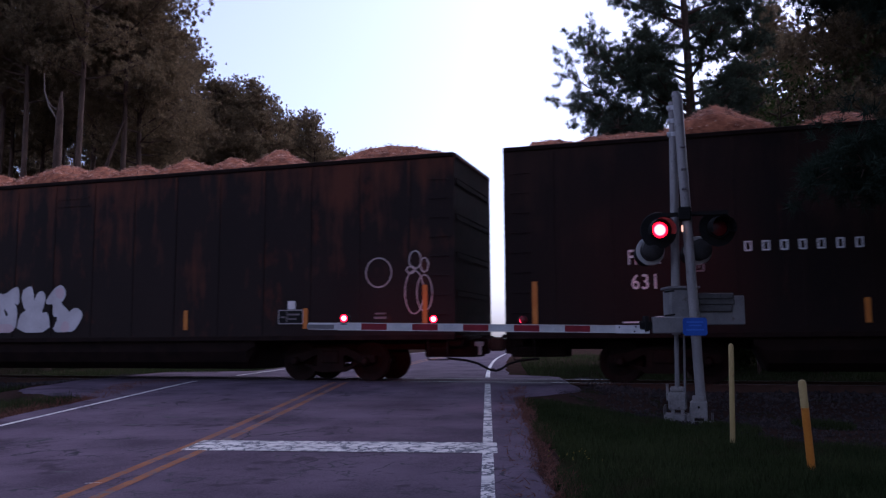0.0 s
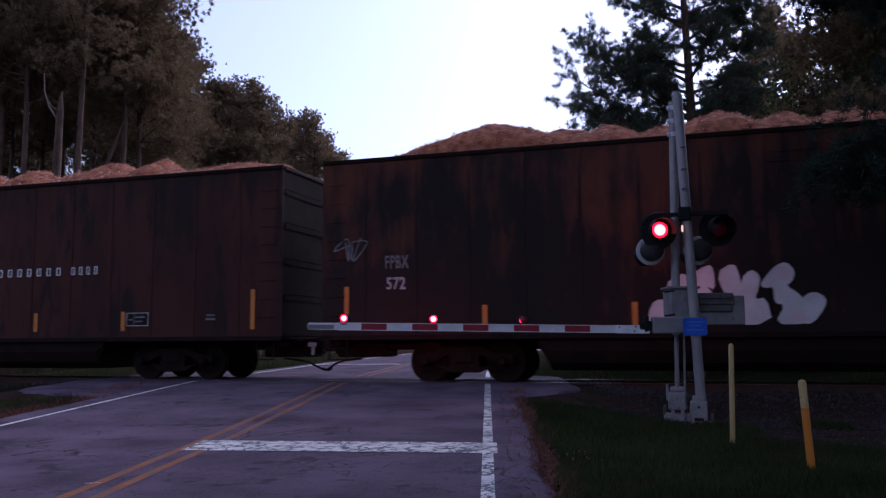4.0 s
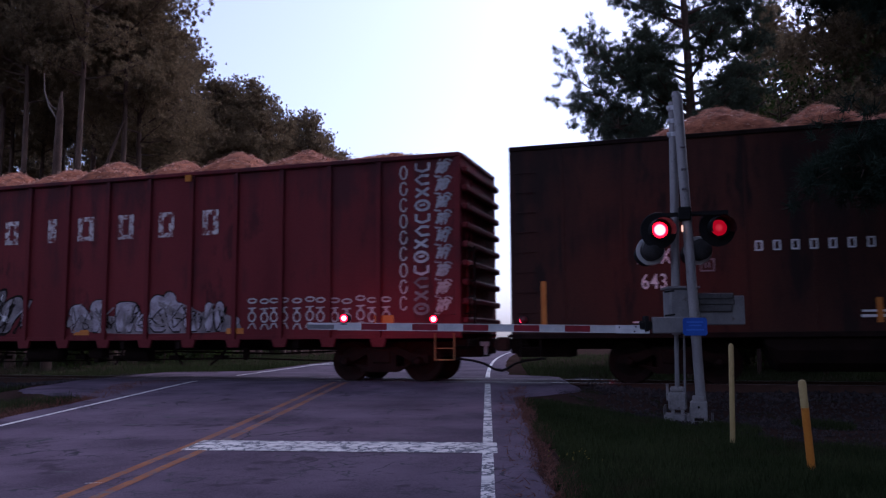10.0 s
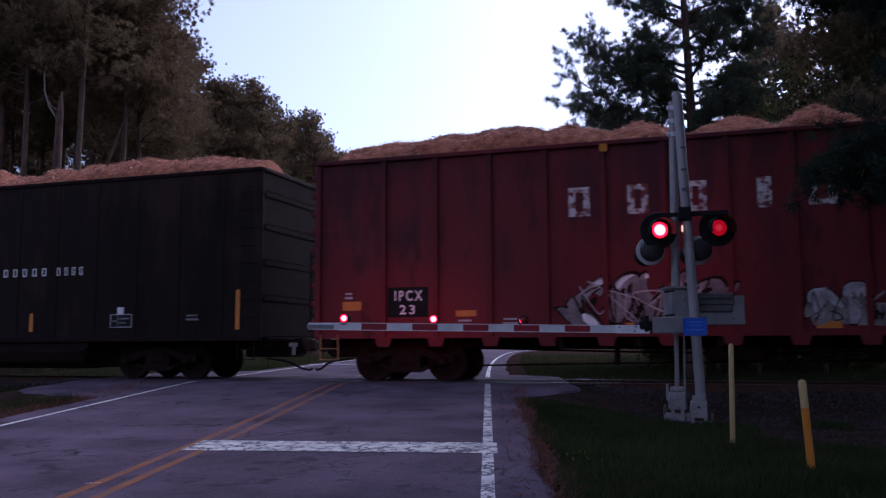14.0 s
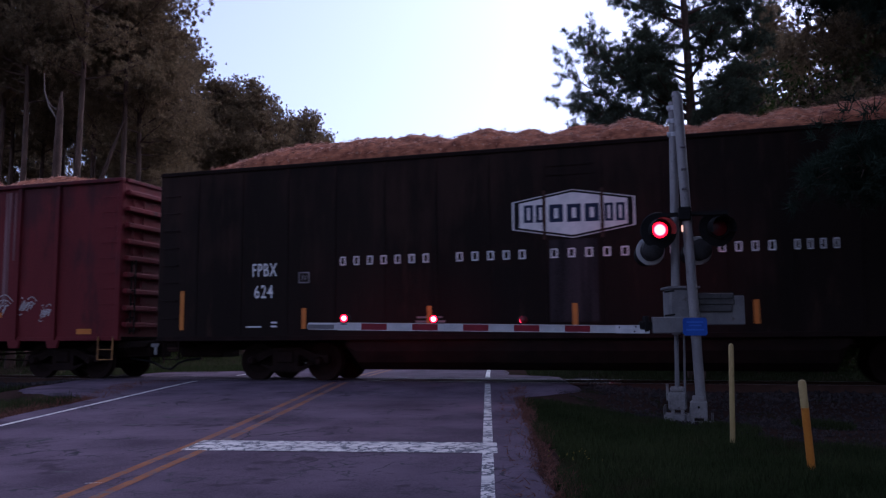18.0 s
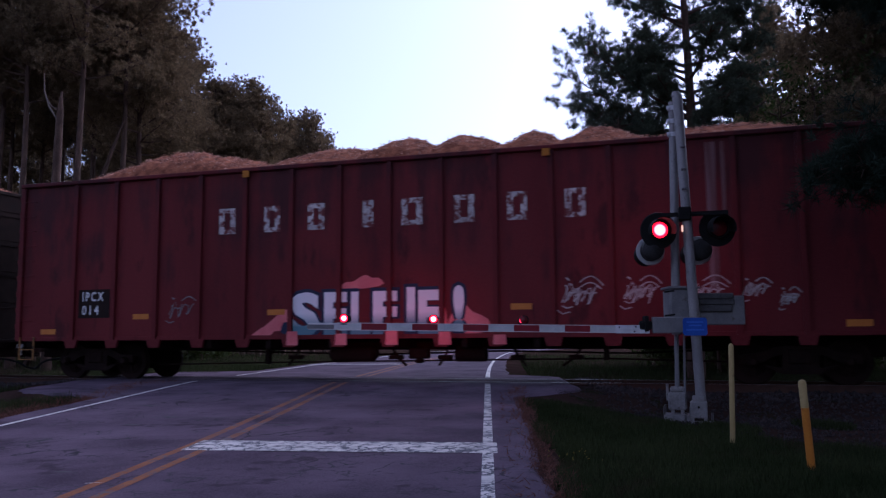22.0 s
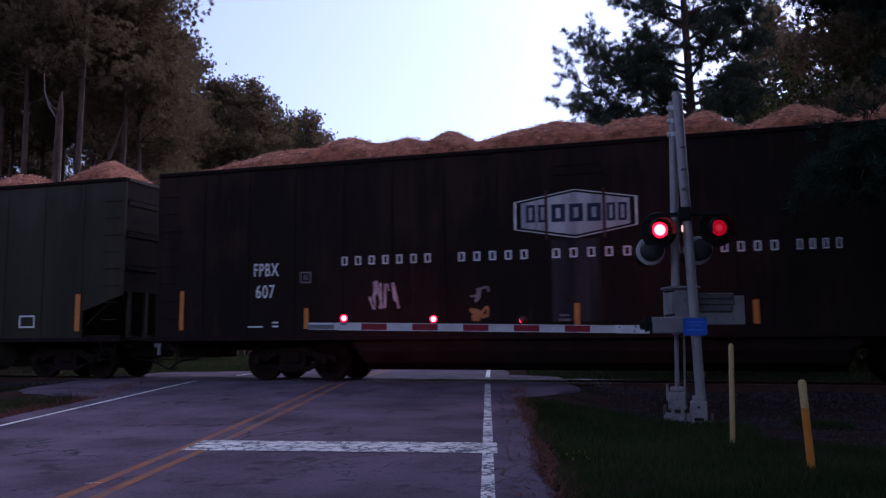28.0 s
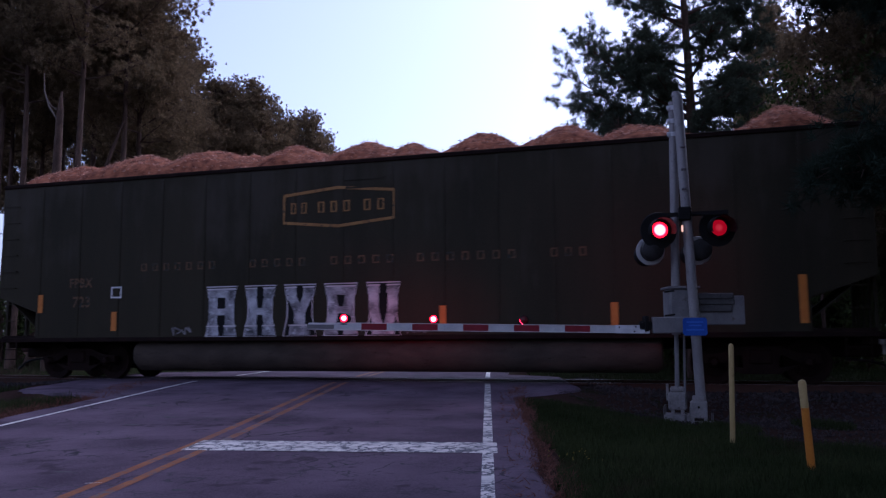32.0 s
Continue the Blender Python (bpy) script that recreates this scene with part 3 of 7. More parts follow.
# ---- the train ----
def letters(text, height, mat, parent, x, z, y, width=None, name="lettering", bold=0.0, label="", space=1.12):
    """Lettering on a car's side, seen from the road; x and z are its lower left corner."""
    cu = bpy.data.curves.new(name, "FONT")
    cu.body, cu.size, cu.offset, cu.resolution_u, cu.space_character = text, height / 0.69, bold, 3, space
    tmp = new(name, cu)
    me = bpy.data.meshes.new_from_object(tmp.evaluated_get(bpy.context.evaluated_depsgraph_get()))
    bpy.data.objects.remove(tmp)
    bpy.data.curves.remove(cu)
    me.name = name
    me.materials.clear()
    me.materials.append(mat)
    xs = [v.co.x for v in me.vertices]
    k = width / (max(xs) - min(xs)) if width else 1.0
    x0 = min(xs)
    for v in me.vertices:
        v.co = ((v.co.x - x0) * k, 0, v.co.y)
    return part(name, me, mat, parent, label, m=Matrix.Translation((x, y, z)))


def blocks(spans, z, h, mat, parent, y, label, slant=0.0, fill=0.5, stroke=0.12):
    """A company's lettering as one plain block a letter; spans are the words' ends and counts of letters."""
    for x0, x1, n in spans:
        pitch = (x1 - x0) / (n - 0.35)
        for k in range(n):
            a = x0 + k * pitch
            part("letter_block", hollow(a, a + pitch * fill, z + slant * a, z + slant * a + h, pitch * stroke, y), mat, parent, label)


def hollow(x0, x1, z0, z1, t, y):
    """A plain upright block with an open middle."""
    g = Geo().box(x0, x0 + t, y - 0.003, y, z0, z1).box(x1 - t, x1, y - 0.003, y, z0, z1)
    return g.box(x0 + t, x1 - t, y - 0.003, y, z0, z0 + t * 0.8).box(x0 + t, x1 - t, y - 0.003, y, z1 - t * 0.8, z1)


def bar(parent, x, z0, z1, y, mat=None, w=0.11):
    return part("reflector", Geo().box(x - w / 2, x + w / 2, y - 0.004, y, z0, z1), mat or REFLECTOR, parent, "yellow reflective strip")


def frame_mark(parent, x0, x1, z0, z1, y, mat, t=0.04, name="stencil_box"):
    g = Geo().box(x0, x1, y - 0.003, y, z0, z0 + t).box(x0, x1, y - 0.003, y, z1 - t, z1)
    g.box(x0, x0 + t, y - 0.003, y, z0 + t, z1 - t).box(x1 - t, x1, y - 0.003, y, z0 + t, z1 - t)
    return part(name, g, mat, parent)


def tag(parent, x0, x1, z0, z1, y, mat, seed, n=5, width=0.05, label="scrawled graffiti tag", loops=2):
    """Loose spray strokes: one quick crooked scrawl a letter."""
    r = random.Random(seed)
    step = (x1 - x0) / n
    for k in range(n):
        cx, cz = x0 + (k + 0.5) * step, (z0 + z1) / 2
        ctrl = [Vector((cx + step * r.uniform(-0.6, 0.6), cz + (z1 - z0) * r.uniform(-0.5, 0.5))) for _ in range(4 + loops)]
        ctrl[0].y, ctrl[1].y = z0 + (z1 - z0) * r.uniform(0.6, 1.0), z0 + (z1 - z0) * r.uniform(0.0, 0.3)
        pts = []
        for i in range(len(ctrl) - 1):
            a, b, c, d = ctrl[max(i - 1, 0)], ctrl[i], ctrl[i + 1], ctrl[min(i + 2, len(ctrl) - 1)]
            for q in range(6):
                t = q / 6
                pts.append(0.5 * (2 * b + (c - a) * t + (2 * a - 5 * b + 4 * c - d) * t * t + (3 * b - a - 3 * c + d) * t ** 3))
        part("graffiti", Geo().strip(pts, width * r.uniform(0.8, 1.3), y - 0.0004 * k), mat, parent, label)


def scribble(parent, x0, x1, z0, z1, y, mat, seed, width=0.025, label="thin looping graffiti tag"):
    """A cursive tag: a running loop, a stroke over it and a dash under it."""
    r = random.Random(seed)
    n, turns, w, h = 60, r.choice((3, 4)), x1 - x0, z1 - z0
    loop = [(x0 + w * (0.1 + 0.75 * k / n) + w * 0.09 * math.sin(6.2832 * turns * k / n + 1), z0 + h * 0.45 + h * (0.2 + 0.08 * math.sin(k * 0.23 + seed)) * math.cos(6.2832 * turns * k / n) + h * 0.05 * math.sin(k * 0.9)) for k in range(n)]
    over = [(x0 + w * (0.5 + 0.5 * k / 8), z0 + h * (0.82 + 0.2 * math.sin(math.pi * k / 8) - 0.1 * k / 8)) for k in range(9)]
    g = Geo().strip(loop, width, y).strip(over, width, y - 0.0004).strip([(x0 + w * 0.2, z0 + h * 0.95), (x0 + w * 0.28, z0 + h * 0.88)], width * 1.5, y)
    g.strip([(x0, z0 + h * 0.1), (x0 + w * 0.12, z0), (x0 + w * 0.28, z0 + h * 0.05)], width, y).strip([(x0 + w * 0.1, z0 + h * 0.3), (x0 + w * 0.3, z0 + h * 0.8), (x0 + w * 0.42, z0 + h * 0.25), (x0 + w * 0.5, z0 + h * 0.7)], width, y - 0.0008)
    part("graffiti", g, mat, parent, label)


def blob_letters(parent, outlines, mat, y, label, name="graffiti"):
    for k, o in enumerate(outlines):
        part(name, Geo().prism(o, y - 0.002 - 0.0003 * k, y), mat, parent, label)


def rounded(points, n=3):
    """Corner-cutting on a closed outline."""
    p = [Vector(q) for q in points]
    for _ in range(n):
        q = []
        for i in range(len(p)):
            a, b = p[i], p[(i + 1) % len(p)]
            q += [a * 0.75 + b * 0.25, a * 0.25 + b * 0.75]
        p = q
    return [(v.x, v.y) for v in p]


# one set of meshes for all wheels and side frames
WHEEL_R = 0.457
wheel_g = Geo()
for s in (-1, 1):
    prof = [(0.0, s * 0.84), (0.1, s * 0.84), (0.11, s * 0.79), (0.3, s * 0.745), (0.37, s * 0.79), (WHEEL_R - 0.005, s * 0.8), (WHEEL_R, s * 0.72), (WHEEL_R + 0.027, s * 0.7), (WHEEL_R + 0.02, s * 0.67), (0.37, s * 0.68), (0.11, s * 0.65), (0.09, s * 0.6), (0.0, s * 0.6)]
    wheel_g.lathe(prof, "y", 28)
wheel_g.tube([(0, -1.02, 0), (0, 1.02, 0)], 0.08, 10)
wheel_g.box(-0.03, 0.03, -0.81, -0.79, 0.12, 0.3)
wheel_g.smooth = True
WHEELSET = wheel_g.mesh("wheelset", GRIME_AND_SHADE)
side_g = Geo()
side_g.prism([(-1.12, 0.43), (-1.12, 0.6), (-0.75, 0.64), (-0.4, 0.78), (0.4, 0.78), (0.75, 0.64), (1.12, 0.6), (1.12, 0.43), (0.72, 0.45), (0.42, 0.6), (0.34, 0.6), (0.34, 0.34), (0.7, 0.4), (0.35, 0.22), (-0.35, 0.22), (-0.7, 0.4), (-0.34, 0.34), (-0.34, 0.6), (-0.42, 0.6), (-0.72, 0.45)], -0.08, 0.08)
for x in (-0.2, 0.0, 0.2):
    side_g.tube([(x, 0, 0.34), (x, 0, 0.6)], 0.07, 10)
SIDE_FRAME = side_g.mesh("side_frame", GRIME_AND_SHADE)
cap_g = Geo().lathe([(0.0, -0.1), (0.06, -0.1), (0.1, -0.05), (0.11, 0.06), (0.0, 0.06)], "y", 14)
cap_g.smooth = True
BEARING = cap_g.mesh("bearing", GRIME_AND_SHADE)
BOLSTER = Geo().box(-0.22, 0.22, -1.1, 1.1, 0.42, 0.72, 0.03).box(-0.3, 0.3, -0.25, 0.25, 0.72, 0.95, 0.03).mesh("truck", GRIME_AND_SHADE)
WHEELS = []
CARS = []


def truck(car, x):
    t = part("truck", BOLSTER, GRIME_AND_SHADE, car, "black cast steel truck", m=Matrix.Translation((x, 0, 0)))
    for y in (-0.98, 0.98):
        part("side_frame", SIDE_FRAME, GRIME_AND_SHADE, t, m=Matrix.Translation((0, y, 0)))
        for dx in (-0.89, 0.89):
            part("bearing", BEARING, RUST, t, m=pose(dx, y * 1.1, 0.47, 0, 0, 0 if y < 0 else 180))
    for dx in (-0.89, 0.89):
        w = part("wheelset", WHEELSET, GRIME_AND_SHADE, t, m=Matrix.Translation((dx, 0, WHEEL_R)))
        WHEELS.append((w, Vector((dx, 0, WHEEL_R))))


def running_gear(car, half, tr):
    for s in (-1, 1):
        truck(car, s * tr)
        g = Geo().box(min(s * (half - 0.2), s * (half + 0.35)), max(s * (half - 0.2), s * (half + 0.35)), -0.16, 0.16, 0.62, 0.98, 0.03)
        part("coupler_pocket", g, GRIME_AND_SHADE, car)
        g = Geo().box(min(s * (half - 1.1), s * (half + 0.16)), max(s * (half - 1.1), s * (half + 0.16)), -0.42, 0.42, 0.55, 0.93, 0.04)
        part("draft_gear", g.box(min(s * (half - 0.3), s * (half + 0.02)), max(s * (half - 0.3), s * (half + 0.02)), -1.2, 1.2, 0.8, 0.97, 0.02), GRIME_AND_SHADE, car)
        g = Geo().tube([(s * (half + 0.2), 0, 0.84), (s * (half + 0.45), 0, 0.84)], 0.1, 10)
        g.box(min(s * (half + 0.4), s * (half + 0.62)), max(s * (half + 0.4), s * (half + 0.62)), -0.17, 0.17, 0.68, 1.0, 0.05)
        part("coupler", g, RUST, car, "rusty knuckle coupler")
        pts = [(s * (half - 0.5), -0.45, 0.52), (s * (half - 0.05), -0.45, 0.47), (s * (half + 0.2), -0.4, 0.4), (s * (half + 0.42), -0.32, 0.27), (s * (half + 0.58), -0.22, 0.23), (s * (half + 0.64), -0.15, 0.27)]
        part("air_hose", Geo().tube(pts, 0.028, 7), BLACK_PAINT, car, "black rubber air hose", smooth=True)
        part("cut_lever", Geo().tube([(s * (half + 0.08), -1.45, 0.75), (s * (half + 0.1), -1.3, 0.95), (s * (half + 0.2), -0.3, 0.98), (s * (half + 0.4), -0.05, 1.06)], 0.014, 6), GRIME_AND_SHADE, car)
    part("angle_cock", Geo().box(half + 0.1, half + 0.32, -0.42, -0.36, 0.8, 0.9, 0.01).box(half + 0.2, half + 0.27, -0.42, -0.36, 0.6, 0.8, 0.01), LIGHT_GREY, car, "pale angle cock")
    part("centre_sill", Geo().box(-half, half, -0.22, 0.22, 0.72, 1.0, 0.02), GRIME_AND_SHADE, car)


def grab_irons(car, half, y, z0, z1, mat, n, xs):
    for k in range(n):
        z = z0 + (z1 - z0) * k / (n - 1)
        for x in xs:
            part("grab_iron", Geo().tube([(x - 0.2, y, z), (x - 0.2, y - 0.06, z), (x + 0.2, y - 0.06, z), (x + 0.2, y, z)], 0.011, 5), mat, car)


def steps(car, x, y, mat, label):
    g = Geo()
    for dx in (-0.22, 0.22):
        g.box(x + dx - 0.011, x + dx + 0.011, y - 0.03, y + 0.01, 0.5, 1.08)
    for z in (0.5, 0.75):
        g.box(x - 0.205, x + 0.205, y - 0.03, y + 0.01, z, z + 0.022)
    part("step", g, mat, car, label)


def load(car, half, peaks, seed, ends=(1.0, 1.0)):
    """Heaped wood chips: a row of cones under the filling spout, running together."""
    r = np.random.default_rng(seed)
    nx, ny = 260, 22
    xs, ys = np.linspace(-half + 0.06, half - 0.06, nx), np.linspace(-1.5, 1.5, ny)
    xx, yy = np.meshgrid(xs, ys)
    zz = np.full(xx.shape, 4.72)
    for px, h, w in peaks:
        d = np.sqrt(((xx - px) / w * h) ** 2 + ((yy + 0.35) * 0.62) ** 2)
        zz = np.maximum(zz, 5.1 + h + 0.12 - np.sqrt(0.0144 + d * d))
    for j in range(ny):
        for i in range(nx):
            zz[j, i] += 0.07 * noise.noise((xx[j, i] * 2.2, yy[j, i] * 2.2, seed)) + 0.05 * noise.noise((xx[j, i] * 7, yy[j, i] * 7, seed))
    edge = smooth(1.5, 1.3, np.abs(yy))
    zz = 4.9 + (zz - 4.9) * edge
    end = np.minimum(smooth(-half, -half + 0.5 * ends[0], xx), smooth(half, half - 0.5 * ends[1], xx))
    zz = 4.85 + (zz - 4.85) * end
    g = Geo()
    g.v = list(zip(xx.ravel().tolist(), yy.ravel().tolist(), zz.ravel().tolist()))
    g.f = [(j * nx + i, j * nx + i + 1, (j + 1) * nx + i + 1, (j + 1) * nx + i) for j in range(ny - 1) for i in range(nx - 1)]
    part("chip_load", g, CHIPS, car, "heaped reddish brown wood chips", smooth=True)
    n = 14000
    px, py = r.uniform(-half + 0.4, half - 0.4, n), r.uniform(-1.4, 1.4, n)
    i = np.clip(((px + half - 0.06) / (2 * half - 0.12) * (nx - 1)).round().astype(int), 0, nx - 1)
    j = np.clip(((py + 1.5) / 3 * (ny - 1)).round().astype(int), 0, ny - 1)
    base = np.stack([px, py, zz[j, i] + 0.01], 1)
    tri = base[:, None] + r.normal(0, 0.021, (n, 3, 3))
    tagged(part("chip_scatter", soup("chip_scatter", tri, PALE_CHIPS), PALE_CHIPS, car, "loose pale wood chips"), kind="stuff")


def smooth_car(name_label, x_mid, half, side_mat, ink, number, peaks, seed, notch=False, belly=None, group="wood chip cars"):
    """A smooth-sided high gondola with a low drop bottom between the trucks."""
    car = thing("freight_car", name_label, "freight car", group, Matrix.Translation((x_mid, 0, 0)))
    CARS.append((car, x_mid))
    W = 1.6
    for s in (-1, 1):
        y0, y1 = (-W, -W + 0.05) if s < 0 else (W - 0.05, W)
        o = [(-half, 1.0), (half, 1.0), (half, 5.0), (-half, 5.0)]
        if notch:
            e = half
            o = [(-e + 1.2, 1.06), (e - 1.2, 1.06), (e - 1.2, 1.72), (e, 2.12), (e, 5.0), (-e, 5.0), (-e, 2.12), (-e + 1.2, 1.72)]
        part("side_wall", Geo().prism(o, y0, y1), side_mat, car)
        part("top_chord", Geo().box(-half, half, y0 - 0.04 if s < 0 else y1 - 0.08, y0 + 0.08 if s < 0 else y1 + 0.04, 5.0, 5.1, 0.015), GRIME_AND_SHADE, car)
        part("side_sill", Geo().box(-half, half, y0 - 0.02 if s < 0 else y1 - 0.06, y0 + 0.06 if s < 0 else y1 + 0.02, 0.95, 1.06, 0.01), GRIME_AND_SHADE, car)
        x0, x1 = (-half, -half + 0.06) if s < 0 else (half - 0.06, half)
        zl = 2.2 if notch else 1.06
        # near-black colour puts the shade between coupled cars onto the end wall
        part("end_wall", Geo().box(x0, x1, -W + 0.05, W - 0.05, zl, 5.0), GRIME_AND_SHADE, car, "end wall coloured near-black for the shade between cars")
        part("end_chord", Geo().box(x0 - 0.03, x1 + 0.03, -W + 0.08, W - 0.08, 5.0, 5.1, 0.015), side_mat, car)
        for z in (1.9, 2.75, 3.6, 4.4):
            if z > zl:
                a, b = (x0 - 0.015, x0) if s < 0 else (x1, x1 + 0.015)
                # ribs take the same painted shade as the end wall
                part("end_rib", Geo().box(a, b, -W + 0.1, W - 0.1, z, z + 0.14, 0.02), GRIME_AND_SHADE, car)
        if notch:
            for k in range(5):
                y = -1.3 + k * 0.65
                part("end_post", Geo().box(x0, x1, y - 0.06, y + 0.06, 1.06, 2.2), side_mat, car)
            a, b = s * (half - 0.06), s * (half - 1.6)
            v = [(a, -W + 0.05, 2.25), (a, W - 0.05, 2.25), (b, W - 0.05, 1.0), (b, -W + 0.05, 1.0)]
            part("slope_sheet", Geo().add(v + [(x, y, z - 0.02) for x, y, z in v], [(0, 1, 2, 3), (7, 6, 5, 4), (0, 4, 5, 1), (1, 5, 6, 2), (2, 6, 7, 3), (3, 7, 4, 0)]), side_mat, car)
        part("end_platform", Geo().box(min(s * (half - 1.2), s * (half + 0.12)), max(s * (half - 1.2), s * (half + 0.12)), -1.45, 1.45, 0.98, 1.04, 0.01), GRIME_AND_SHADE, car)
    part("floor", Geo().box(-half + 0.07, half - 0.07, -W + 0.06, W - 0.06, 1.06, 1.12), GRIME_AND_SHADE, car)
    lo = 0.28
    prof = [(-1.5, 0.96), (-1.5, 0.7), (-1.38, 0.45), (-1.1, lo), (1.1, lo), (1.38, 0.45), (1.5, 0.7), (1.5, 0.96)]
    reach = 7.0 if belly else 5.25
    g = Geo()
    ends = [(-reach, 0.55), (-reach + 0.25, 0.0), (reach - 0.25, 0.0), (reach, 0.55)]
    for x, lift in ends:
        g.v += [(x, y, max(z, lo + lift)) for y, z in prof]
    for k in range(3):
        g.f += [(k * 8 + i, k * 8 + (i + 1) % 8, k * 8 + 8 + (i + 1) % 8, k * 8 + 8 + i) for i in range(8)]
    g.f += [tuple(range(8)), tuple(range(24, 32))[::-1]]
    if not belly:
        part("drop_bottom", g, GRIME_AND_SHADE, car, "black drop bottom between the trucks")
    else:
        g = Geo()
        reach = 6.4
        pr = [(0.0, -reach), (0.3, -reach), (0.4, -reach + 0.12)] + [(0.4, -reach + 0.12 + k * (2 * reach - 0.24) / 8) for k in range(1, 9)] + [(0.3, reach), (0.0, reach)]
        g = Geo()
        for y in (-1.05,):
            n = 24
            for k in range(n):
                w = 6.2832 * k / n
                g.v += [(x, y + r * math.cos(w), 0.63 + r * math.sin(w)) for r, x in pr]
            m = len(pr)
            for k in range(n):
                j = (k + 1) % n
                g.f += [(k * m + i, j * m + i, j * m + i + 1, k * m + i + 1) for i in range(m - 1)]
        part("drop_bottom", g, GREY_TUBE, car, "dusty grey rounded bottom tube", smooth=True)
        part("bottom_tray", Geo().box(-6.2, 6.2, -0.6, 1.4, 0.3, 0.95, 0.03), GRIME_AND_SHADE, car)
    seam = Geo().box(-0.03, 0.03, -0.012, 0.0, 1.08, 4.98)
    seam_me = seam.mesh("seam_batten", side_mat)
    k = -7
    while k <= 8:
        x = (k - 0.5) * 1.22
        if abs(x) < half - 0.3 and not (notch and abs(x) > half - 1.25):
            part("seam_batten", seam_me, side_mat, car, m=Matrix.Translation((x, -W, 0)))
            part("seam_batten", seam_me, side_mat, car, m=pose(x, W, 0, 0, 0, 180))
        k += 1
    part("hatch_frame", Geo().box(-0.55, 0.45, -W - 0.02, -W, 4.62, 4.68).box(-0.55, 0.45, -W - 0.02, -W, 4.42, 4.46), side_mat, car)
    for s in (-1, 1):
        grab_irons(car, half, -W, 1.5, 4.5, side_mat, 8, (s * (half - 0.35),))
        steps(car, s * (half - 0.4), -W + 0.03, GRIME_AND_SHADE, "")
    running_gear(car, half, 7.0 if not notch else 8.3)
    load(car, half, peaks, seed)
    return car


Y = -1.616


def federal_marks(car, dx, mark, number, ink, hexagon, words, bars=True, fade=False):
    def hexa(k, y, mat, label):
        o = [(-1.31, 0.3), (0, 0.52), (1.29, 0.3), (1.29, -0.3), (0, -0.52), (-1.31, -0.3)]
        part("emblem", Geo().prism([(dx + a * k, 3.58 + b * k) for a, b in o], y - 0.002, y), mat, car, label)
    if not fade:
        hexa(1.0, Y, ink, "white hexagon emblem border")
        hexa(0.965, Y - 0.003, side_of(car), "")
        hexa(0.88, Y - 0.006, hexagon, "pale emblem field with rust streaks")
        blocks([(dx - 1.05, dx - 0.62, 2), (dx - 0.5, dx + 0.5, 3), (dx + 0.66, dx + 1.05, 2)], 3.4, 0.38, SPRAY_NAVY, car, Y - 0.009, "dark block letters", -0.02, 0.78, 0.27)
        part("paint_run", Geo().box(dx - 0.52, dx + 0.5, Y - 0.001, Y, 1.3, 3.04), RUNOFF, car, "grey paint washed down from the emblem")
        for a in (-0.61, 0.61):
            part("seam_batten", Geo().box(dx + a - 0.035, dx + a + 0.035, Y - 0.014, Y - 0.012, 3.05, 4.1), RUST, car, "rusty seam across the emblem")
    blocks([(dx + a, dx + b, n) for a, b, n in words], 2.65, 0.2, ink, car, Y, "spaced block letters", 0.0, 0.42, 0.1)
    letters(mark, 0.3, ink, car, dx - 7.61, 2.46, Y, 0.65, bold=0.004)
    letters(number, 0.3, ink, car, dx - 7.55, 1.95, Y, 0.49, bold=0.003)
    frame_mark(car, dx - 6.4, dx - 6.12, 2.27, 2.53, Y, DIM_INK, 0.03)
    part("stencil_line", Geo().box(dx - 6.31, dx - 6.28, Y - 0.003, Y, 2.34, 2.46).box(dx - 6.24, dx - 6.21, Y - 0.003, Y, 2.34, 2.46), DIM_INK, car)
    part("stencil_line", Geo().box(dx - 7.75, dx - 7.35, Y - 0.003, Y, 1.26, 1.29), WHITE_INK, car)
    part("stencil_line", Geo().box(dx - 7.1, dx - 6.95, Y - 0.003, Y, 1.26, 1.3).box(dx - 7.1, dx - 6.95, Y - 0.003, Y, 1.35, 1.39), WHITE_INK, car)


def side_of(car):
    return car.children[0].data.materials[0]


WORDS = [(-5.35, -3.13, 7), (-2.57, -0.95, 5), (-0.49, 1.22, 5), (1.65, 4.03, 8), (4.3, 5.15, 4)]


def reflectors(car, dx, xs):
    for x in xs:
        tall = abs(x) > 8.5
        bar(car, dx + x, 1.22, 2.16 if tall else 1.69, Y - 0.001)


def data_box(car, x, z=1.35):
    part("data_plate", Geo().box(x, x + 0.6, Y - 0.012, Y, z, z + 0.29, 0.003), BLACK_PAINT, car, "dark data plate in a white frame")
    part("plate_line", Geo().box(x + 0.19, x + 0.21, Y - 0.015, Y - 0.012, z, z + 0.29).box(x + 0.23, x + 0.52, Y - 0.015, Y - 0.012, z + 0.18, z + 0.22).box(x + 0.23, x + 0.45, Y - 0.015, Y - 0.012, z + 0.08, z + 0.11).box(x + 0.05, x + 0.15, Y - 0.015, Y - 0.012, z + 0.12, z + 0.16), DIM_INK, car)
    frame_mark(car, x - 0.02, x + 0.62, z - 0.02, z + 0.31, Y - 0.012, CHALK, 0.02, "plate_frame")


def small_lines(car, x, z, w, mat=None, y=-1.616):
    part("stencil_line", Geo().box(x, x + w, y - 0.003, y, z, z + 0.04).box(x - 0.02, x + w * 1.1, y - 0.003, y, z - 0.1, z - 0.05), mat or DIM_INK, car)


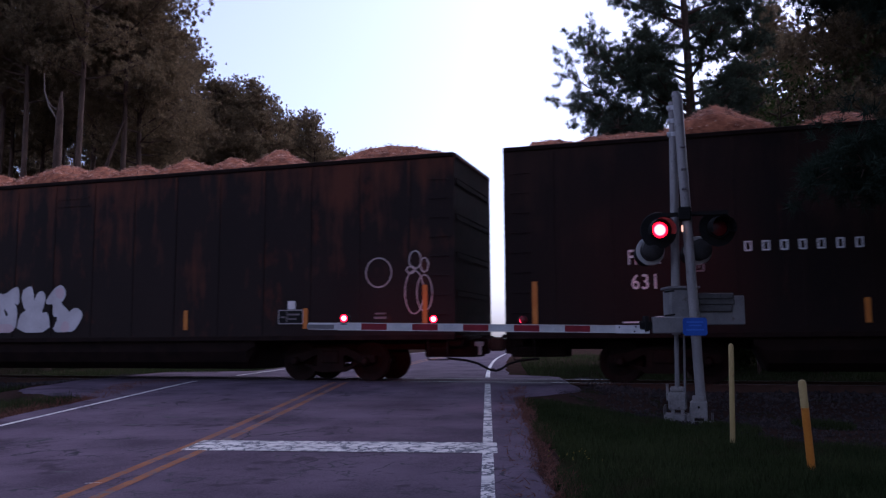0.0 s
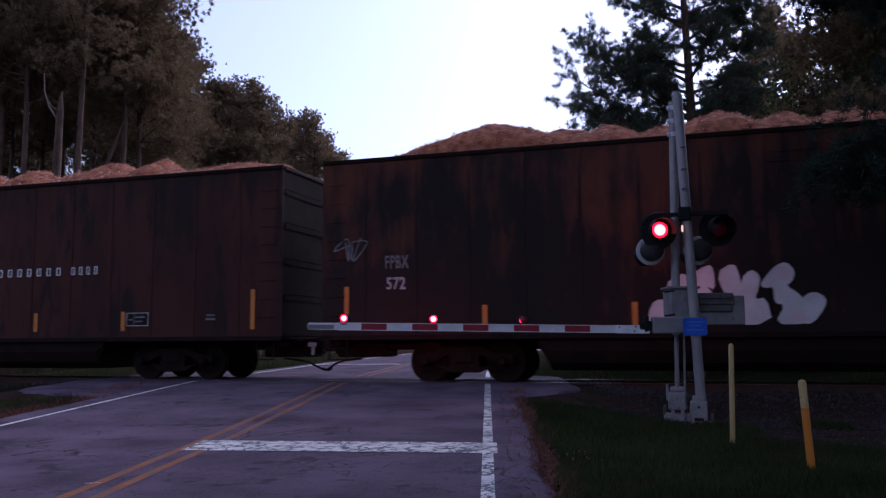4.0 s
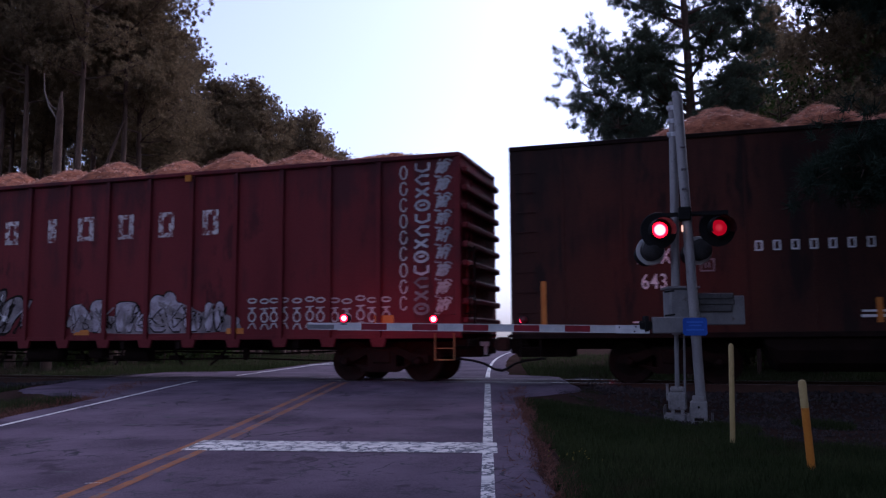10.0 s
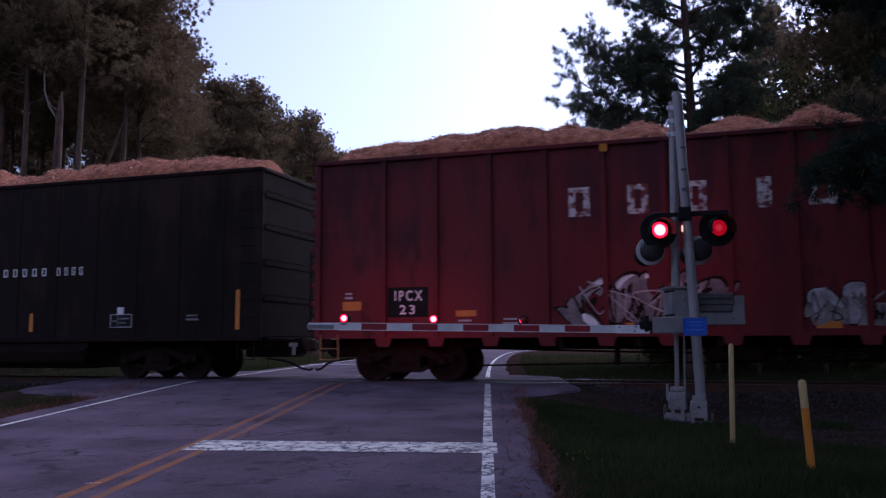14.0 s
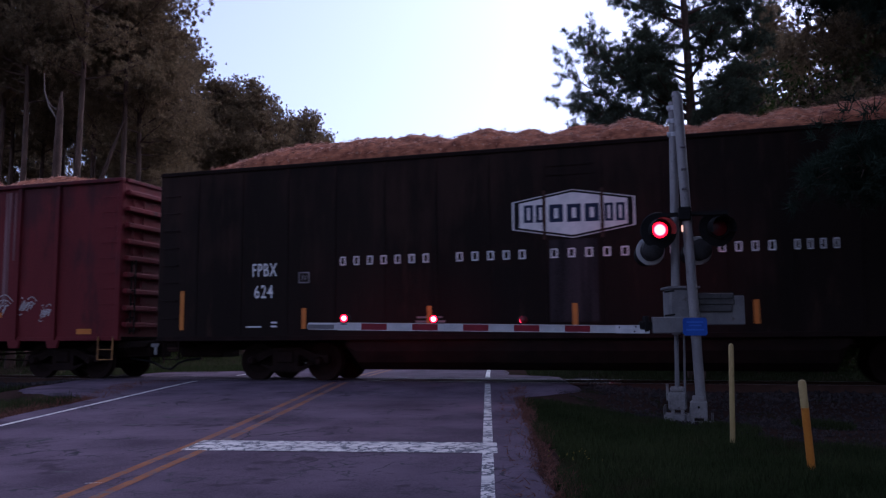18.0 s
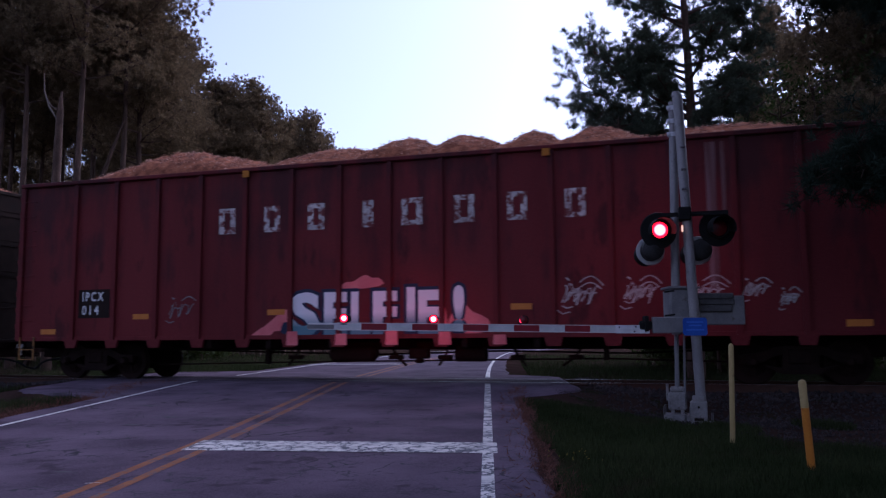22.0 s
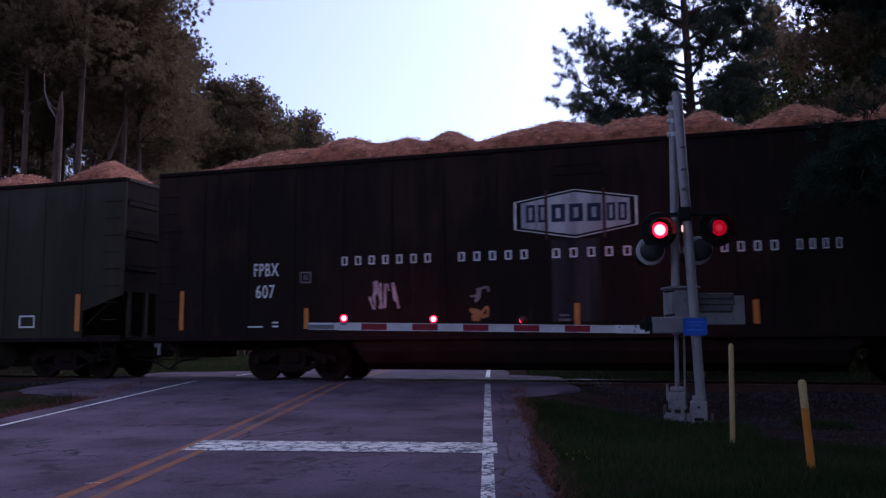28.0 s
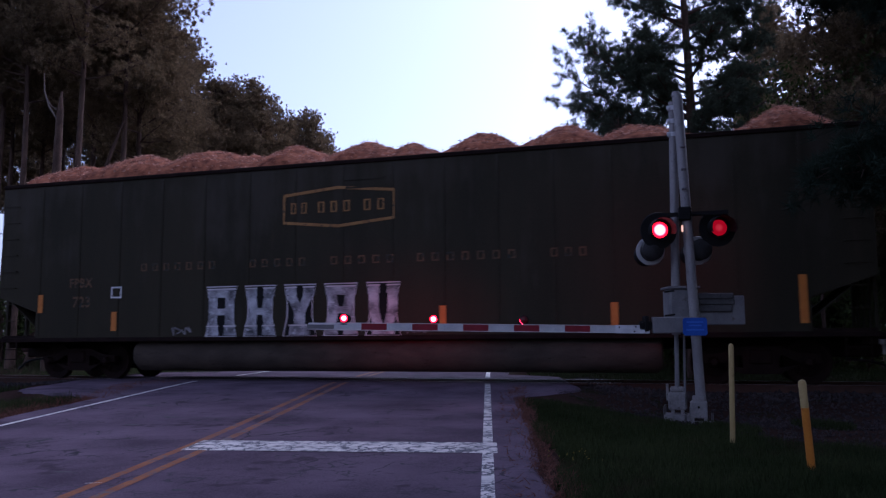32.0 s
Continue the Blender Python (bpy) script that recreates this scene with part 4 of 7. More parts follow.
MOUNDS = {  # along the car, height over the rim, run of the slope
    "a": [(-9.6, 0.37, 3.0), (-7.8, 0.41, 2), (-5.8, 0.85, 1.4), (-3.4, 0.53, 1.0), (-0.5, 0.5, 1.5), (2, 0.6, 1.5), (5, 0.6, 1.5)],
    "b": [(-6.4, 0.87, 2.6), (-4.9, 0.6, 2.3), (-3.75, 0.62, 1.2), (-2.5, 0.5, 1.2), (-1.4, 0.73, 1.5), (-0.1, 0.6, 1.0), (1.1, 0.57, 1.2), (2.6, 0.6, 1.1), (3.9, 0.55, 1.0), (5.3, 0.65, 1.0), (8.2, 0.55, 2.0)],
    "c": [(-5.9, 0.82, 1.6), (-3.9, 0.71, 1.1), (-2.1, 0.59, 1.1), (-0.9, 0.61, 1.1), (0.5, 0.6, 1.0), (2.0, 0.67, 1.1), (3.4, 0.51, 1.2), (4.5, 0.66, 1.6), (6.1, 0.67, 1.0), (8.3, 0.42, 2.2)],
    "d": [(-8.8, 0.62, 3.2), (-7.4, 0.72, 2.6), (-6.1, 0.8, 2.4), (-4.7, 0.69, 1.9), (-3.1, 0.65, 1.2), (-1.1, 0.6, 1.2), (0.5, 0.71, 1.1), (2.5, 0.61, 1.0), (4.2, 0.7, 1.1), (6.1, 0.59, 1.2), (8.2, 0.35, 2.0)],
    "e": [(-6.7, 0.78, 3.0), (-5.3, 0.79, 3.2), (-4.1, 0.77, 3.2), (-2.2, 0.78, 1.9), (-1.2, 0.66, 1.6), (0.2, 0.66, 2.1), (1.1, 0.73, 1.4), (2.1, 0.51, 1.4), (3.3, 0.65, 1.3), (4.8, 0.67, 3.2), (6.0, 0.74, 3.2), (7.9, 0.64, 3.2), (8.8, 0.57, 1.0)],
    "f": [(-6.3, 0.82, 2.8), (-5.1, 0.6, 2.0), (-1.9, 0.58, 2.5), (-0.1, 0.72, 1.5), (1.4, 0.67, 1.4), (3.0, 0.64, 1.0), (4.5, 0.61, 1.4), (7.3, 0.43, 2.3)],
    "g": [(-7.4, 0.66, 2.8), (-5.9, 0.84, 1.9), (-4.4, 0.69, 2.3), (-3.2, 0.78, 1.2), (-0.8, 0.8, 2.8), (0.0, 0.74, 1.0), (1.3, 0.77, 2.4), (2.5, 0.79, 1.0), (4.4, 0.73, 1.4), (6.6, 0.7, 1.6), (8.4, 0.4, 1.6)],
    "h": [(-9.0, 0.65, 2.8), (-6.9, 0.83, 2.2), (-4.9, 0.79, 2.6), (-3.8, 0.61, 1.2), (-2.4, 0.74, 1.4), (-0.5, 0.7, 1.4), (0.7, 0.57, 1.0), (2.5, 0.69, 1.1), (4.4, 0.72, 1.2), (6.0, 0.58, 1.4), (9.0, 0.76, 1.1)],
}

# first car
car_a = smooth_car("dark brown smooth-sided wood chip car with white lettering", 6.09, 10.22, DARK_BROWN, WHITE_INK, "631", MOUNDS["a"], 11)
federal_marks(car_a, 0.0, "FPBX", "631", WHITE_INK, GREY_INK, WORDS)
reflectors(car_a, 0, (-9.57, -6.2, -3.2, 0.0, 3.4, 9.56))

# second car
car_b = smooth_car("nearly black rust-streaked wood chip car with white graffiti", -15.465, 10.21, DARK_SIDE, DIM_INK, "572", MOUNDS["b"], 12)
letters("FPBX", 0.28, DIM_INK, car_b, -8.66, 2.55, Y, 0.56, bold=0.01)
letters("572", 0.26, GREY_INK, car_b, -8.63, 2.08, Y, 0.45, bold=0.01)
reflectors(car_b, 0, (-9.6, -6.36, -3.2, 3.42, 6.62, 9.53))
data_box(car_b, 5.95)
part("placard", Geo().box(6.17, 6.36, Y - 0.01, Y, 1.67, 1.86), WHITE_INK, car_b, "small white placard")
small_lines(car_b, 8.35, 1.52, 0.25)
tag(car_b, -9.9, -9.1, 2.7, 3.3, Y, DIM_INK, 5, 2, 0.03)
def throw_up(car, shapes, mat, y, label, n=2):
    """Graffiti letters from corner points; the corners are rounded off."""
    blob_letters(car, [rounded(o, n) for o in shapes], mat, y, label)


throw_up(car_b, [
    [(-2.98, 1.2), (-2.88, 1.64), (-2.7, 1.75), (-2.5, 1.66), (-2.48, 1.2)],
    [(-2.62, 2.02), (-2.26, 2.26), (-2.14, 2.18), (-1.74, 2.42), (-1.64, 2.32), (-1.62, 1.88), (-1.8, 1.99), (-1.66, 1.82), (-1.7, 1.2), (-2.44, 1.2), (-2.36, 1.68)],
    [(-1.6, 2.24), (-1.26, 2.44), (-1.16, 2.2), (-1.1, 1.7), (-1.43, 1.74)],
    [(-1.66, 1.2), (-1.62, 1.63), (-1.37, 1.8), (-1.12, 1.72), (-1.14, 2.1), (-0.94, 2.3), (-0.77, 2.16), (-0.81, 1.91), (-0.9, 1.68), (-0.68, 1.74), (-0.58, 1.2)],
    [(-0.8, 1.97), (-0.63, 2.2), (-0.47, 2.36), (-0.28, 2.42), (-0.13, 2.22), (-0.21, 2.0), (-0.32, 1.96), (-0.04, 1.75), (0.06, 1.54), (0.02, 1.2), (-0.56, 1.2), (-0.34, 1.59), (-0.54, 1.6), (-0.54, 1.95), (-0.67, 1.9)],
    [(-0.06, 1.7), (0.18, 1.84), (0.4, 1.7), (0.36, 1.5), (0.13, 1.2), (-0.08, 1.22)]], SPRAY_WHITE, Y, "white bubble graffiti letter", 1)
throw_up(car_b, [[(-2.12, 1.88), (-1.94, 1.66), (-2.04, 1.62)], [(-0.64, 1.9), (-0.58, 1.9), (-0.56, 1.4), (-0.62, 1.4)]], BLACK_SIDE, Y - 0.006, "dark gap in a letter", 1)
throw_up(car_b, [[(-2.42, 1.2), (-2.36, 1.42), (-1.8, 1.44), (-1.72, 1.2)], [(-0.5, 2.3), (-0.28, 2.36), (-0.18, 2.22), (-0.28, 2.02), (-0.44, 2.1)], [(-0.3, 1.2), (-0.2, 1.5), (0.0, 1.45), (0.02, 1.2)]], PINK_HAZE, Y - 0.006, "faint pink shading")
RINGS = Geo()
RINGS.strip([(8.43 + 0.31 * math.cos(a * 0.2618), 2.46 + 0.33 * math.sin(a * 0.2618)) for a in range(25)], 0.03, Y)
part("graffiti", RINGS, CHALK, car_b, "chalk-white drawn circle")
DOODLE = Geo()
for cx, cz, rx, rz in ((9.3, 2.72, 0.14, 0.2), (9.52, 2.6, 0.09, 0.16), (9.2, 2.5, 0.1, 0.08), (9.28, 2.0, 0.22, 0.48), (9.52, 1.98, 0.18, 0.4)):
    DOODLE.strip([(cx + rx * math.cos(a * 0.2618), cz + rz * math.sin(a * 0.2618)) for a in range(25)], 0.03, Y - 0.001)
part("graffiti", DOODLE, CHALK, car_b, "chalk-white looping doodle")

# third car
car_c = smooth_car("dark brown wood chip car with hexagon emblem and rust", -37.02, 10.29, BROWN_SIDE, WHITE_INK, "643", MOUNDS["c"], 13)
federal_marks(car_c, 0.0, "FPBX", "643", WHITE_INK, GREY_INK, WORDS)
reflectors(car_c, 0, (-9.58, -6.2, -3.2, 0.0, 3.24, 5.92, 9.55))
data_box(car_c, 6.05)
small_lines(car_c, 8.3, 1.55, 0.22)
small_lines(car_c, -3.5, 1.42, 0.6, WHITE_INK)
small_lines(car_c, -2.1, 1.38, 0.5, DIM_INK)


def ribbed_car(label, x_mid, half, marks, number, peaks, seed):
    """A rib-sided steel gondola with a straight sill and open underframe."""
    car = thing("freight_car", label, "freight car", "wood chip cars", Matrix.Translation((x_mid, 0, 0)))
    CARS.append((car, x_mid))
    W = 1.52
    for s in (-1, 1):
        y0, y1 = (-W, -W + 0.05) if s < 0 else (W - 0.05, W)
        part("side_wall", Geo().box(-half, half, y0, y1, 1.08, 5.0), RED_SIDE, car)
        part("top_chord", Geo().box(-half, half, y0 - 0.1 if s < 0 else y1 - 0.05, y0 + 0.05 if s < 0 else y1 + 0.1, 5.0, 5.1, 0.015), RED_SIDE, car)
        part("side_sill", Geo().box(-half, half, y0 - 0.03 if s < 0 else y1 - 0.05, y0 + 0.05 if s < 0 else y1 + 0.03, 0.98, 1.08, 0.01), RED_SIDE, car)
        x0, x1 = (-half, -half + 0.06) if s < 0 else (half - 0.06, half)
        part("end_wall", Geo().box(x0, x1, -W + 0.05, W - 0.05, 1.08, 5.0), RED_SIDE, car)
        part("end_chord", Geo().box(x0 - 0.04, x1 + 0.04, -W + 0.05, W - 0.05, 5.0, 5.1, 0.015), RED_SIDE, car)
        for k in range(9):
            z = 1.3 + k * 0.42
            a, b = (x0 - 0.14, x0) if s < 0 else (x1, x1 + 0.14)
            part("end_rib", Geo().box(a, b, -W + 0.02, W - 0.02, z, z + 0.14, 0.03), RED_SIDE, car)
        for side in (-1, 1):
            a, b = min(s * half, s * (half - 0.14)), max(s * half, s * (half - 0.14))
            part("corner_post", Geo().box(a, b, -W - 0.08 if side < 0 else W, -W if side < 0 else W + 0.08, 1.0, 5.0, 0.015), RED_SIDE, car)
        steps(car, s * (half - 0.38), -W - 0.05, YELLOW_INK, "yellow painted side steps")
    for s in (-1, 1):
        g = Geo()
        for dx in (0.1, 0.22):
            g.box(min(s * (half + dx), s * (half + dx + 0.03)), max(s * (half + dx), s * (half + dx + 0.03)), -1.32, -1.28, 1.15, 3.0)
        for k in range(6):
            g.box(min(s * (half + 0.11), s * (half + 0.24)), max(s * (half + 0.11), s * (half + 0.24)), -1.32, -1.28, 1.2 + k * 0.34, 1.235 + k * 0.34)
        part("end_ladder", g.box(min(s * half, s * (half + 0.2)), max(s * half, s * (half + 0.2)), -1.32, -1.28, 1.5, 1.53), GRIME_AND_SHADE, car, "narrow dark ladder on the car's end")
    rib = Geo()
    rib.prism([(-0.055, 1.0), (0.055, 1.0), (0.055, 5.0), (-0.055, 5.0)], -0.08, 0.0)
    rib_me = rib.mesh("side_rib", RED_SIDE)
    foot_me = Geo().prism([(-0.2, 1.0), (0.2, 1.0), (0.14, 0.8), (-0.14, 0.8)], -0.07, 0.0).mesh("rib_foot", RED_SIDE)
    for k in range(15):
        x = -8.75 + k * 1.233
        for y, turn in ((-W, 0), (W, 180)):
            part("side_rib", rib_me, RED_SIDE, car, m=pose(x, y, 0, 0, 0, turn))
            part("rib_foot", foot_me, RED_SIDE, car, m=pose(x, y - (0.01 if turn == 0 else -0.01), 0, 0, 0, turn))
    part("floor", Geo().box(-half + 0.07, half - 0.07, -W + 0.06, W - 0.06, 1.0, 1.08), GRIME_AND_SHADE, car)
    for k in range(9):
        x = -6.4 + k * 1.6
        part("cross_bearer", Geo().box(x - 0.06, x + 0.06, -W + 0.06, W - 0.06, 0.78, 0.99), GRIME_AND_SHADE, car)
    part("brake_rod", Geo().tube([(-6.9, -0.5, 0.36), (-3.7, -0.5, 0.42), (4.6, -0.5, 0.52), (7.2, -0.5, 0.45)], 0.022, 6), GRIME_AND_SHADE, car, "thin steel brake rod")
    for x, z in ((-3.72, 0.38), (4.55, 0.48)):
        part("brake_hanger", Geo().box(x - 0.06, x + 0.06, -0.55, -0.45, z, 0.78), GRIME_AND_SHADE, car)
    part("brake_cylinder", Geo().tube([(1.2, -0.7, 0.62), (1.9, -0.7, 0.62)], 0.17, 14), GRIME_AND_SHADE, car, "black brake cylinder", smooth=True)
    part("air_reservoir", Geo().tube([(-1.9, -0.8, 0.64), (-1.8, -0.8, 0.64), (-0.8, -0.8, 0.64), (-0.7, -0.8, 0.64)], [0.1, 0.2, 0.2, 0.1], 14), GRIME_AND_SHADE, car, "black air reservoir", smooth=True)
    part("brake_valve", Geo().box(0.1, 0.55, -0.9, -0.6, 0.52, 0.76, 0.03).box(0.25, 0.4, -0.86, -0.64, 0.42, 0.52, 0.02), GRIME_AND_SHADE, car)
    for x, tilt in ((-2.9, 0.2), (-0.3, -0.25), (0.9, 0.15), (2.6, -0.2), (3.9, 0.3)):
        part("brake_lever", Geo().tube([(x - tilt, -0.62, 0.36), (x, -0.6, 0.58), (x + tilt * 0.6, -0.58, 0.86)], [0.03, 0.04, 0.03], 6), GRIME_AND_SHADE, car)
        part("brake_bracket", Geo().box(x - 0.14, x + 0.16, -0.75, -0.5, 0.5, 0.6, 0.01), GRIME_AND_SHADE, car)
    part("train_pipe", Geo().tube([(-half + 0.6, 0.35, 0.82), (-4, 0.4, 0.66), (-1, 0.3, 0.6), (2, 0.35, 0.68), (5, 0.4, 0.62), (half - 0.6, 0.35, 0.82)], 0.025, 6), GRIME_AND_SHADE, car, smooth=True)
    grab_irons(car, half, -W - 0.08, 1.5, 4.6, RED_SIDE, 9, (half - 0.35,))
    grab_irons(car, half, -W - 0.08, 1.5, 4.6, RED_SIDE, 9, (-half + 0.35,))
    part("end_ladder", Geo().box(half + 0.02, half + 0.05, -1.2, -1.16, 1.2, 4.7).box(half + 0.02, half + 0.05, -0.8, -0.76, 1.2, 4.7), RED_SIDE, car)
    for x in (-3.78, 3.5):
        part("lift_tab", Geo().box(x - 0.08, x + 0.08, -W - 0.13, -W - 0.09, 4.86, 5.02), POST_ORANGE, car, "small yellow rim tab")
    running_gear(car, half, 8.4)
    load(car, half, peaks, seed)
    return car


YR = -1.525


def faded_name(car, xs, seed):
    """Eight big worn letters, one plain patched block each."""
    for k, (x, w) in enumerate(xs):
        part("letter_block", hollow(x + 0.02, x + w - 0.02, 3.52, 4.14, 0.14, YR), FADED_INK, car, "worn white letter block")


NAME_X = [(-4.57, 0.49), (-3.34, 0.46), (-2.19, 0.46), (-0.8, 0.3), (0.15, 0.53), (1.39, 0.5), (2.59, 0.48), (3.85, 0.48)]
car_d = ribbed_car("dark red rib-sided wood chip car with faded letters", -58.88, 10.45, "IPCX", "23", MOUNDS["d"], 14)
faded_name(car_d, NAME_X, 4)
part("number_panel", Geo().box(-8.67, -7.71, YR - 0.006, YR, 1.45, 2.12), BLACK_PAINT, car_d, "black number panel")
letters("IPCX", 0.22, WHITE_INK, car_d, -8.5, 1.82, YR - 0.009, 0.66, space=1.4, bold=0.006)
letters("23", 0.2, WHITE_INK, car_d, -8.38, 1.52, YR - 0.009, 0.36, space=1.4, bold=0.006)
for x, z in ((-7.07, 1.45), (-3.44, 1.14), (0.17, 1.12), (4.6, 1.12), (8.4, 1.3), (-9.77, 1.62)):
    part("reflector", Geo().box(x, x + 0.46, YR - 0.004, YR, z, z + (0.2 if abs(x) > 8 else 0.13)), REFLECTOR, car_d, "orange reflective plate")
small_lines(car_d, -6.0, 1.36, 0.3, CHALK, YR)
small_lines(car_d, -7.02, 1.34, 0.3, CHALK, YR)
small_lines(car_d, -9.7, 1.98, 0.16, CHALK, YR)
WILD = [
    [(-4.66, 1.72), (-4.33, 1.91), (-3.99, 2.2), (-3.84, 2.24), (-3.88, 1.78), (-4.1, 1.93), (-4.32, 1.58), (-4.55, 1.5)],
    [(-3.9, 1.5), (-3.74, 1.9), (-3.56, 2.2), (-3.22, 2.3), (-3.1, 2.12), (-3.24, 1.84), (-3.38, 1.5), (-3.6, 1.2)],
    [(-3.42, 1.2), (-3.22, 1.79), (-3.14, 2.2), (-2.96, 2.32), (-3.0, 1.98), (-2.84, 1.76), (-2.66, 2.12), (-2.7, 1.2)],
    [(-2.72, 1.2), (-2.64, 1.83), (-2.52, 2.12), (-2.1, 2.36), (-2.03, 2.15), (-2.18, 1.87), (-2.34, 1.2)],
    [(-2.3, 1.2), (-2.18, 1.82), (-1.99, 2.04), (-1.6, 2.16), (-1.42, 1.96), (-1.54, 1.7), (-1.76, 1.5), (-1.9, 1.2)],
    [(-4.9, 1.64), (-4.32, 1.52), (-4.06, 1.42), (-3.86, 1.12), (-4.4, 1.12), (-4.7, 1.4)],
    [(-1.47, 1.97), (-1.16, 2.06), (-1.26, 1.88), (-1.4, 1.5), (-1.54, 1.3), (-1.52, 1.71)]]
PALE = [
    [(0.0, 1.66), (0.09, 1.88), (0.4, 1.9), (0.62, 1.66), (0.72, 1.48), (0.5, 1.55), (0.4, 1.66), (0.3, 1.53), (0.4, 1.2), (0.16, 1.2), (0.12, 1.58)],
    [(0.64, 1.74), (0.72, 1.99), (1.08, 2.0), (1.16, 1.76), (0.99, 1.7), (0.94, 1.2), (0.7, 1.2), (0.78, 1.7)],
    [(1.42, 1.75), (1.48, 1.92), (1.76, 1.94), (2.06, 1.9), (2.18, 1.58), (1.97, 1.56), (1.92, 1.74), (1.94, 1.2), (1.75, 1.2), (1.73, 1.68), (1.65, 1.68), (1.66, 1.2), (1.45, 1.2)],
    [(1.96, 1.2), (2.14, 1.62), (2.42, 1.65), (2.48, 1.46), (2.36, 1.2)],
    [(2.42, 1.93), (2.58, 2.1), (2.85, 2.04), (2.82, 1.86), (2.64, 1.83), (2.84, 1.78), (2.86, 1.61), (2.6, 1.6), (2.52, 1.5), (2.76, 1.45), (2.94, 1.2), (2.46, 1.2), (2.46, 1.68)],
    [(2.8, 2.02), (2.94, 2.18), (3.15, 2.1), (3.18, 1.9), (3.39, 1.87), (3.46, 1.58), (3.2, 1.68), (3.12, 1.56), (3.38, 1.2), (3.03, 1.2), (2.88, 1.76)],
    [(3.4, 1.2), (3.46, 1.82), (3.6, 1.92), (3.72, 1.58), (3.86, 1.7), (3.9, 1.2)],
    [(3.98, 1.8), (4.11, 1.9), (4.24, 1.8), (4.2, 1.2), (4.02, 1.2)], [(4.28, 1.82), (4.41, 1.92), (4.54, 1.78), (4.46, 1.2), (4.26, 1.2)],
    [(4.77, 1.46), (4.89, 1.55), (4.98, 1.4), (4.84, 1.3)]]


def swell(o, k):
    cx, cz = sum(p[0] for p in o) / len(o), sum(p[1] for p in o) / len(o)
    return [(cx + (x - cx) * k, cz + (z - cz) * k) for x, z in o]


throw_up(car_d, [swell(o, 1.14) for o in WILD], BLACK_SIDE, YR - 0.001, "dark outline of an interlocked letter", 1)
throw_up(car_d, WILD, WILD_SPRAY, YR - 0.005, "grey interlocked graffiti letter", 1)
throw_up(car_d, [[(-2.57, 1.95), (-2.34, 2.07), (-2.46, 1.74)], [(-2.14, 1.7), (-1.86, 1.55), (-2.14, 1.47)], [(-4.12, 2.06), (-3.86, 2.22), (-3.9, 1.98)], [(-3.62, 2.05), (-3.46, 2.22), (-3.18, 2.27), (-3.41, 2.14), (-3.56, 1.94)],
                 [(-4.34, 1.5), (-4.09, 1.4), (-3.92, 1.16), (-4.28, 1.26)], [(-2.92, 2.18), (-2.98, 2.3), (-3.04, 2.16)], [(-2.3, 1.86), (-2.12, 2.3), (-2.2, 1.98)]], WHITE_INK, YR - 0.011, "white highlight on a letter", 1)
throw_up(car_d, [[(-2.04, 1.84), (-1.74, 1.98), (-1.7, 1.88), (-1.99, 1.77)], [(-3.54, 1.94), (-3.36, 2.02), (-3.26, 2.13), (-3.31, 1.87), (-3.49, 1.85)], [(-2.92, 1.73), (-2.74, 1.9), (-2.74, 1.76), (-2.89, 1.66)],
                 [(-3.3, 1.3), (-3.1, 1.74), (-3.04, 1.6), (-3.2, 1.3)], [(-2.6, 1.3), (-2.5, 1.7), (-2.42, 1.6), (-2.5, 1.3)], [(-4.2, 1.7), (-4.0, 1.86), (-4.02, 1.6)]], BLACK_SIDE, YR - 0.011, "dark cut inside a letter", 1)
CLOUD = [(-0.1, 1.14), (0.0, 1.7), (0.5, 1.56), (0.85, 1.88), (1.3, 1.5), (1.8, 1.8), (2.3, 1.52), (2.7, 1.96), (3.15, 1.84), (3.5, 1.5), (3.9, 1.68), (4.6, 1.62), (5.0, 1.34), (5.0, 1.14)]
throw_up(car_d, [CLOUD], WILD_SPRAY, YR - 0.0005, "smoky grey spray behind the letters", 2)
throw_up(car_d, [swell(o, 1.08) for o in PALE], BLACK_SIDE, YR - 0.001, "dark edge of a pale letter", 1)
throw_up(car_d, PALE, LILAC_SPRAY, YR - 0.005, "pale lilac graffiti letter", 1)
throw_up(car_d, [[(0.86, 1.4), (0.98, 1.86), (1.04, 1.7)], [(1.74, 1.3), (1.78, 1.66), (1.9, 1.5)], [(2.92, 1.7), (3.1, 1.86), (3.1, 1.5)], [(2.56, 1.3), (2.62, 1.5), (2.8, 1.3)], [(3.5, 1.3), (3.62, 1.7), (3.7, 1.3)]], WILD_SPRAY, YR - 0.011, "faint shading in a letter", 1)
for k, (x0, x1, n, mat, w, seed) in enumerate(((-4.7, -1.3, 8, BLACK_SIDE, 0.035, 401), (-4.5, -1.3, 5, SPRAY_GREY, 0.025, 403), (0.0, 4.6, 11, BLACK_SIDE, 0.03, 404), (0.1, 4.6, 7, WILD_SPRAY, 0.04, 406))):
    tag(car_d, x0, x1, 1.2, 2.15 if x0 < -1 else 1.92, YR - 0.014 - 0.004 * k, mat, seed, n, w, "quick sprayed stroke across the letters", 1)
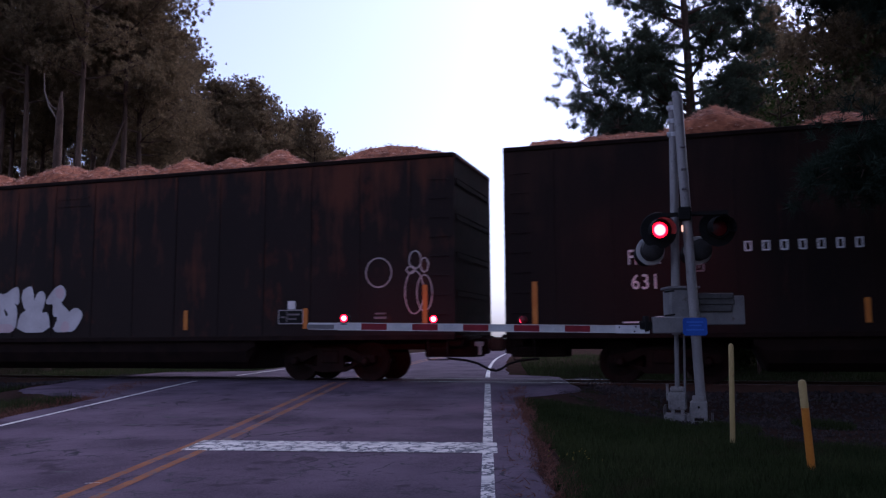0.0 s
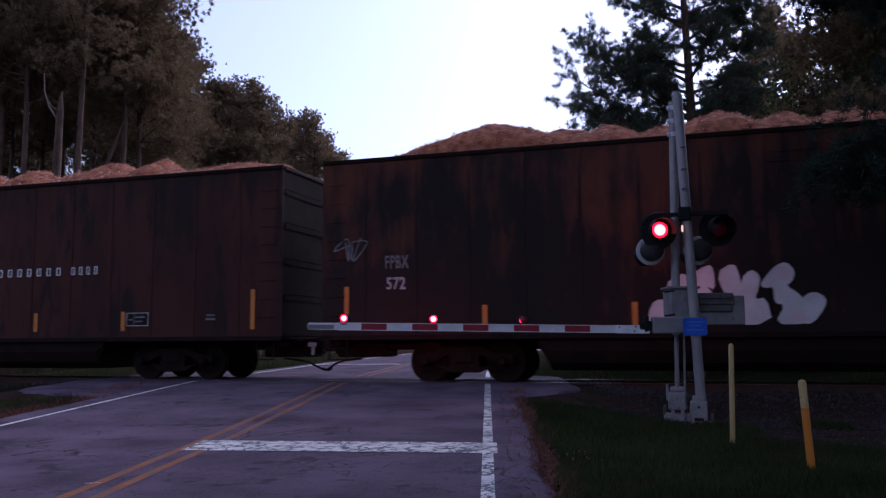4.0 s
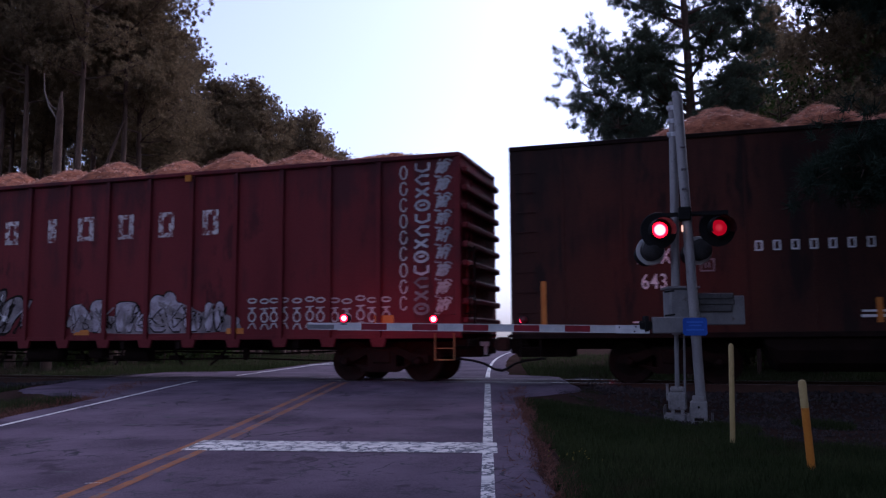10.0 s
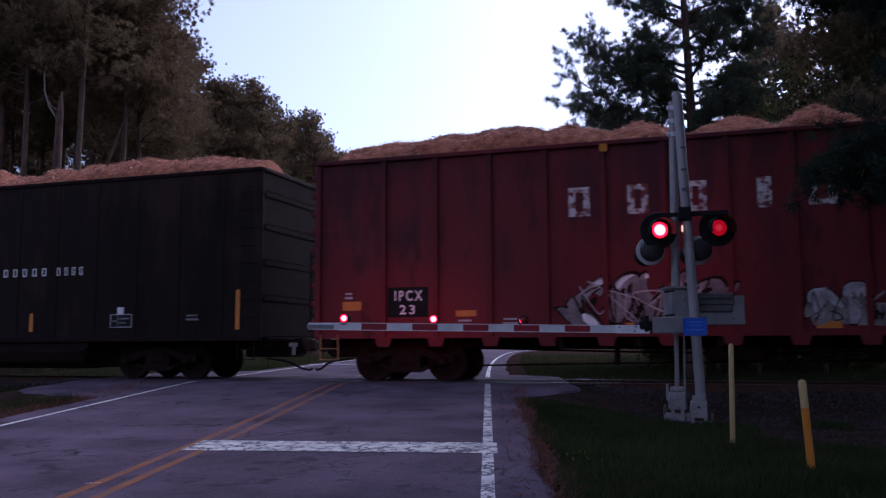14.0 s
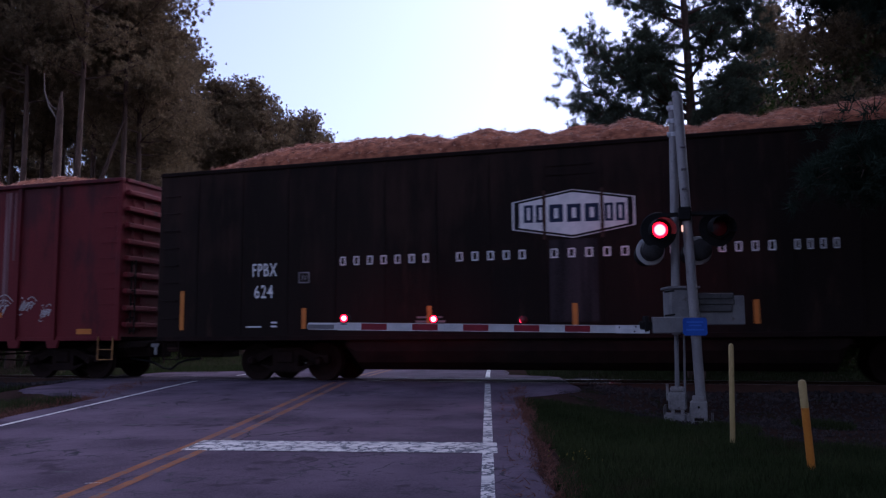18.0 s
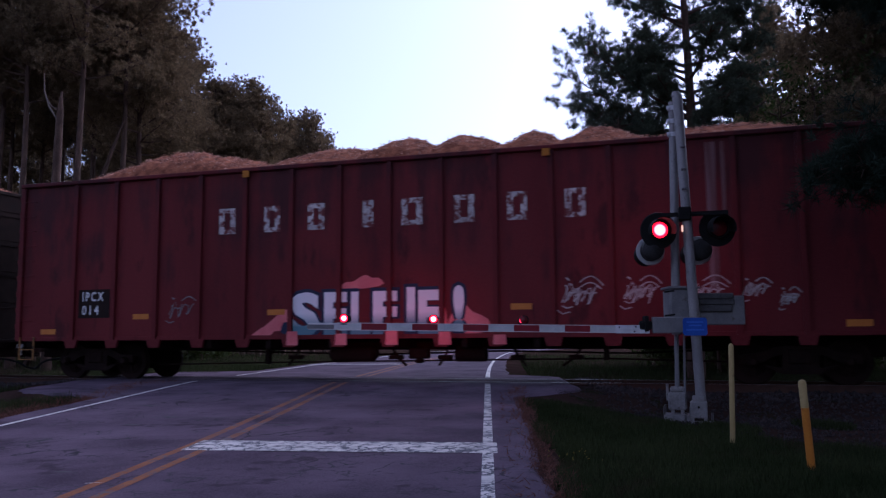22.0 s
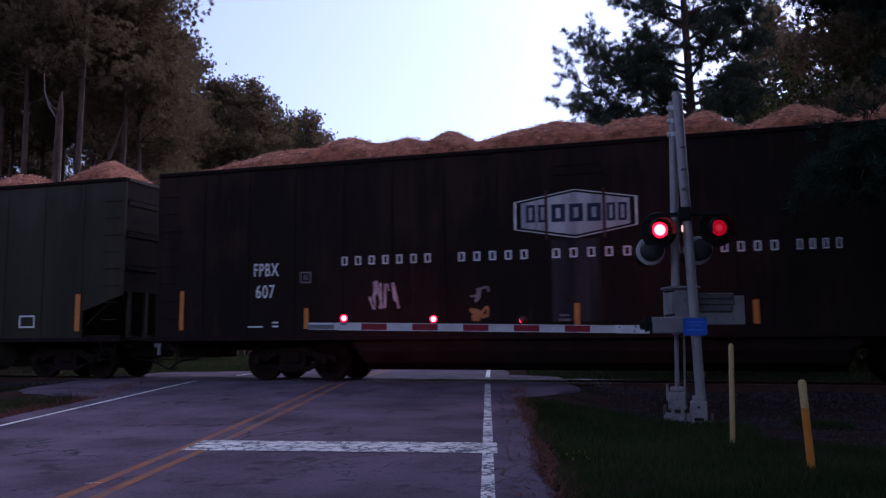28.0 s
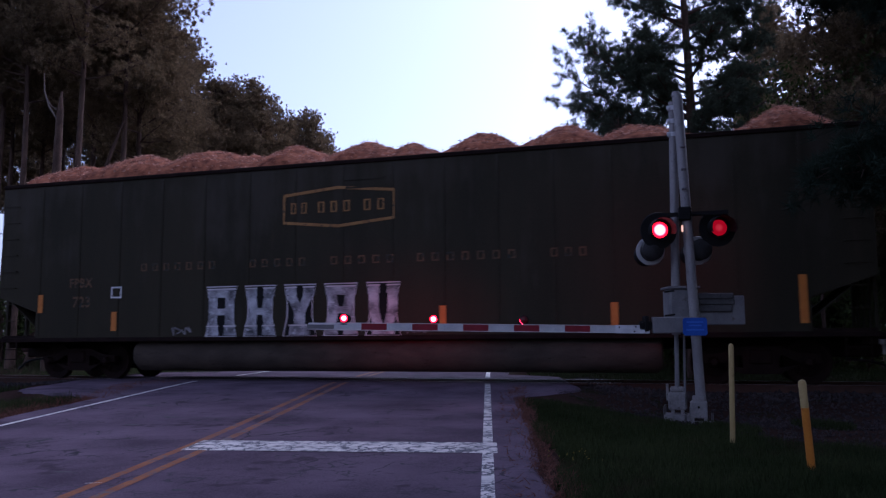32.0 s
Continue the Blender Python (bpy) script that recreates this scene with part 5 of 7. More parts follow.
# a row of little sprayed figures: a ring, a bar and a round body each
for x in (5.28, 5.61, 5.86, 6.12, 6.46, 6.79, 7.06, 7.42, 7.72, 8.06, 8.34, 8.68):
    r = random.Random(int(x * 100))
    lift = r.uniform(-0.05, 0.03)
    ring = [(x + (0.1 + 0.02 * r.random()) * math.cos(a * 0.5236), 1.88 + lift + 0.05 * math.sin(a * 0.5236)) for a in range(13)]
    body = [(x + 0.09 * math.cos(a * 0.5236), 1.5 + lift + 0.11 * math.sin(a * 0.5236)) for a in range(13)]
    g = Geo().strip(ring, 0.035, YR - 0.002).strip([(x - 0.11, 1.7 + lift), (x + 0.1, 1.71 + lift)], 0.03, YR - 0.002).strip(body, 0.04, YR - 0.0024)
    g.strip([(x, 1.7 + lift), (x, 1.6 + lift)], 0.06, YR - 0.0028).strip([(x - 0.1, 1.22 + lift), (x - 0.04, 1.33 + lift), (x + 0.05, 1.34 + lift), (x + 0.11, 1.21 + lift)], 0.035, YR - 0.0028)
    part("graffiti", g, CHALK, car_d, "small chalky sprayed figure")
# letters stacked in three columns at the car's end
for row in range(9):
    z = 4.72 - row * 0.37
    g = Geo().strip([(9.1 + 0.08 * math.cos(a * 0.5236 + 0.6), z + 0.15 * math.sin(a * 0.5236 + 0.6)) for a in range(13 - row % 3)], 0.035, YR - 0.002)
    part("graffiti", g, CHALK, car_d, "faint sprayed tall ring")
for row in range(12):
    z = 4.72 - row * 0.29
    k, x, y = row % 4, 9.55 - 0.03 * (row > 5), YR - 0.002
    g = Geo()
    if k == 0:
        g.strip([(x - 0.15, z + 0.2), (x - 0.15, z + 0.05), (x, z), (x + 0.15, z + 0.05), (x + 0.16, z + 0.2)], 0.062, y)
    elif k == 1:
        g.strip([(x + 0.15, z + 0.19), (x - 0.02, z + 0.2), (x - 0.15, z + 0.11), (x - 0.02, z), (x + 0.16, z + 0.02)], 0.062, y)
    elif k == 2:
        g.strip([(x - 0.15, z + 0.19), (x + 0.15, z + 0.02)], 0.062, y).strip([(x + 0.15, z + 0.2), (x - 0.02, z + 0.1), (x - 0.16, z)], 0.062, y - 0.0005)
    else:
        g.strip([(x + 0.16 * math.cos(a * 0.5236), z + 0.1 + 0.11 * math.sin(a * 0.5236)) for a in range(13)], 0.062, y).strip([(x - 0.06, z + 0.1), (x + 0.07, z + 0.12)], 0.06, y - 0.0005)
    part("graffiti", g, GREY_INK if row < 9 else DIM_INK, car_d, "stacked white sprayed letter")
for row in range(9):
    z = 4.62 - row * 0.385
    scribble(car_d, 9.84, 10.2, z - 0.04, z + 0.3, YR - 0.002, GREY_INK if row < 7 else CHALK, 300 + row, 0.04, "dense sprayed scrawl")
    scribble(car_d, 9.88, 10.24, z + 0.1, z + 0.36, YR - 0.006, GREY_INK if row < 7 else CHALK, 330 + row, 0.035, "dense sprayed scrawl")

car_e = smooth_car("black wood chip car with bold white hexagon emblem", -80.92, 10.22, BLACK_SIDE, WHITE_INK, "624", MOUNDS["e"], 15)
federal_marks(car_e, 0.0, "FPBX", "624", WHITE_INK, WHITE_INK, WORDS)
reflectors(car_e, 0, (-9.52, -6.25, -3.2, 0.0, 3.55, 9.6))
data_box(car_e, 6.02, 1.32)
part("placard", Geo().box(6.2, 6.38, Y - 0.01, Y, 1.62, 1.8), WHITE_INK, car_e, "small white placard")
small_lines(car_e, 8.2, 1.55, 0.3)
small_lines(car_e, -3.5, 1.42, 0.6)

car_f = ribbed_car("dark red rib-sided wood chip car with blue graffiti", -102.81, 10.52, "IPCX", "014", MOUNDS["f"], 16)
faded_name(car_f, NAME_X, 6)
part("number_panel", Geo().box(-8.6, -7.65, YR - 0.006, YR, 1.55, 2.27), DARK_BROWN, car_f, "dark number panel")
letters("IPCX", 0.22, WHITE_INK, car_f, -8.48, 1.98, YR - 0.009, 0.64, space=1.4, bold=0.006)
letters("014", 0.22, WHITE_INK, car_f, -8.48, 1.64, YR - 0.009, 0.5, space=1.4, bold=0.006)
for x, z in ((-6.95, 1.5), (-3.2, 1.55), (2.66, 1.58), (6.34, 1.6), (9.2, 1.15), (-9.75, 1.15)):
    part("reflector", Geo().box(x, x + 0.46, YR - 0.004, YR, z, z + 0.13), REFLECTOR, car_f, "orange reflective plate")
scribble(car_f, -6.0, -5.1, 1.4, 2.05, YR - 0.002, DIM_INK, 31)
for k, (x0, x1, z0, z1) in enumerate(((3.66, 4.64, 1.47, 2.27), (4.96, 5.82, 1.55, 2.25), (6.1, 7.14, 1.5, 2.22), (7.3, 7.92, 1.66, 2.14), (8.0, 8.44, 1.48, 1.94))):
    scribble(car_f, x0, x1, z0, z1, YR - 0.002, CHALK, 33 + k)
    scribble(car_f, x0 + 0.1, x1 - 0.05, z0 + 0.12, z1 - 0.14, YR - 0.006, CHALK, 73 + k)
for x, w, lo in ((6.75, 0.2, 1.9), (7.05, 0.08, 3.1)):
    part("paint_run", Geo().box(x, x + w, YR - 0.002, YR, lo, 4.92), PALE_RUNS, car_f, "pale streak washed down the red paint")
PINK = [[(-1.4, 2.1), (-1.22, 2.28), (-1.0, 2.27), (-0.86, 2.37), (-0.7, 2.44), (-0.56, 2.35), (-0.36, 2.36), (-0.22, 2.18), (-0.86, 2.1)], [(1.6, 1.8), (1.78, 1.56), (2.0, 1.48), (2.2, 1.36), (2.2, 1.08), (1.2, 1.08), (1.3, 1.5)],
        [(-3.7, 0.98), (-3.52, 1.16), (-3.2, 1.32), (-2.69, 1.75), (-2.5, 1.5), (-2.5, 1.05), (-2.95, 1.23), (-3.2, 0.98)], [(0.95, 1.3), (1.02, 1.75), (1.2, 1.7), (1.25, 1.1), (1.0, 1.1)]]
throw_up(car_f, PINK, SPRAY_PINK, YR - 0.001, "pink spray cloud behind the letters", 1)
for x, top in ((-2.5, 1.16), (-1.27, 1.1), (-0.04, 1.3), (1.2, 1.12), (2.43, 1.05)):
    part("graffiti", Geo().prism([(x - 0.13, top), (x + 0.13, top), (x + 0.15, 0.84), (x - 0.15, 0.84)], YR - 0.09, YR - 0.087), SPRAY_PINK, car_f, "pink paint run onto a rib foot")
for ch, x, w in (("S", -2.6, 0.76), ("E", -1.73, 0.58), ("L", -1.06, 0.48), ("F", -0.52, 0.58), ("I", 0.29, 0.2), ("E", 0.56, 0.52), ("!", 1.37, 0.26)):
    lift = 0.07 if ch in "I!" else 0.0
    letters(ch, 0.96, SPRAY_NAVY, car_f, x - 0.07, 1.08 + lift, YR - 0.006, w + 0.14, name="graffiti", bold=0.1, label="navy outline of a bubble letter")
    letters(ch, 0.88, SPRAY_BLUE, car_f, x, 1.12 + lift, YR - 0.01, w, name="graffiti", bold=0.06, label="white to pale blue bubble letter")
throw_up(car_f, [[(-2.86, 1.1), (-2.8, 1.36), (-2.66, 1.4), (-2.58, 1.1)]], SPRAY_NAVY, YR - 0.004, "dark teal drop beside the letters", 2)

car_g = smooth_car("black wood chip car with hexagon emblem and small tag", -124.98, 10.46, BLACK_SIDE, WHITE_INK, "607", MOUNDS["g"], 17)
federal_marks(car_g, -0.14, "FPBX", "607", WHITE_INK, GREY_INK, WORDS)
reflectors(car_g, -0.14, (-9.57, -6.23, -0.0, 3.5, 9.6))
data_box(car_g, 5.75)
part("placard", Geo().box(5.95, 6.13, Y - 0.01, Y, 1.68, 1.86), WHITE_INK, car_g, "small white placard")
bar(car_g, 6.45, 1.22, 1.69, Y - 0.001)
small_lines(car_g, 8.1, 1.55, 0.26)
tag(car_g, -4.8, -4.1, 1.62, 2.3, Y, SPRAY_GREY, 58, 4, 0.04, "small white spray tag")
tag(car_g, -2.5, -2.05, 1.75, 2.1, Y, DIM_INK, 52, 2, 0.05, "dull sprayed letters")
tag(car_g, -2.5, -2.0, 1.35, 1.65, Y, YELLOW_INK, 53, 2, 0.06, "dull yellow sprayed letters")
small_lines(car_g, -0.5, 1.42, 0.2)

car_h = smooth_car("dark green wood chip car with faded yellow emblem outline", -146.86, 10.43, GREEN_SIDE, YELLOW_INK, "723", MOUNDS["h"], 18, notch=True, belly=True)
HX = -0.73
EDGE = [(-1.38, 0.32), (0, 0.45), (1.38, 0.32), (1.38, -0.32), (0, -0.45), (-1.38, -0.32), (-1.38, 0.32)]
part("emblem", Geo().strip([(HX + a, 4.02 + b) for a, b in EDGE], 0.07, Y), YELLOW_INK, car_h, "faded yellow hexagon outline")
blocks([(HX - 1.2, HX - 0.75, 2), (HX - 0.5, HX + 0.35, 3), (HX + 0.65, HX + 1.2, 2)], 3.9, 0.26, YELLOW_INK, car_h, Y, "faded yellow block letters")
blocks([(-6.04, -3.9, 7), (-3.0, -1.5, 5), (-0.9, 0.7, 5), (1.2, 3.5, 7), (4.2, 5.0, 3)], 2.68, 0.19, DARK_YELLOW_INK, car_h, Y, "almost vanished yellow letters")
letters("FPBX", 0.22, DARK_YELLOW_INK, car_h, -8.18, 2.33, Y, 0.7, bold=0.01)
letters("723", 0.26, DARK_YELLOW_INK, car_h, -8.07, 1.83, Y, 0.53, bold=0.01)
frame_mark(car_h, -6.91, -6.6, 2.03, 2.32, Y, WHITE_INK, 0.04)
frame_mark(car_h, 7.27, 7.77, 1.32, 1.64, Y - 0.004, WHITE_INK, 0.04, "plate_frame")
for x, tall in ((-9.08, 1), (-6.8, 0), (5.5, 0), (1.8, 0), (9.1, 1)):
    bar(car_h, x, 1.7 if tall and x < 0 else 1.22, 2.16 if tall else 1.69, Y - 0.001, w=0.15)
for k in range(5):
    x, w, lo, hi = -4.12 + k * 1.035, 0.76, 1.08, 2.2
    split_top, split_foot = k in (1, 2, 4), k in (0, 1, 3)
    slabs = [(0, w * 0.4, hi - 0.2, hi), (w * 0.6, w, hi - 0.2, hi)] if split_top else [(0, w, hi - 0.22, hi)]
    slabs += [(-0.02, w * 0.42, lo, lo + 0.24), (w * 0.58, w + 0.02, lo, lo + 0.24)] if split_foot else [(w * 0.14, w * 0.86, lo, lo + 0.24)]
    g = Geo()
    for a, b, c, d in slabs:
        g.prism([(x + a, c), (x + b, c), (x + b - 0.03, d), (x + a + 0.03, d)], Y - 0.004, Y - 0.002)
        part("graffiti", Geo().box(x + a, x + b, Y - 0.007, Y - 0.005, d - 0.035, d), SPRAY_WHITE, car_h, "white edge of a slab letter")
    top, foot = hi - 0.18, lo + 0.22
    if k == 2:
        g.strip([(x + w * 0.2, top), (x + w * 0.46, 1.62)], 0.22, Y - 0.0045).strip([(x + w * 0.8, top), (x + w * 0.54, 1.62)], 0.22, Y - 0.005).strip([(x + w * 0.5, 1.66), (x + w * 0.5, foot)], 0.28, Y - 0.0055)
    else:
        waist = 0.28 if k in (1, 3) else 0.2
        end = waist if split_foot else 0.32
        g.strip([(x + w * 0.2, top), (x + w * waist, 1.66), (x + w * end if not split_foot else x + w * 0.2, foot)], 0.24, Y - 0.0045)
        g.strip([(x + w * 0.8, top), (x + w * (1 - waist), 1.66), (x + w * (1 - end) if not split_foot else x + w * 0.8, foot)], 0.24, Y - 0.005)
        if k in (0, 1, 3):
            g.strip([(x + w * 0.2, 1.64), (x + w * 0.8, 1.64)], 0.16, Y - 0.0055)
    back = [(x - 0.04, lo - 0.03), (x + w + 0.04, lo - 0.03), (x + w * 0.92, 1.5), (x + w * 0.92, 1.9), (x + w + 0.03, hi + 0.04), (x - 0.03, hi + 0.04), (x + w * 0.08, 1.9), (x + w * 0.08, 1.5)]
    part("graffiti", Geo().prism(back, Y - 0.001, Y), BLACK_PAINT, car_h, "black fill behind a slab letter")
    part("graffiti", Geo().strip(back + back[:1], 0.028, Y - 0.0015), SPRAY_WHITE, car_h, "thin white outline of a slab letter")
    part("graffiti", g, SLAB_SPRAY, car_h, "mottled silver slab graffiti letter")
tag(car_h, -5.1, -4.6, 1.1, 1.3, Y, DIM_INK, 66, 2, 0.04)
tag(car_h, 0.95, 1.5, 1.1, 1.3, Y, DIM_INK, 67, 3, 0.03)

# ---- crossing signal and gate ----
signal = thing("crossing_signal", "grey crossing signal mast with red flashing lamps", "crossing signal", m=Matrix.Translation((-0.19, -5.2, -0.4)))
S0 = Vector((-0.19, -5.2, -0.4))


def sig(x, y, z):
    return Vector((x, y, z)) - S0


part("mast", Geo().tube([sig(-0.15, -5.2, -0.1), sig(-0.335, -5.4, 4.84)], 0.078, 16), ALU, signal, "grey aluminium pole", smooth=True)
part("mast_cap", Geo().tube([sig(-0.355, -5.4, 4.83), sig(-0.357, -5.4, 4.9)], [0.075, 0.06], 14), ALU, signal)
base = Geo().box(-0.13, 0.13, -0.13, 0.13, 0.1, 0.36, 0.02).box(-0.09, 0.09, -0.1, 0.1, 0.36, 0.44, 0.01).box(-0.22, 0.22, -0.22, 0.22, -0.12, 0.03, 0.01)
for dx in (-0.1, 0.1):
    for dy in (-0.1, 0.1):
        base.box(dx - 0.025, dx + 0.025, dy - 0.025, dy + 0.025, 0.02, 0.11)
part("mast_base", base, BASE_GREY, signal, "cast aluminium base")
part("base_bolt", Geo().lathe([(0.0, -0.14), (0.02, -0.14), (0.02, -0.12), (0.0, -0.12)], "y", 10, (0, 0, 0.27)), BLACK_PAINT, signal)
for dx in (-0.2, 0.2):
    for dy in (-0.2, 0.2):
        part("anchor_bolt", Geo().tube([(dx, dy, 0.03), (dx, dy, 0.16)], 0.018, 8), STEEL, signal)
for z in (3.3, 3.62, 3.98):
    part("bolt", Geo().tube([sig(-0.31, -5.43, z), sig(-0.24, -5.46, z)], 0.022, 8), STEEL, signal)
part("lamp_bracket", Geo().box(-0.52, 0.62, -0.05, 0.05, 3.28, 3.34).box(-0.14, 0.06, -0.12, 0.1, 3.2, 3.42, 0.02), BLACK_PAINT, signal, "black cross arm for the lamps", m=Matrix.Translation((-0.06, -0.12, 0)))
BLINK = []


def lamp(x, y, z, facing, phase, radius=0.15):
    """A lamp with a black background disc, hood and a lens that turns between its lit and dark face."""
    m = pose(*sig(x, y, z), 0, 0, facing)
    front = facing < 90
    R = 0.295 if front else 0.235
    g = Geo().lathe([(radius + 0.01, 0.1), (R - 0.01, 0.1), (R, 0.085), (R - 0.01, 0.07), (radius + 0.01, 0.065)], "y", 36)
    body = part("lamp", g, BLACK_PAINT if front else LIGHT_GREY, signal, "black round flashing lamp" if front else "lamp with a pale backing ring, turned to the track", smooth=True, m=m)
    shell = Geo().lathe([(radius + 0.004, -0.03), (radius + 0.02, -0.03), (radius + 0.02, 0.09), (0.17, 0.3), (0.1, 0.36), (0.0, 0.37), (0.0, 0.35), (0.09, 0.34), (0.155, 0.28), (radius + 0.004, 0.08), (radius + 0.004, -0.03)], "y", 28)
    part("housing", shell, BLACK_PAINT if front else HOUSING_GREY, body, smooth=True)
    hood = Geo()
    n = 18
    for k in range(n + 1):
        # rear hoods run full circle, out of sight, only to narrow the red beam
        a = math.pi * (-0.12 + 1.24 * k / n if front else 2 * k / n)
        for r, yy in ((radius + 0.03, 0.0), (radius + 0.04, -0.3)):
            hood.v.append((r * math.cos(a), yy, r * math.sin(a) if yy == 0 else r * math.sin(a) - 0.03))
        if k:
            hood.f.append((2 * k - 2, 2 * k - 1, 2 * k + 1, 2 * k))
    part("hood", hood, BLACK_PAINT, body, smooth=True)
    lit = LAMP_RED if front else BEAM_RED
    ob = part("lens", lens_drum(radius, lit, FADING_RED), lit, body, "red glass lens", m=Matrix.Translation((0, DRUM, 0)))
    BLINK.append((ob, Vector((0, DRUM, 0)), phase, 0, ((0.05, 0.02, 0.22), (0.02, 0.04, 0.3))[phase]))


DRUM = 0.087


def lens_drum(radius, lit, ember):
    """Three round glass faces about an upright axis: lit, fading and dark."""
    g = Geo()
    marks = []
    for k in range(3):
        face = Geo().lathe([(0.0, -0.02), (radius * 0.5, -0.016), (radius * 0.86, -0.006), (radius, 0.0), (0.0, 0.012)], "y", 24)
        turned = pose(0, 0, 0, 0, 0, 120 * k) @ Matrix.Translation((0, -DRUM * radius / 0.15, 0))
        g.add([turned @ Vector(p) for p in face.v], face.f)
        marks += [k if i % 4 < 2 else 3 for i in range(len(face.f))]
    g.smooth = True
    me = g.mesh("lens", lit)
    me.materials.append(ember)
    me.materials.append(RED_GLASS)
    me.materials.append(BLACK_PAINT)
    for p, k in zip(me.polygons, marks):
        p.material_index = k
    return me


lamp(-0.68, -5.44, 2.66, 17.0, 0)
lamp(0.22, -5.16, 2.69, 17.0, 1)
lamp(-0.88, -5.05, 2.36, 197.0, 1)
lamp(-0.14, -4.85, 2.36, 197.0, 0)
part("side_light", Geo().box(-0.015, 0.015, -0.02, 0.02, -0.05, 0.05, 0.005), AMBER_GLOW, signal, "small lit amber side indicator", m=pose(*sig(-0.33, -5.5, 2.66)))

gate = thing("crossing_gate", "lowered crossing gate with red and white striped arm", "crossing gate", m=Matrix.Translation((-0.52, -4.9, -0.3)))
G0 = Vector((-0.52, -4.9, -0.3))


def gat(x, y, z):
    return Vector((x, y, z)) - G0


part("mast", Geo().tube([gat(-0.52, -4.9, -0.05), gat(-0.5, -4.9, 1.0)], 0.036, 12), DULL_GREY, gate, "thin grey lower pipe", smooth=True)
part("conduit", Geo().tube([gat(-0.4, -4.92, 0.0), gat(-0.38, -4.92, 1.0)], 0.018, 8), DULL_GREY, gate, smooth=True)
part("upper_mast", Geo().tube([gat(-0.5, -4.9, 1.0), gat(-0.42, -5.0, 4.85)], 0.07, 16), ALU, gate, "grey aluminium pole", smooth=True)
for z in (4.3, 4.52, 4.74):
    f = (z - 1.0) / 3.85
    c = gat(-0.5 + 0.08 * f, -4.9 - 0.1 * f, z)
    part("mast_clamp", Geo().tube([c - Vector((0, 0, 0.035)), c + Vector((0, 0, 0.035))], 0.082, 14).box(c.x - 0.1, c.x - 0.06, c.y - 0.1, c.y - 0.04, c.z - 0.03, c.z + 0.03, 0.006), ALU_BRIGHT, gate, "bright steel pipe clamp")
part("mast_base", Geo().box(-0.14, 0.14, -0.14, 0.14, 0.1, 0.38, 0.02).box(-0.21, 0.21, -0.21, 0.21, -0.12, 0.03, 0.01).box(-0.11, 0.11, -0.13, 0.13, 0.38, 0.46, 0.02).box(-0.1, -0.05, -0.12, 0.12, 0.02, 0.11).box(0.05, 0.1, -0.12, 0.12, 0.02, 0.11).box(-0.17, -0.135, -0.1, 0.1, 0.25, 0.5), BASE_GREY, gate, "cast aluminium base")
for dx in (-0.2, 0.2):
    for dy in (-0.2, 0.2):
        part("anchor_bolt", Geo().tube([(dx, dy, 0.03), (dx, dy, 0.16)], 0.018, 8), STEEL, gate)
A0, A1 = Vector((-0.98, -5.33, 1.085)), Vector((-6.1, -6.95, 1.17))
ARM_TURN = math.degrees(math.atan2(A1.y - A0.y, A1.x - A0.x)) - 180
arm_m = Matrix.Translation(A0 - G0) @ pose(0, 0, 0, 0, math.degrees(math.atan2(A1.z - A0.z, (A1 - A0).xy.length)), ARM_TURN)
LEN = (A1 - A0).length
arm = part("gate_arm", Geo().box(-LEN, -0.0, -0.018, 0.018, -0.055, 0.055, 0.006), WHITE_TAPE, gate, "striped aluminium gate arm", m=arm_m)
part("arm_butt", Geo().prism([(-0.46, -0.065), (0.08, -0.065), (0.08, 0.02), (0.03, 0.065), (-0.46, 0.065)], -0.03, 0.03), ALU_BRIGHT, arm, "bright aluminium arm butt")
for x, z in ((-0.4, 0.03), (-0.16, -0.035), (-0.14, 0.04), (0.02, -0.03), (0.0, 0.03)):
    part("bolt", Geo().lathe([(0.0, -0.038), (0.014, -0.038), (0.014, -0.03)], "y", 8, (x, 0, z)), BLACK_PAINT, arm)
for k in range(5):
    x = -0.46 - 0.406 * (2 * k + 1)
    part("stripe", Geo().box(x - 0.406, x, -0.022, -0.0185, -0.0515, 0.0515), RED_TAPE, arm, "dark red reflective stripe")
# thin white edge strips; the upper one paints the arm's lit top edge
for z in (-0.06, 0.052):
    part("arm_edge", Geo().box(-4.9, -0.47, -0.026, -0.0, z, z + 0.008), WHITE_INK, arm)
part("arm_tip", Geo().box(-LEN - 0.02, -4.95, -0.024, 0.024, -0.045, 0.03, 0.01), DULL_GREY, arm, "plain silver arm tip")
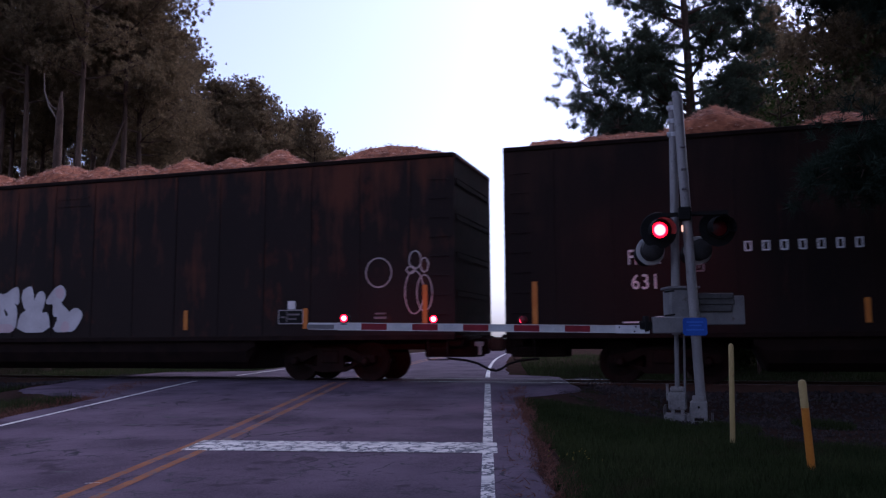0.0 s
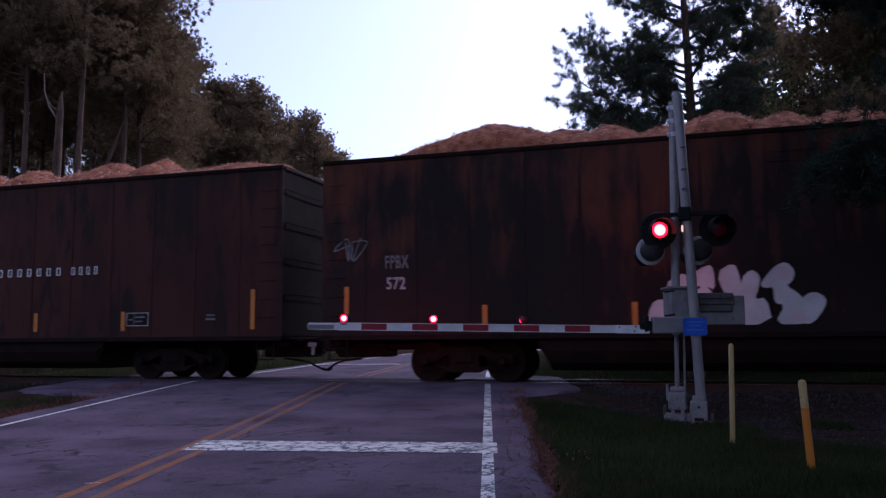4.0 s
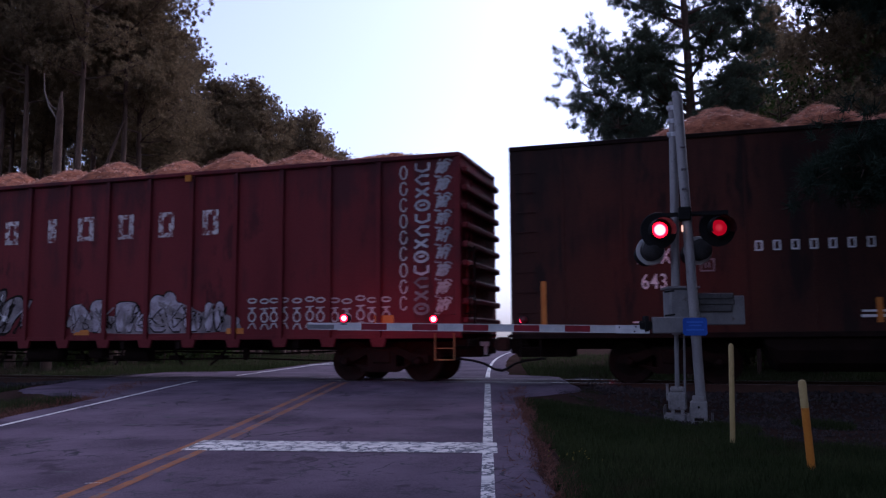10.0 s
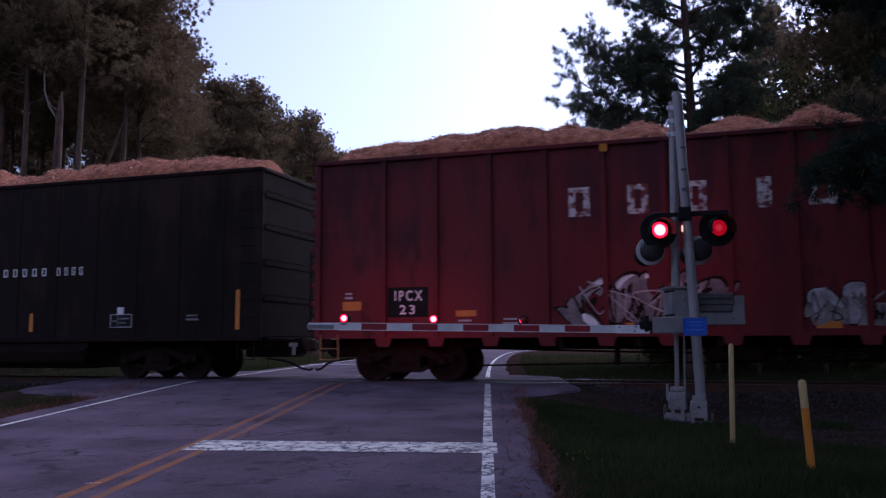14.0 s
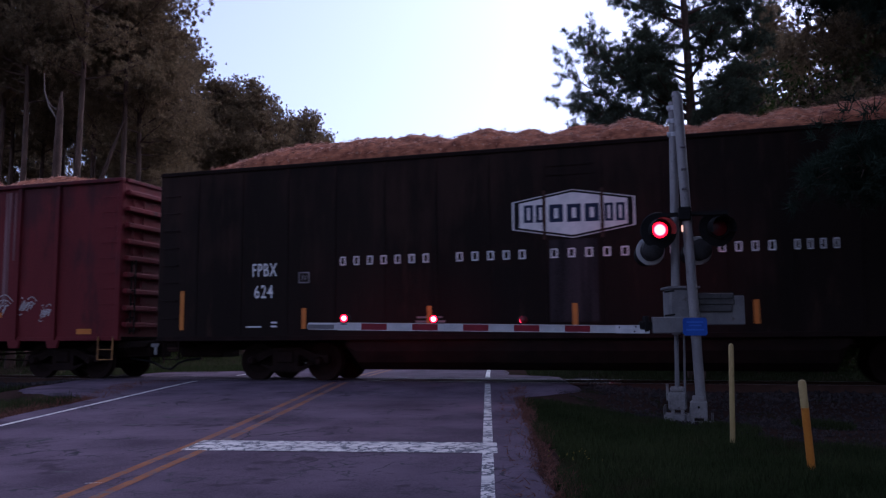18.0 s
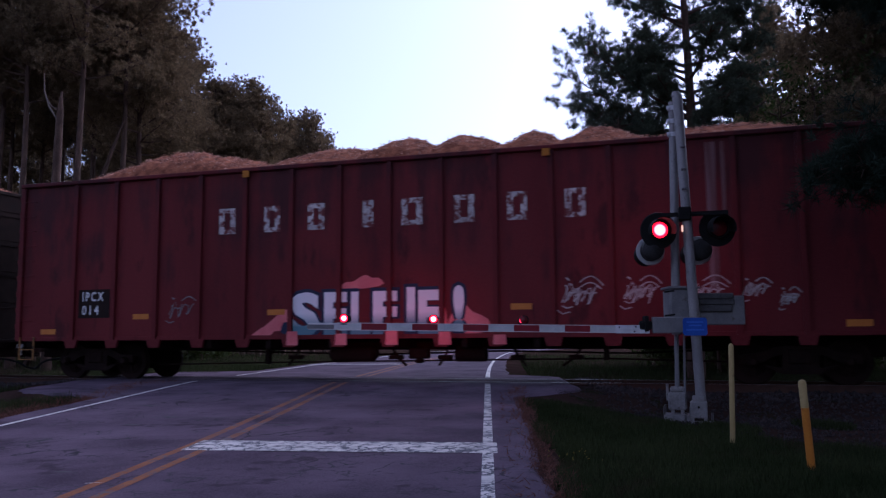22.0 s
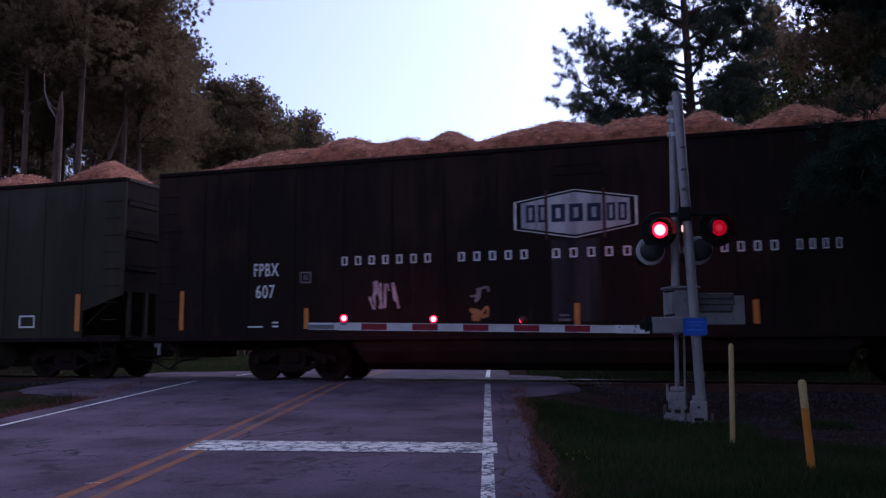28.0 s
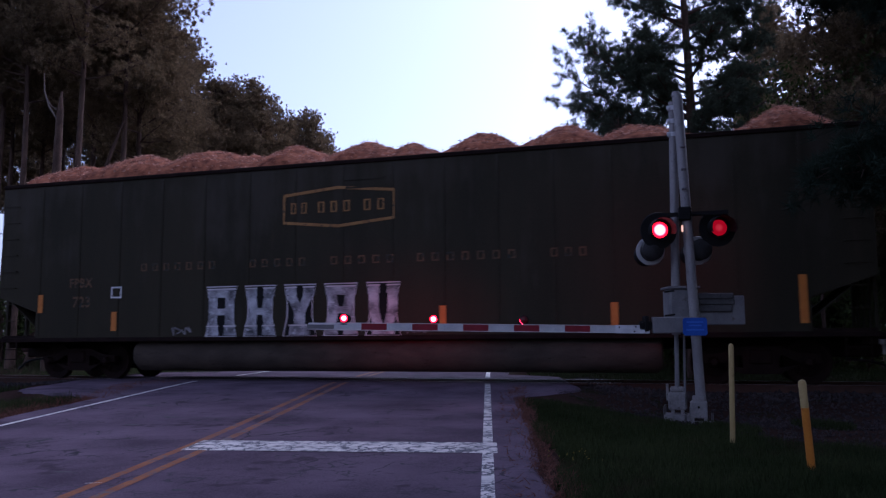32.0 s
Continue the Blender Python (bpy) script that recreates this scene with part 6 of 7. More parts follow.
for x, phase in ((-4.8, 2), (-3.37, 0), (-1.92, 1)):
    m = Matrix.Translation((x, 0, 0.13))
    g = Geo().lathe([(0.0, 0.05), (0.042, 0.046), (0.074, 0.026), (0.074, -0.026), (0.072, -0.026), (0.07, -0.0)], "y", 20)
    g.box(-0.02, 0.02, -0.015, 0.03, -0.095, -0.055).box(-0.05, 0.05, -0.02, 0.02, -0.1, -0.085)
    head = part("arm_light", g, BLACK_PAINT, arm, "small red gate arm light", smooth=True, m=m)
    ob = part("lens", lens_drum(0.07, TIP_RED, RED_GLASS), TIP_RED, arm, "red glass lens", m=Matrix.Translation((x, 0.016, 0.13)))
    back = part("lens", lens_drum(0.06, ARM_BEAM, RED_GLASS), ARM_BEAM, arm, "red glass lens turned to the track", m=Matrix.Translation((x, 0.05, 0.13)) @ pose(0, 0, 0, 0, 0, 180))
    # tube added to narrow the rear beam and keep red off the road
    visor = Geo().lathe([(0.066, 0.05), (0.074, 0.05), (0.074, 0.36), (0.066, 0.36), (0.066, 0.05)], "y", 20)
    part("visor", visor, BLACK_PAINT, arm, "black tube added to narrow the rear beam", smooth=True, m=m)
    if phase < 2:
        BLINK.append((ob, Vector((x, 0.016, 0.13)), phase, 0, (0.02, 0.02, 0.04)))
        BLINK.append((back, Vector((x, 0.05, 0.13)), phase, 180, (0.02, 0.02, 0.04)))
CT = Matrix.Translation(Vector((-0.4, -5.1, 0)) - G0) @ pose(0, 0, 0, 0, 0, 17.0)
part("pivot_arm", Geo().box(-0.5, 0.1, -0.12, -0.02, 1.02, 1.28, 0.015), DULL_GREY, gate, "grey pivot channel", m=CT)
part("gate_bracket", Geo().box(-0.7, -0.5, -0.1, -0.02, 1.08, 1.22, 0.02).box(-0.62, -0.56, -0.14, 0.06, 1.05, 1.3, 0.01), BLACK_PAINT, gate, "dark arm bracket", m=CT)
part("mechanism_box", Geo().box(-0.17, 0.28, 0.05, 0.5, 1.15, 1.74, 0.03).box(-0.2, 0.33, 0.03, 0.52, 1.74, 1.78, 0.01), DULL_GREY, gate, "grey gate mechanism housing", m=CT)
part("counterweight", Geo().box(0.25, 1.02, 0.0, 0.08, 1.15, 1.62, 0.015).box(-0.1, 0.35, 0.01, 0.07, 1.22, 1.34), DULL_GREY, gate, "grey counterweight arm plate", m=CT)
for k, (z0, z1, a, b) in enumerate(((1.36, 1.47, 0.24, 0.8), (1.475, 1.56, 0.22, 0.84), (1.565, 1.66, 0.26, 0.82))):
    part("weight_plate", Geo().box(a, b, -0.06 - 0.01 * k, -0.002, z0, z1, 0.012), PLATE_GREY, gate, "dark counterweight plate", m=CT)
for z in (1.3, 1.68):
    part("side_bar", Geo().tube([(-0.28, -0.05, z), (-0.12, -0.05, z + 0.02)], 0.016, 6), BLACK_PAINT, gate, m=CT)
SIGN = Matrix.Translation(sig(-0.2, -5.37, 1.12)) @ pose(0, 0, 0, 0, 0, 17.0)
part("emergency_sign", Geo().prism([(-0.16, -0.14), (0.16, -0.14), (0.19, -0.11), (0.19, 0.11), (0.16, 0.14), (-0.16, 0.14), (-0.19, 0.11), (-0.19, -0.11)], -0.012, 0.0), BLUE_SIGN, signal, "blank-looking blue emergency notice", m=SIGN)
for z, w in ((0.07, 0.13), (0.02, 0.1), (-0.05, 0.14)):
    part("notice_line", Geo().box(-w, w, -0.0145, -0.0125, z - 0.012, z + 0.012), material("notice_text", (0.05, 0.12, 0.5), (0.06, 0.15, 0.55), 0.5, bump=0), signal, m=SIGN)


def marker_post(base, top, r, label, lower, share=0.45):
    b, t = Vector(base), Vector(top)
    ob = thing("marker_post", label, "marker post", "yellow roadside posts", Matrix.Translation(b))
    d = t - b
    mid = d * share
    part("post", Geo().tube([-d * 0.12, mid], r, 12), lower, ob, smooth=True)
    part("post_top", Geo().tube([mid, d * 0.97, d * 0.99, d], [r, r, r * 0.8, r * 0.3], 12), POST_PALE, ob, "pale rounded upper part", smooth=True)


marker_post((0.222, -8.37, -0.45), (0.254, -8.37, 0.87), 0.031, "thin faded yellow plastic marker post in grass", POST_PALE)
marker_post((0.9, -10.27, -0.5), (0.838, -10.32, 0.53), 0.037, "leaning yellow and orange marker post in grass", POST_ORANGE, 0.74)


# ---- plants ----
def tufts(centres, length, width, count, seed, up=0.25, dirs=None):
    """Needle sprays: thin triangles fanning out from each centre."""
    r = np.random.default_rng(seed)
    n = len(centres)
    d = r.normal(0, 1, (n, count, 3))
    d[..., 2] += up
    if dirs is not None:
        d += 1.1 * np.asarray(dirs)[:, None]
    d /= np.linalg.norm(d, axis=2, keepdims=True)
    side = np.cross(d, r.normal(0, 1, (n, count, 3)))
    side /= np.linalg.norm(side, axis=2, keepdims=True) + 1e-9
    L = length * r.uniform(0.6, 1.3, (n, count, 1))
    c = np.asarray(centres)[:, None] + r.normal(0, length * 0.12, (n, count, 3))
    return np.stack([c + side * width / 2, c - side * width / 2, c + d * L], 2).reshape(-1, 3, 3)


def pine(name, label, height, base, reach, seed, limbs=34, per=16, needle=0.34, width=0.05, count=8, trunk_r=0.2, lean=(0, 0), group="pine trees", limb_list=None, mat=None, puff=0.14):
    """A tall pine: bare lower trunk, uneven limbs and a crown of needle sprays."""
    r = random.Random(seed)
    tree = thing(name, label, "pine tree", group)
    pts, rad = [], []
    for k in range(11):
        f = k / 10
        pts.append(Vector((lean[0] * f + 0.12 * math.sin(f * 5 + seed), lean[1] * f + 0.12 * math.cos(f * 4 + seed), height * f - 0.3 * (k == 0))))
        rad.append(trunk_r * (1 - 0.86 * f) * (1.25 if k == 0 else 1))
    g = Geo().tube(pts, rad, 10)
    centres, dirs = [], []

    def on_trunk(z):
        f = min(max(z / height, 0), 1) * 10
        i = min(int(f), 9)
        return pts[i].lerp(pts[i + 1], f - i)

    plan = limb_list or []
    if not plan:
        for k in range(limbs):
            f = (k + r.random()) / limbs
            z = base + (height - base) * f
            prof = reach * (0.35 + 0.65 * math.sin(math.pi * min(1, 0.18 + 0.8 * f)) ** 0.8) * r.uniform(0.55, 1.15)
            plan.append((z, r.uniform(0, 6.28), prof * (1 - 0.45 * f * f), r.uniform(-0.05, 0.45)))
    for z, a, ln, rise in plan:
        p = on_trunk(z)
        q = [p]
        for i in range(1, 6):
            a += r.uniform(-0.18, 0.18)
            q.append(q[-1] + Vector((math.cos(a), math.sin(a), rise + r.uniform(-0.15, 0.2) + 0.05 * i)) * ln / 5)
        g.tube(q, [0.05 * trunk_r / 0.2 * (1 - 0.16 * i) for i in range(6)], 5)
        for _ in range(max(4, int(per * ln / 2.5))):
            f = 5 * r.uniform(0.25, 1.0) ** 0.7
            i = min(int(f), 4)
            c = q[i].lerp(q[i + 1], f - i)
            off = Vector((r.gauss(0, 1), r.gauss(0, 1), r.gauss(0.2, 0.6))) * (0.12 + 0.14 * ln * 0.5 * (0.4 + f / 6))
            e = c + off
            if r.random() < 0.5:
                g.tube([c, c.lerp(e, 0.6) + Vector((0, 0, 0.04)), e], [0.012, 0.009, 0.006], 3, caps=False)
            dv = off.normalized() if off.length else Vector((0, 0, 1))
            for _ in range(3):
                centres.append(e + Vector((r.gauss(0, puff), r.gauss(0, puff), r.gauss(0, puff * 0.7))))
                dirs.append(dv * 0.6)
    part("trunk", g, BARK, tree, "scaly brown trunk and limbs", smooth=True)
    part("crown", soup("crown", tufts([tuple(c) for c in centres], needle, width, count, seed, dirs=[tuple(d) for d in dirs]), mat or NEEDLE), mat or NEEDLE, tree, "dark green needle crown")
    return tree


def leafy(name, label, height, base, reach, seed, n=5000, leaf=0.16, group="roadside trees", mat=None, trunk_r=0.14):
    """A broad-leaved tree or tall bush: several limbs, leaf clumps with gaps."""
    r = random.Random(seed)
    rn = np.random.default_rng(seed)
    tree = thing(name, label, "tree", group)
    g = Geo()
    tips = []
    g.tube([(0, 0, -0.3), (0.1, 0.05, height * 0.4), (0.0, 0.1, height * 0.8)], [trunk_r, trunk_r * 0.7, trunk_r * 0.2], 8)
    for k in range(26):
        z = base + (height - base) * r.random() ** 0.8
        a, ln = r.uniform(0, 6.28), reach * r.uniform(0.4, 1.0) * (1 - 0.4 * abs(z / height - 0.6))
        q = [Vector((0.05, 0.07, z * 0.8))]
        for i in range(4):
            q.append(q[-1] + Vector((math.cos(a), math.sin(a), 0.5 * r.uniform(0.3, 1.2))) * ln / 4)
            a += r.uniform(-0.4, 0.4)
            tips.append(q[-1])
        g.tube(q, [0.045, 0.035, 0.025, 0.015, 0.008], 4)
    t = np.array([tuple(v) for v in tips])
    c = t[rn.integers(0, len(t), n)] + rn.normal(0, 1, (n, 3)) * np.array([0.45, 0.45, 0.35]) * reach * 0.28
    d1, d2 = rn.normal(0, 1, (n, 3)), rn.normal(0, 1, (n, 3))
    d1 *= leaf / np.linalg.norm(d1, axis=1, keepdims=True)
    d2 *= leaf * 0.7 / np.linalg.norm(d2, axis=1, keepdims=True)
    tri = np.concatenate([np.stack([c, c + d1, c + d2], 1), np.stack([c + d1, c + d1 + d2 * 0.9, c + d2], 1)])
    part("trunk", g, BARK, tree, "thin grey-brown trunk and limbs", smooth=True)
    part("crown", soup("crown", tri, mat or LEAF), mat or LEAF, tree, "sparse young green leaves")
    return tree


def at(x, y, turn=0.0, k=1.0):
    return Matrix.Translation((x, y, float(ground_z(x, y)))) @ pose(0, 0, 0, 0, 0, turn)


PINES = [pine("pine_tree", lab, h, b, rch, sd, limbs=lm, per=pr, count=30, needle=0.16, width=0.034, puff=0.3) for lab, h, b, rch, sd, lm, pr in (
    ("tall dark pine, bare below, at the wood's edge", 23.5, 12.2, 3.6, 21, 50, 36), ("tall dark pine with a bare lower trunk", 22.5, 12.4, 3.5, 22, 46, 36),
    ("tall pine with a long bare brown trunk", 24.5, 12.8, 3.5, 23, 50, 36), ("dark pine with a crown down to the ground", 20.0, 3.0, 3.4, 24, 90, 38), ("dark dense pine beyond the road", 22.5, 4.0, 3.4, 25, 92, 38),
    ("dark pine with drooping lower limbs", 23.5, 8.5, 3.6, 21, 60, 36))]
BACK_PINE = pine("pine_tree", "dark pine deeper in the wood, reused unseen for shade", 22.5, 10.5, 3.6, 26, limbs=40, per=12, count=8, needle=0.45, width=0.1)
SPOTS = (
    (-28.1, 17.1, 5, 121), (-27.6, 15.2, 2, 303), (-30.4, 16.4, 1, 278), (-26.6, 11.2, 2, 66), (-30.0, 11.3, 0, 189), (-32.6, 12.6, 1, 309), (-35.8, 13.6, 2, 242),
    (-32.5, 24.1, 4, 320), (-32.0, 22.2, 5, 297), (-34.5, 22.4, 0, 33), (-35.6, 21.0, 2, 310), (-38.2, 21.3, 1, 6), (-38.5, 19.1, 0, 240), (-41.8, 20.1, 2, 132),
    (-35.1, 30.6, 4, 282), (-36.0, 34.3, 4, 325), (-34.2, 34.5, 3, 77), (-35.4, 39.9, 4, 267), (-31.8, 36.1, 3, 199), (-36.7, 47.1, 4, 7), (-37.7, 41.6, 4, 343),
    (-37.3, 44.2, 4, 32), (-34.6, 34.1, 3, 81), (-34.4, 44.8, 3, 302), (-36.0, 51.1, 4, 21), (-31.2, 43.9, 3, 154), (-39.0, 55.5, 4, 15), (-33.1, 50.3, 3, 137),
    (-39.2, 66.5, 4, 242),
)
BACK_SPOTS = (
    (-39.0, 31.5, 119), (-41.7, 30.7, 98), (-44.4, 29.8, 240), (-48.3, 30.7, 276), (-49.4, 28.2, 281), (-44.4, 40.3, 243), (-47.3, 39.4, 203),
    (-50.4, 38.4, 327), (-54.7, 39.2, 77), (-59.5, 39.7, 118),
)
used = set()
for x, y, k, turn in SPOTS:
    if k in used:
        copy_thing(PINES[k], at(x, y, turn))
    else:
        PINES[k].matrix_basis = at(x, y, turn)
        used.add(k)
BACK_PINE.matrix_basis = at(-62, 20)
for x, y, turn in BACK_SPOTS:
    copy_thing(BACK_PINE, at(x, y, turn))
tag_shrub = leafy("understorey_shrub", "dark leafy understorey shrub among pine trunks", 5.0, 0.3, 2.6, 71, 4200, 0.17, "understorey shrubs", LEAF, 0.06)
tag_shrub.matrix_basis = at(-27.5, 19)
for k, (x, y) in enumerate(((-30, 17), (-33, 20), (-36, 15), (-40, 18), (-30, 28), (-34, 34), (-38, 40), (-36, 47), (-40, 53), (-28.5, 24), (-43, 25), (-47, 20))):
    copy_thing(tag_shrub, at(x, y, k * 47))

# the open pine behind the track on the far side
tall = pine("pine_tree", "open-crowned pine with long upswept limbs beyond the track", 16.5, 5.0, 4.0, 31, trunk_r=0.24, needle=0.18, width=0.014, count=34, per=72, mat=DARK_NEEDLE, puff=0.07,
            limb_list=[(8.1, 3.5, 3.1, 0.6), (7.8, 3.4, 3.2, 0.58), (6.9, 3.35, 3.6, 0.3), (7.0, 3.5, 3.5, 0.3), (6.7, 3.6, 3.2, 0.24), (6.6, 3.4, 2.6, 0.2), (6.5, 3.5, 2.5, 0.22), (5.8, 3.45, 2.4, 0.2), (6.4, 3.7, 1.6, 0.1), (8.3, 3.3, 1.5, 0.35),
                       (9.4, 3.4, 1.5, 0.3), (8.0, 3.9, 1.5, 0.3), (10.0, 3.2, 1.5, 0.3), (10.6, 3.7, 1.6, 0.3), (7.4, 5.4, 2.2, 0.1), (10.8, 3.4, 2.1, 0.3), (11.5, 1.0, 2.4, 0.4), (11.8, 2.6, 1.9, 0.5), (12.5, 4.4, 2.2, 0.3), (13.3, 3.0, 1.5, 0.5), (14.2, 0.5, 1.6, 0.5),
                       (15, 3.2, 1.0, 0.6), (8.6, 0.6, 1.8, 0.3), (9.4, 0.2, 2.2, 0.3), (7.6, 0.1, 2.0, 0.2), (6.8, 0.5, 1.7, 0.2), (8.2, 6.0, 2.0, 0.25), (9.9, 0.5, 2.2, 0.3), (10.6, 0.0, 2.0, 0.3), (6.2, 3.3, 2.2, 0.2), (6.4, 3.6, 2.8, 0.2), (5.9, 3.6, 1.8, 0.15), (8.9, 3.5, 1.6, 0.4), (10.2, 6.1, 2.0, 0.3), (11.0, 0.2, 2.2, 0.3), (12.4, 5.9, 2.0, 0.3), (9.0, 4.9, 2.2, 0.2), (10.6, 1.7, 2.2, 0.3), (11.2, 3.1, 2.4, 0.4),
                       (7.2, 3.0, 1.7, 0.25), (7.8, 2.8, 1.4, 0.3), (8.6, 3.1, 2.0, 0.35), (6.6, 2.9, 1.5, 0.2), (9.2, 3.0, 1.8, 0.35), (7.0, 5.0, 1.4, 0.2), (8.0, 0.2, 1.2, 0.2), (5.9, 3.2, 1.6, 0.15), (6.2, 2.7, 1.2, 0.15)])
tall.matrix_basis = at(-0.35, 6.6)

THICKET = ((-1.4, 15.0, 0), (0.2, 14.5, 53), (0.9, 11.6, 106), (1.9, 14.0, 159), (-1.0, 19.4, 212), (-0.0, 20.7, 265), (0.9, 20.0, 318), (2.9, 13.2, 11), (3.7, 12.4, 64), (5.2, 14.0, 117))
# leafy growth behind the track on the right of the road
rightwood = leafy("broadleaf_tree", "thin broad-leaved tree in young spring leaf", 11.5, 2.0, 4.0, 81, 7000, 0.14)
rightwood.matrix_basis = at(5.0, 16)
for x, y, turn in ((9.0, 13, 60), (3.2, 26, 130), (11, 22, 200), (7.0, 30, 260), (14, 16, 310), (4.2, 12.5, 20), (6.8, 15, 90), (5.6, 20, 170), (2.6, 19, 230)):
    copy_thing(rightwood, at(x, y, turn))
for x, y, k, turn in ((6.5, 9.5, 3, 44), (10.5, 11.0, 0, 90), (4.6, 38, 1, 10), (12, 30, 2, 0), (16, 24, 1, 120), (7.5, 20, 3, 200), (5.5, 13.5, 3, 270), (9.5, 16.5, 4, 15), (7.4, 12.8, 3, 150), (8.6, 26, 3, 300), (4.2, 31, 3, 130)):
    copy_thing(PINES[k], at(x, y, turn))
thicket = leafy("thicket_tree", "bushy young tree, dense from the ground up", 8.6, 0.3, 3.0, 83, 11000, 0.17, "thicket beyond the track", LEAF, 0.09)
thicket.matrix_basis = at(-0.8, 12.1)
for x, y, turn in THICKET:
    copy_thing(thicket, at(x, y, turn))
twiggy = leafy("sapling", "thin twiggy sapling with few leaves", 11.5, 3.0, 2.4, 87, 1500, 0.08, "saplings beyond the track", LEAF, 0.07)
twiggy.matrix_basis = at(1.5, 9.7)
for x, y, turn in ((0.3, 10.4, 80), (2.6, 11.0, 160), (3.4, 9.2, 250)):
    copy_thing(twiggy, at(x, y, turn))
lowbush = leafy("bush", "low green bush on the far verge", 2.6, 0.2, 1.8, 91, 2600, 0.13, "verge bushes", LEAF, 0.05)
lowbush.matrix_basis = at(-1.5, 17)
for x, y, turn in ((1.0, 12, 50), (3.5, 10, 120), (5.0, 11.5, 200), (-26, 11, 10), (-29, 13.5, 70)):
    copy_thing(lowbush, at(x, y, turn))

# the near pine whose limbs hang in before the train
# its needles use the darker copy that has shade in the colour
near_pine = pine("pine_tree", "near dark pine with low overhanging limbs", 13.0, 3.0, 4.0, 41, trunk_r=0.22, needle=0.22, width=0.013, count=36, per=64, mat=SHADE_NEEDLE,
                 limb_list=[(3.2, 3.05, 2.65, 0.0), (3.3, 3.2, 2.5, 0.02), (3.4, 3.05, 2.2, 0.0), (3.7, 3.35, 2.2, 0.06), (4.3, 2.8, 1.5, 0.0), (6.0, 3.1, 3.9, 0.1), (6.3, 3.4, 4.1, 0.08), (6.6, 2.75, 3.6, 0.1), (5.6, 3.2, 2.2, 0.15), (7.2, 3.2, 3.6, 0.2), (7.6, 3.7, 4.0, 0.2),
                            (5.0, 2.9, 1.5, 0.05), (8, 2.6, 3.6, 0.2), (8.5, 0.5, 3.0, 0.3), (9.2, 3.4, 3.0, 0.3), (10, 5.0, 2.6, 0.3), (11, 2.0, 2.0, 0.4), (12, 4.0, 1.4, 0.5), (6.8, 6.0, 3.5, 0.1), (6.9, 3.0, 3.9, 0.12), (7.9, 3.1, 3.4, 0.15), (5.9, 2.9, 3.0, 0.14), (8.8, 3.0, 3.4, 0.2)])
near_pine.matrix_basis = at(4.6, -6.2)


# pines added out of view on the near right, to shade train and verge
for x, y, turn in ((8.0, -11, 10), (10.5, -5, 60), (12, -14, 150), (13, -8, 200)):
    copy_thing(BACK_PINE, at(x, y, turn))

# more unseen pines, crowned to the ground, added to darken the train's right
for x, y, turn in ((6.7, -4.4, 20), (7.1, -8.4, 230), (6.9, -12.8, 320), (9.6, -6.4, 80), (7.0, -17.0, 140)):
    copy_thing(PINES[3], at(x, y, turn))

# dead wood among the trees
RT = Vector((0.954, 0.3, 0))
snag = thing("dead_tree", "pale bare dead trunk with a forked branch", "dead tree", m=at(-26.25, 9.35))
part("trunk", Geo().tube([(0, 0, -0.3), (0.05, 0, 4), (0.0, 0.1, 8), (0.05, 0.1, 10.8), (0.1, 0.1, 11.9)], [0.22, 0.2, 0.185, 0.15, 0.05], 9), BARK, snag, smooth=True)
part("branch", Geo().tube([Vector((0, 0.1, 10.6)), RT * -0.34 + Vector((0, 0, 11.2)), RT * -0.58 + Vector((0, 0, 11.9)), RT * -0.63 + Vector((0, 0, 12.7))], [0.045, 0.04, 0.03, 0.012], 6).tube([RT * -0.5 + Vector((0, 0, 11.65)), RT * -0.25 + Vector((0, 0, 11.25)), Vector((0, 0, 11.1))], [0.025, 0.025, 0.015], 5), DEAD_WOOD, snag, "bleached forked branch", smooth=True)
slant = thing("dead_tree", "bare trunk leaning among the pines", "dead tree", m=at(-27.8, 14.4))
part("trunk", Geo().tube([RT * -3.6 + Vector((0, 0, -0.3)), RT * -1.9 + Vector((0, 0, 4.6)), RT * -0.1 + Vector((0, 0, 9.4)), RT * 0.75 + Vector((0, 0, 11.9))], [0.15, 0.12, 0.1, 0.05], 8), BARK, slant, smooth=True)
leaner = thing("dead_tree", "leaning bare dead tree beyond the track", "dead tree", m=at(6.6, 7.2))
part("trunk", Geo().tube([RT * 1.3 + Vector((0, 0, -0.3)), RT * 0.55 + Vector((0, 0, 4.5)), RT * 0.0 + Vector((0, 0, 7.4)), RT * -0.75 + Vector((0, 0, 8.1)), RT * -1.25 + Vector((0, 0, 8.15)), RT * -1.9 + Vector((0, 0, 8.05))], [0.14, 0.11, 0.09, 0.07, 0.045, 0.02], 8), BARK, leaner, smooth=True)
part("branch", Geo().tube([RT * -0.9 + Vector((0, 0, 8.1)), RT * -1.0 + Vector((0, -0.1, 8.5)), RT * -1.4 + Vector((0, -0.1, 8.9))], [0.04, 0.03, 0.012], 5), BARK, leaner, smooth=True)


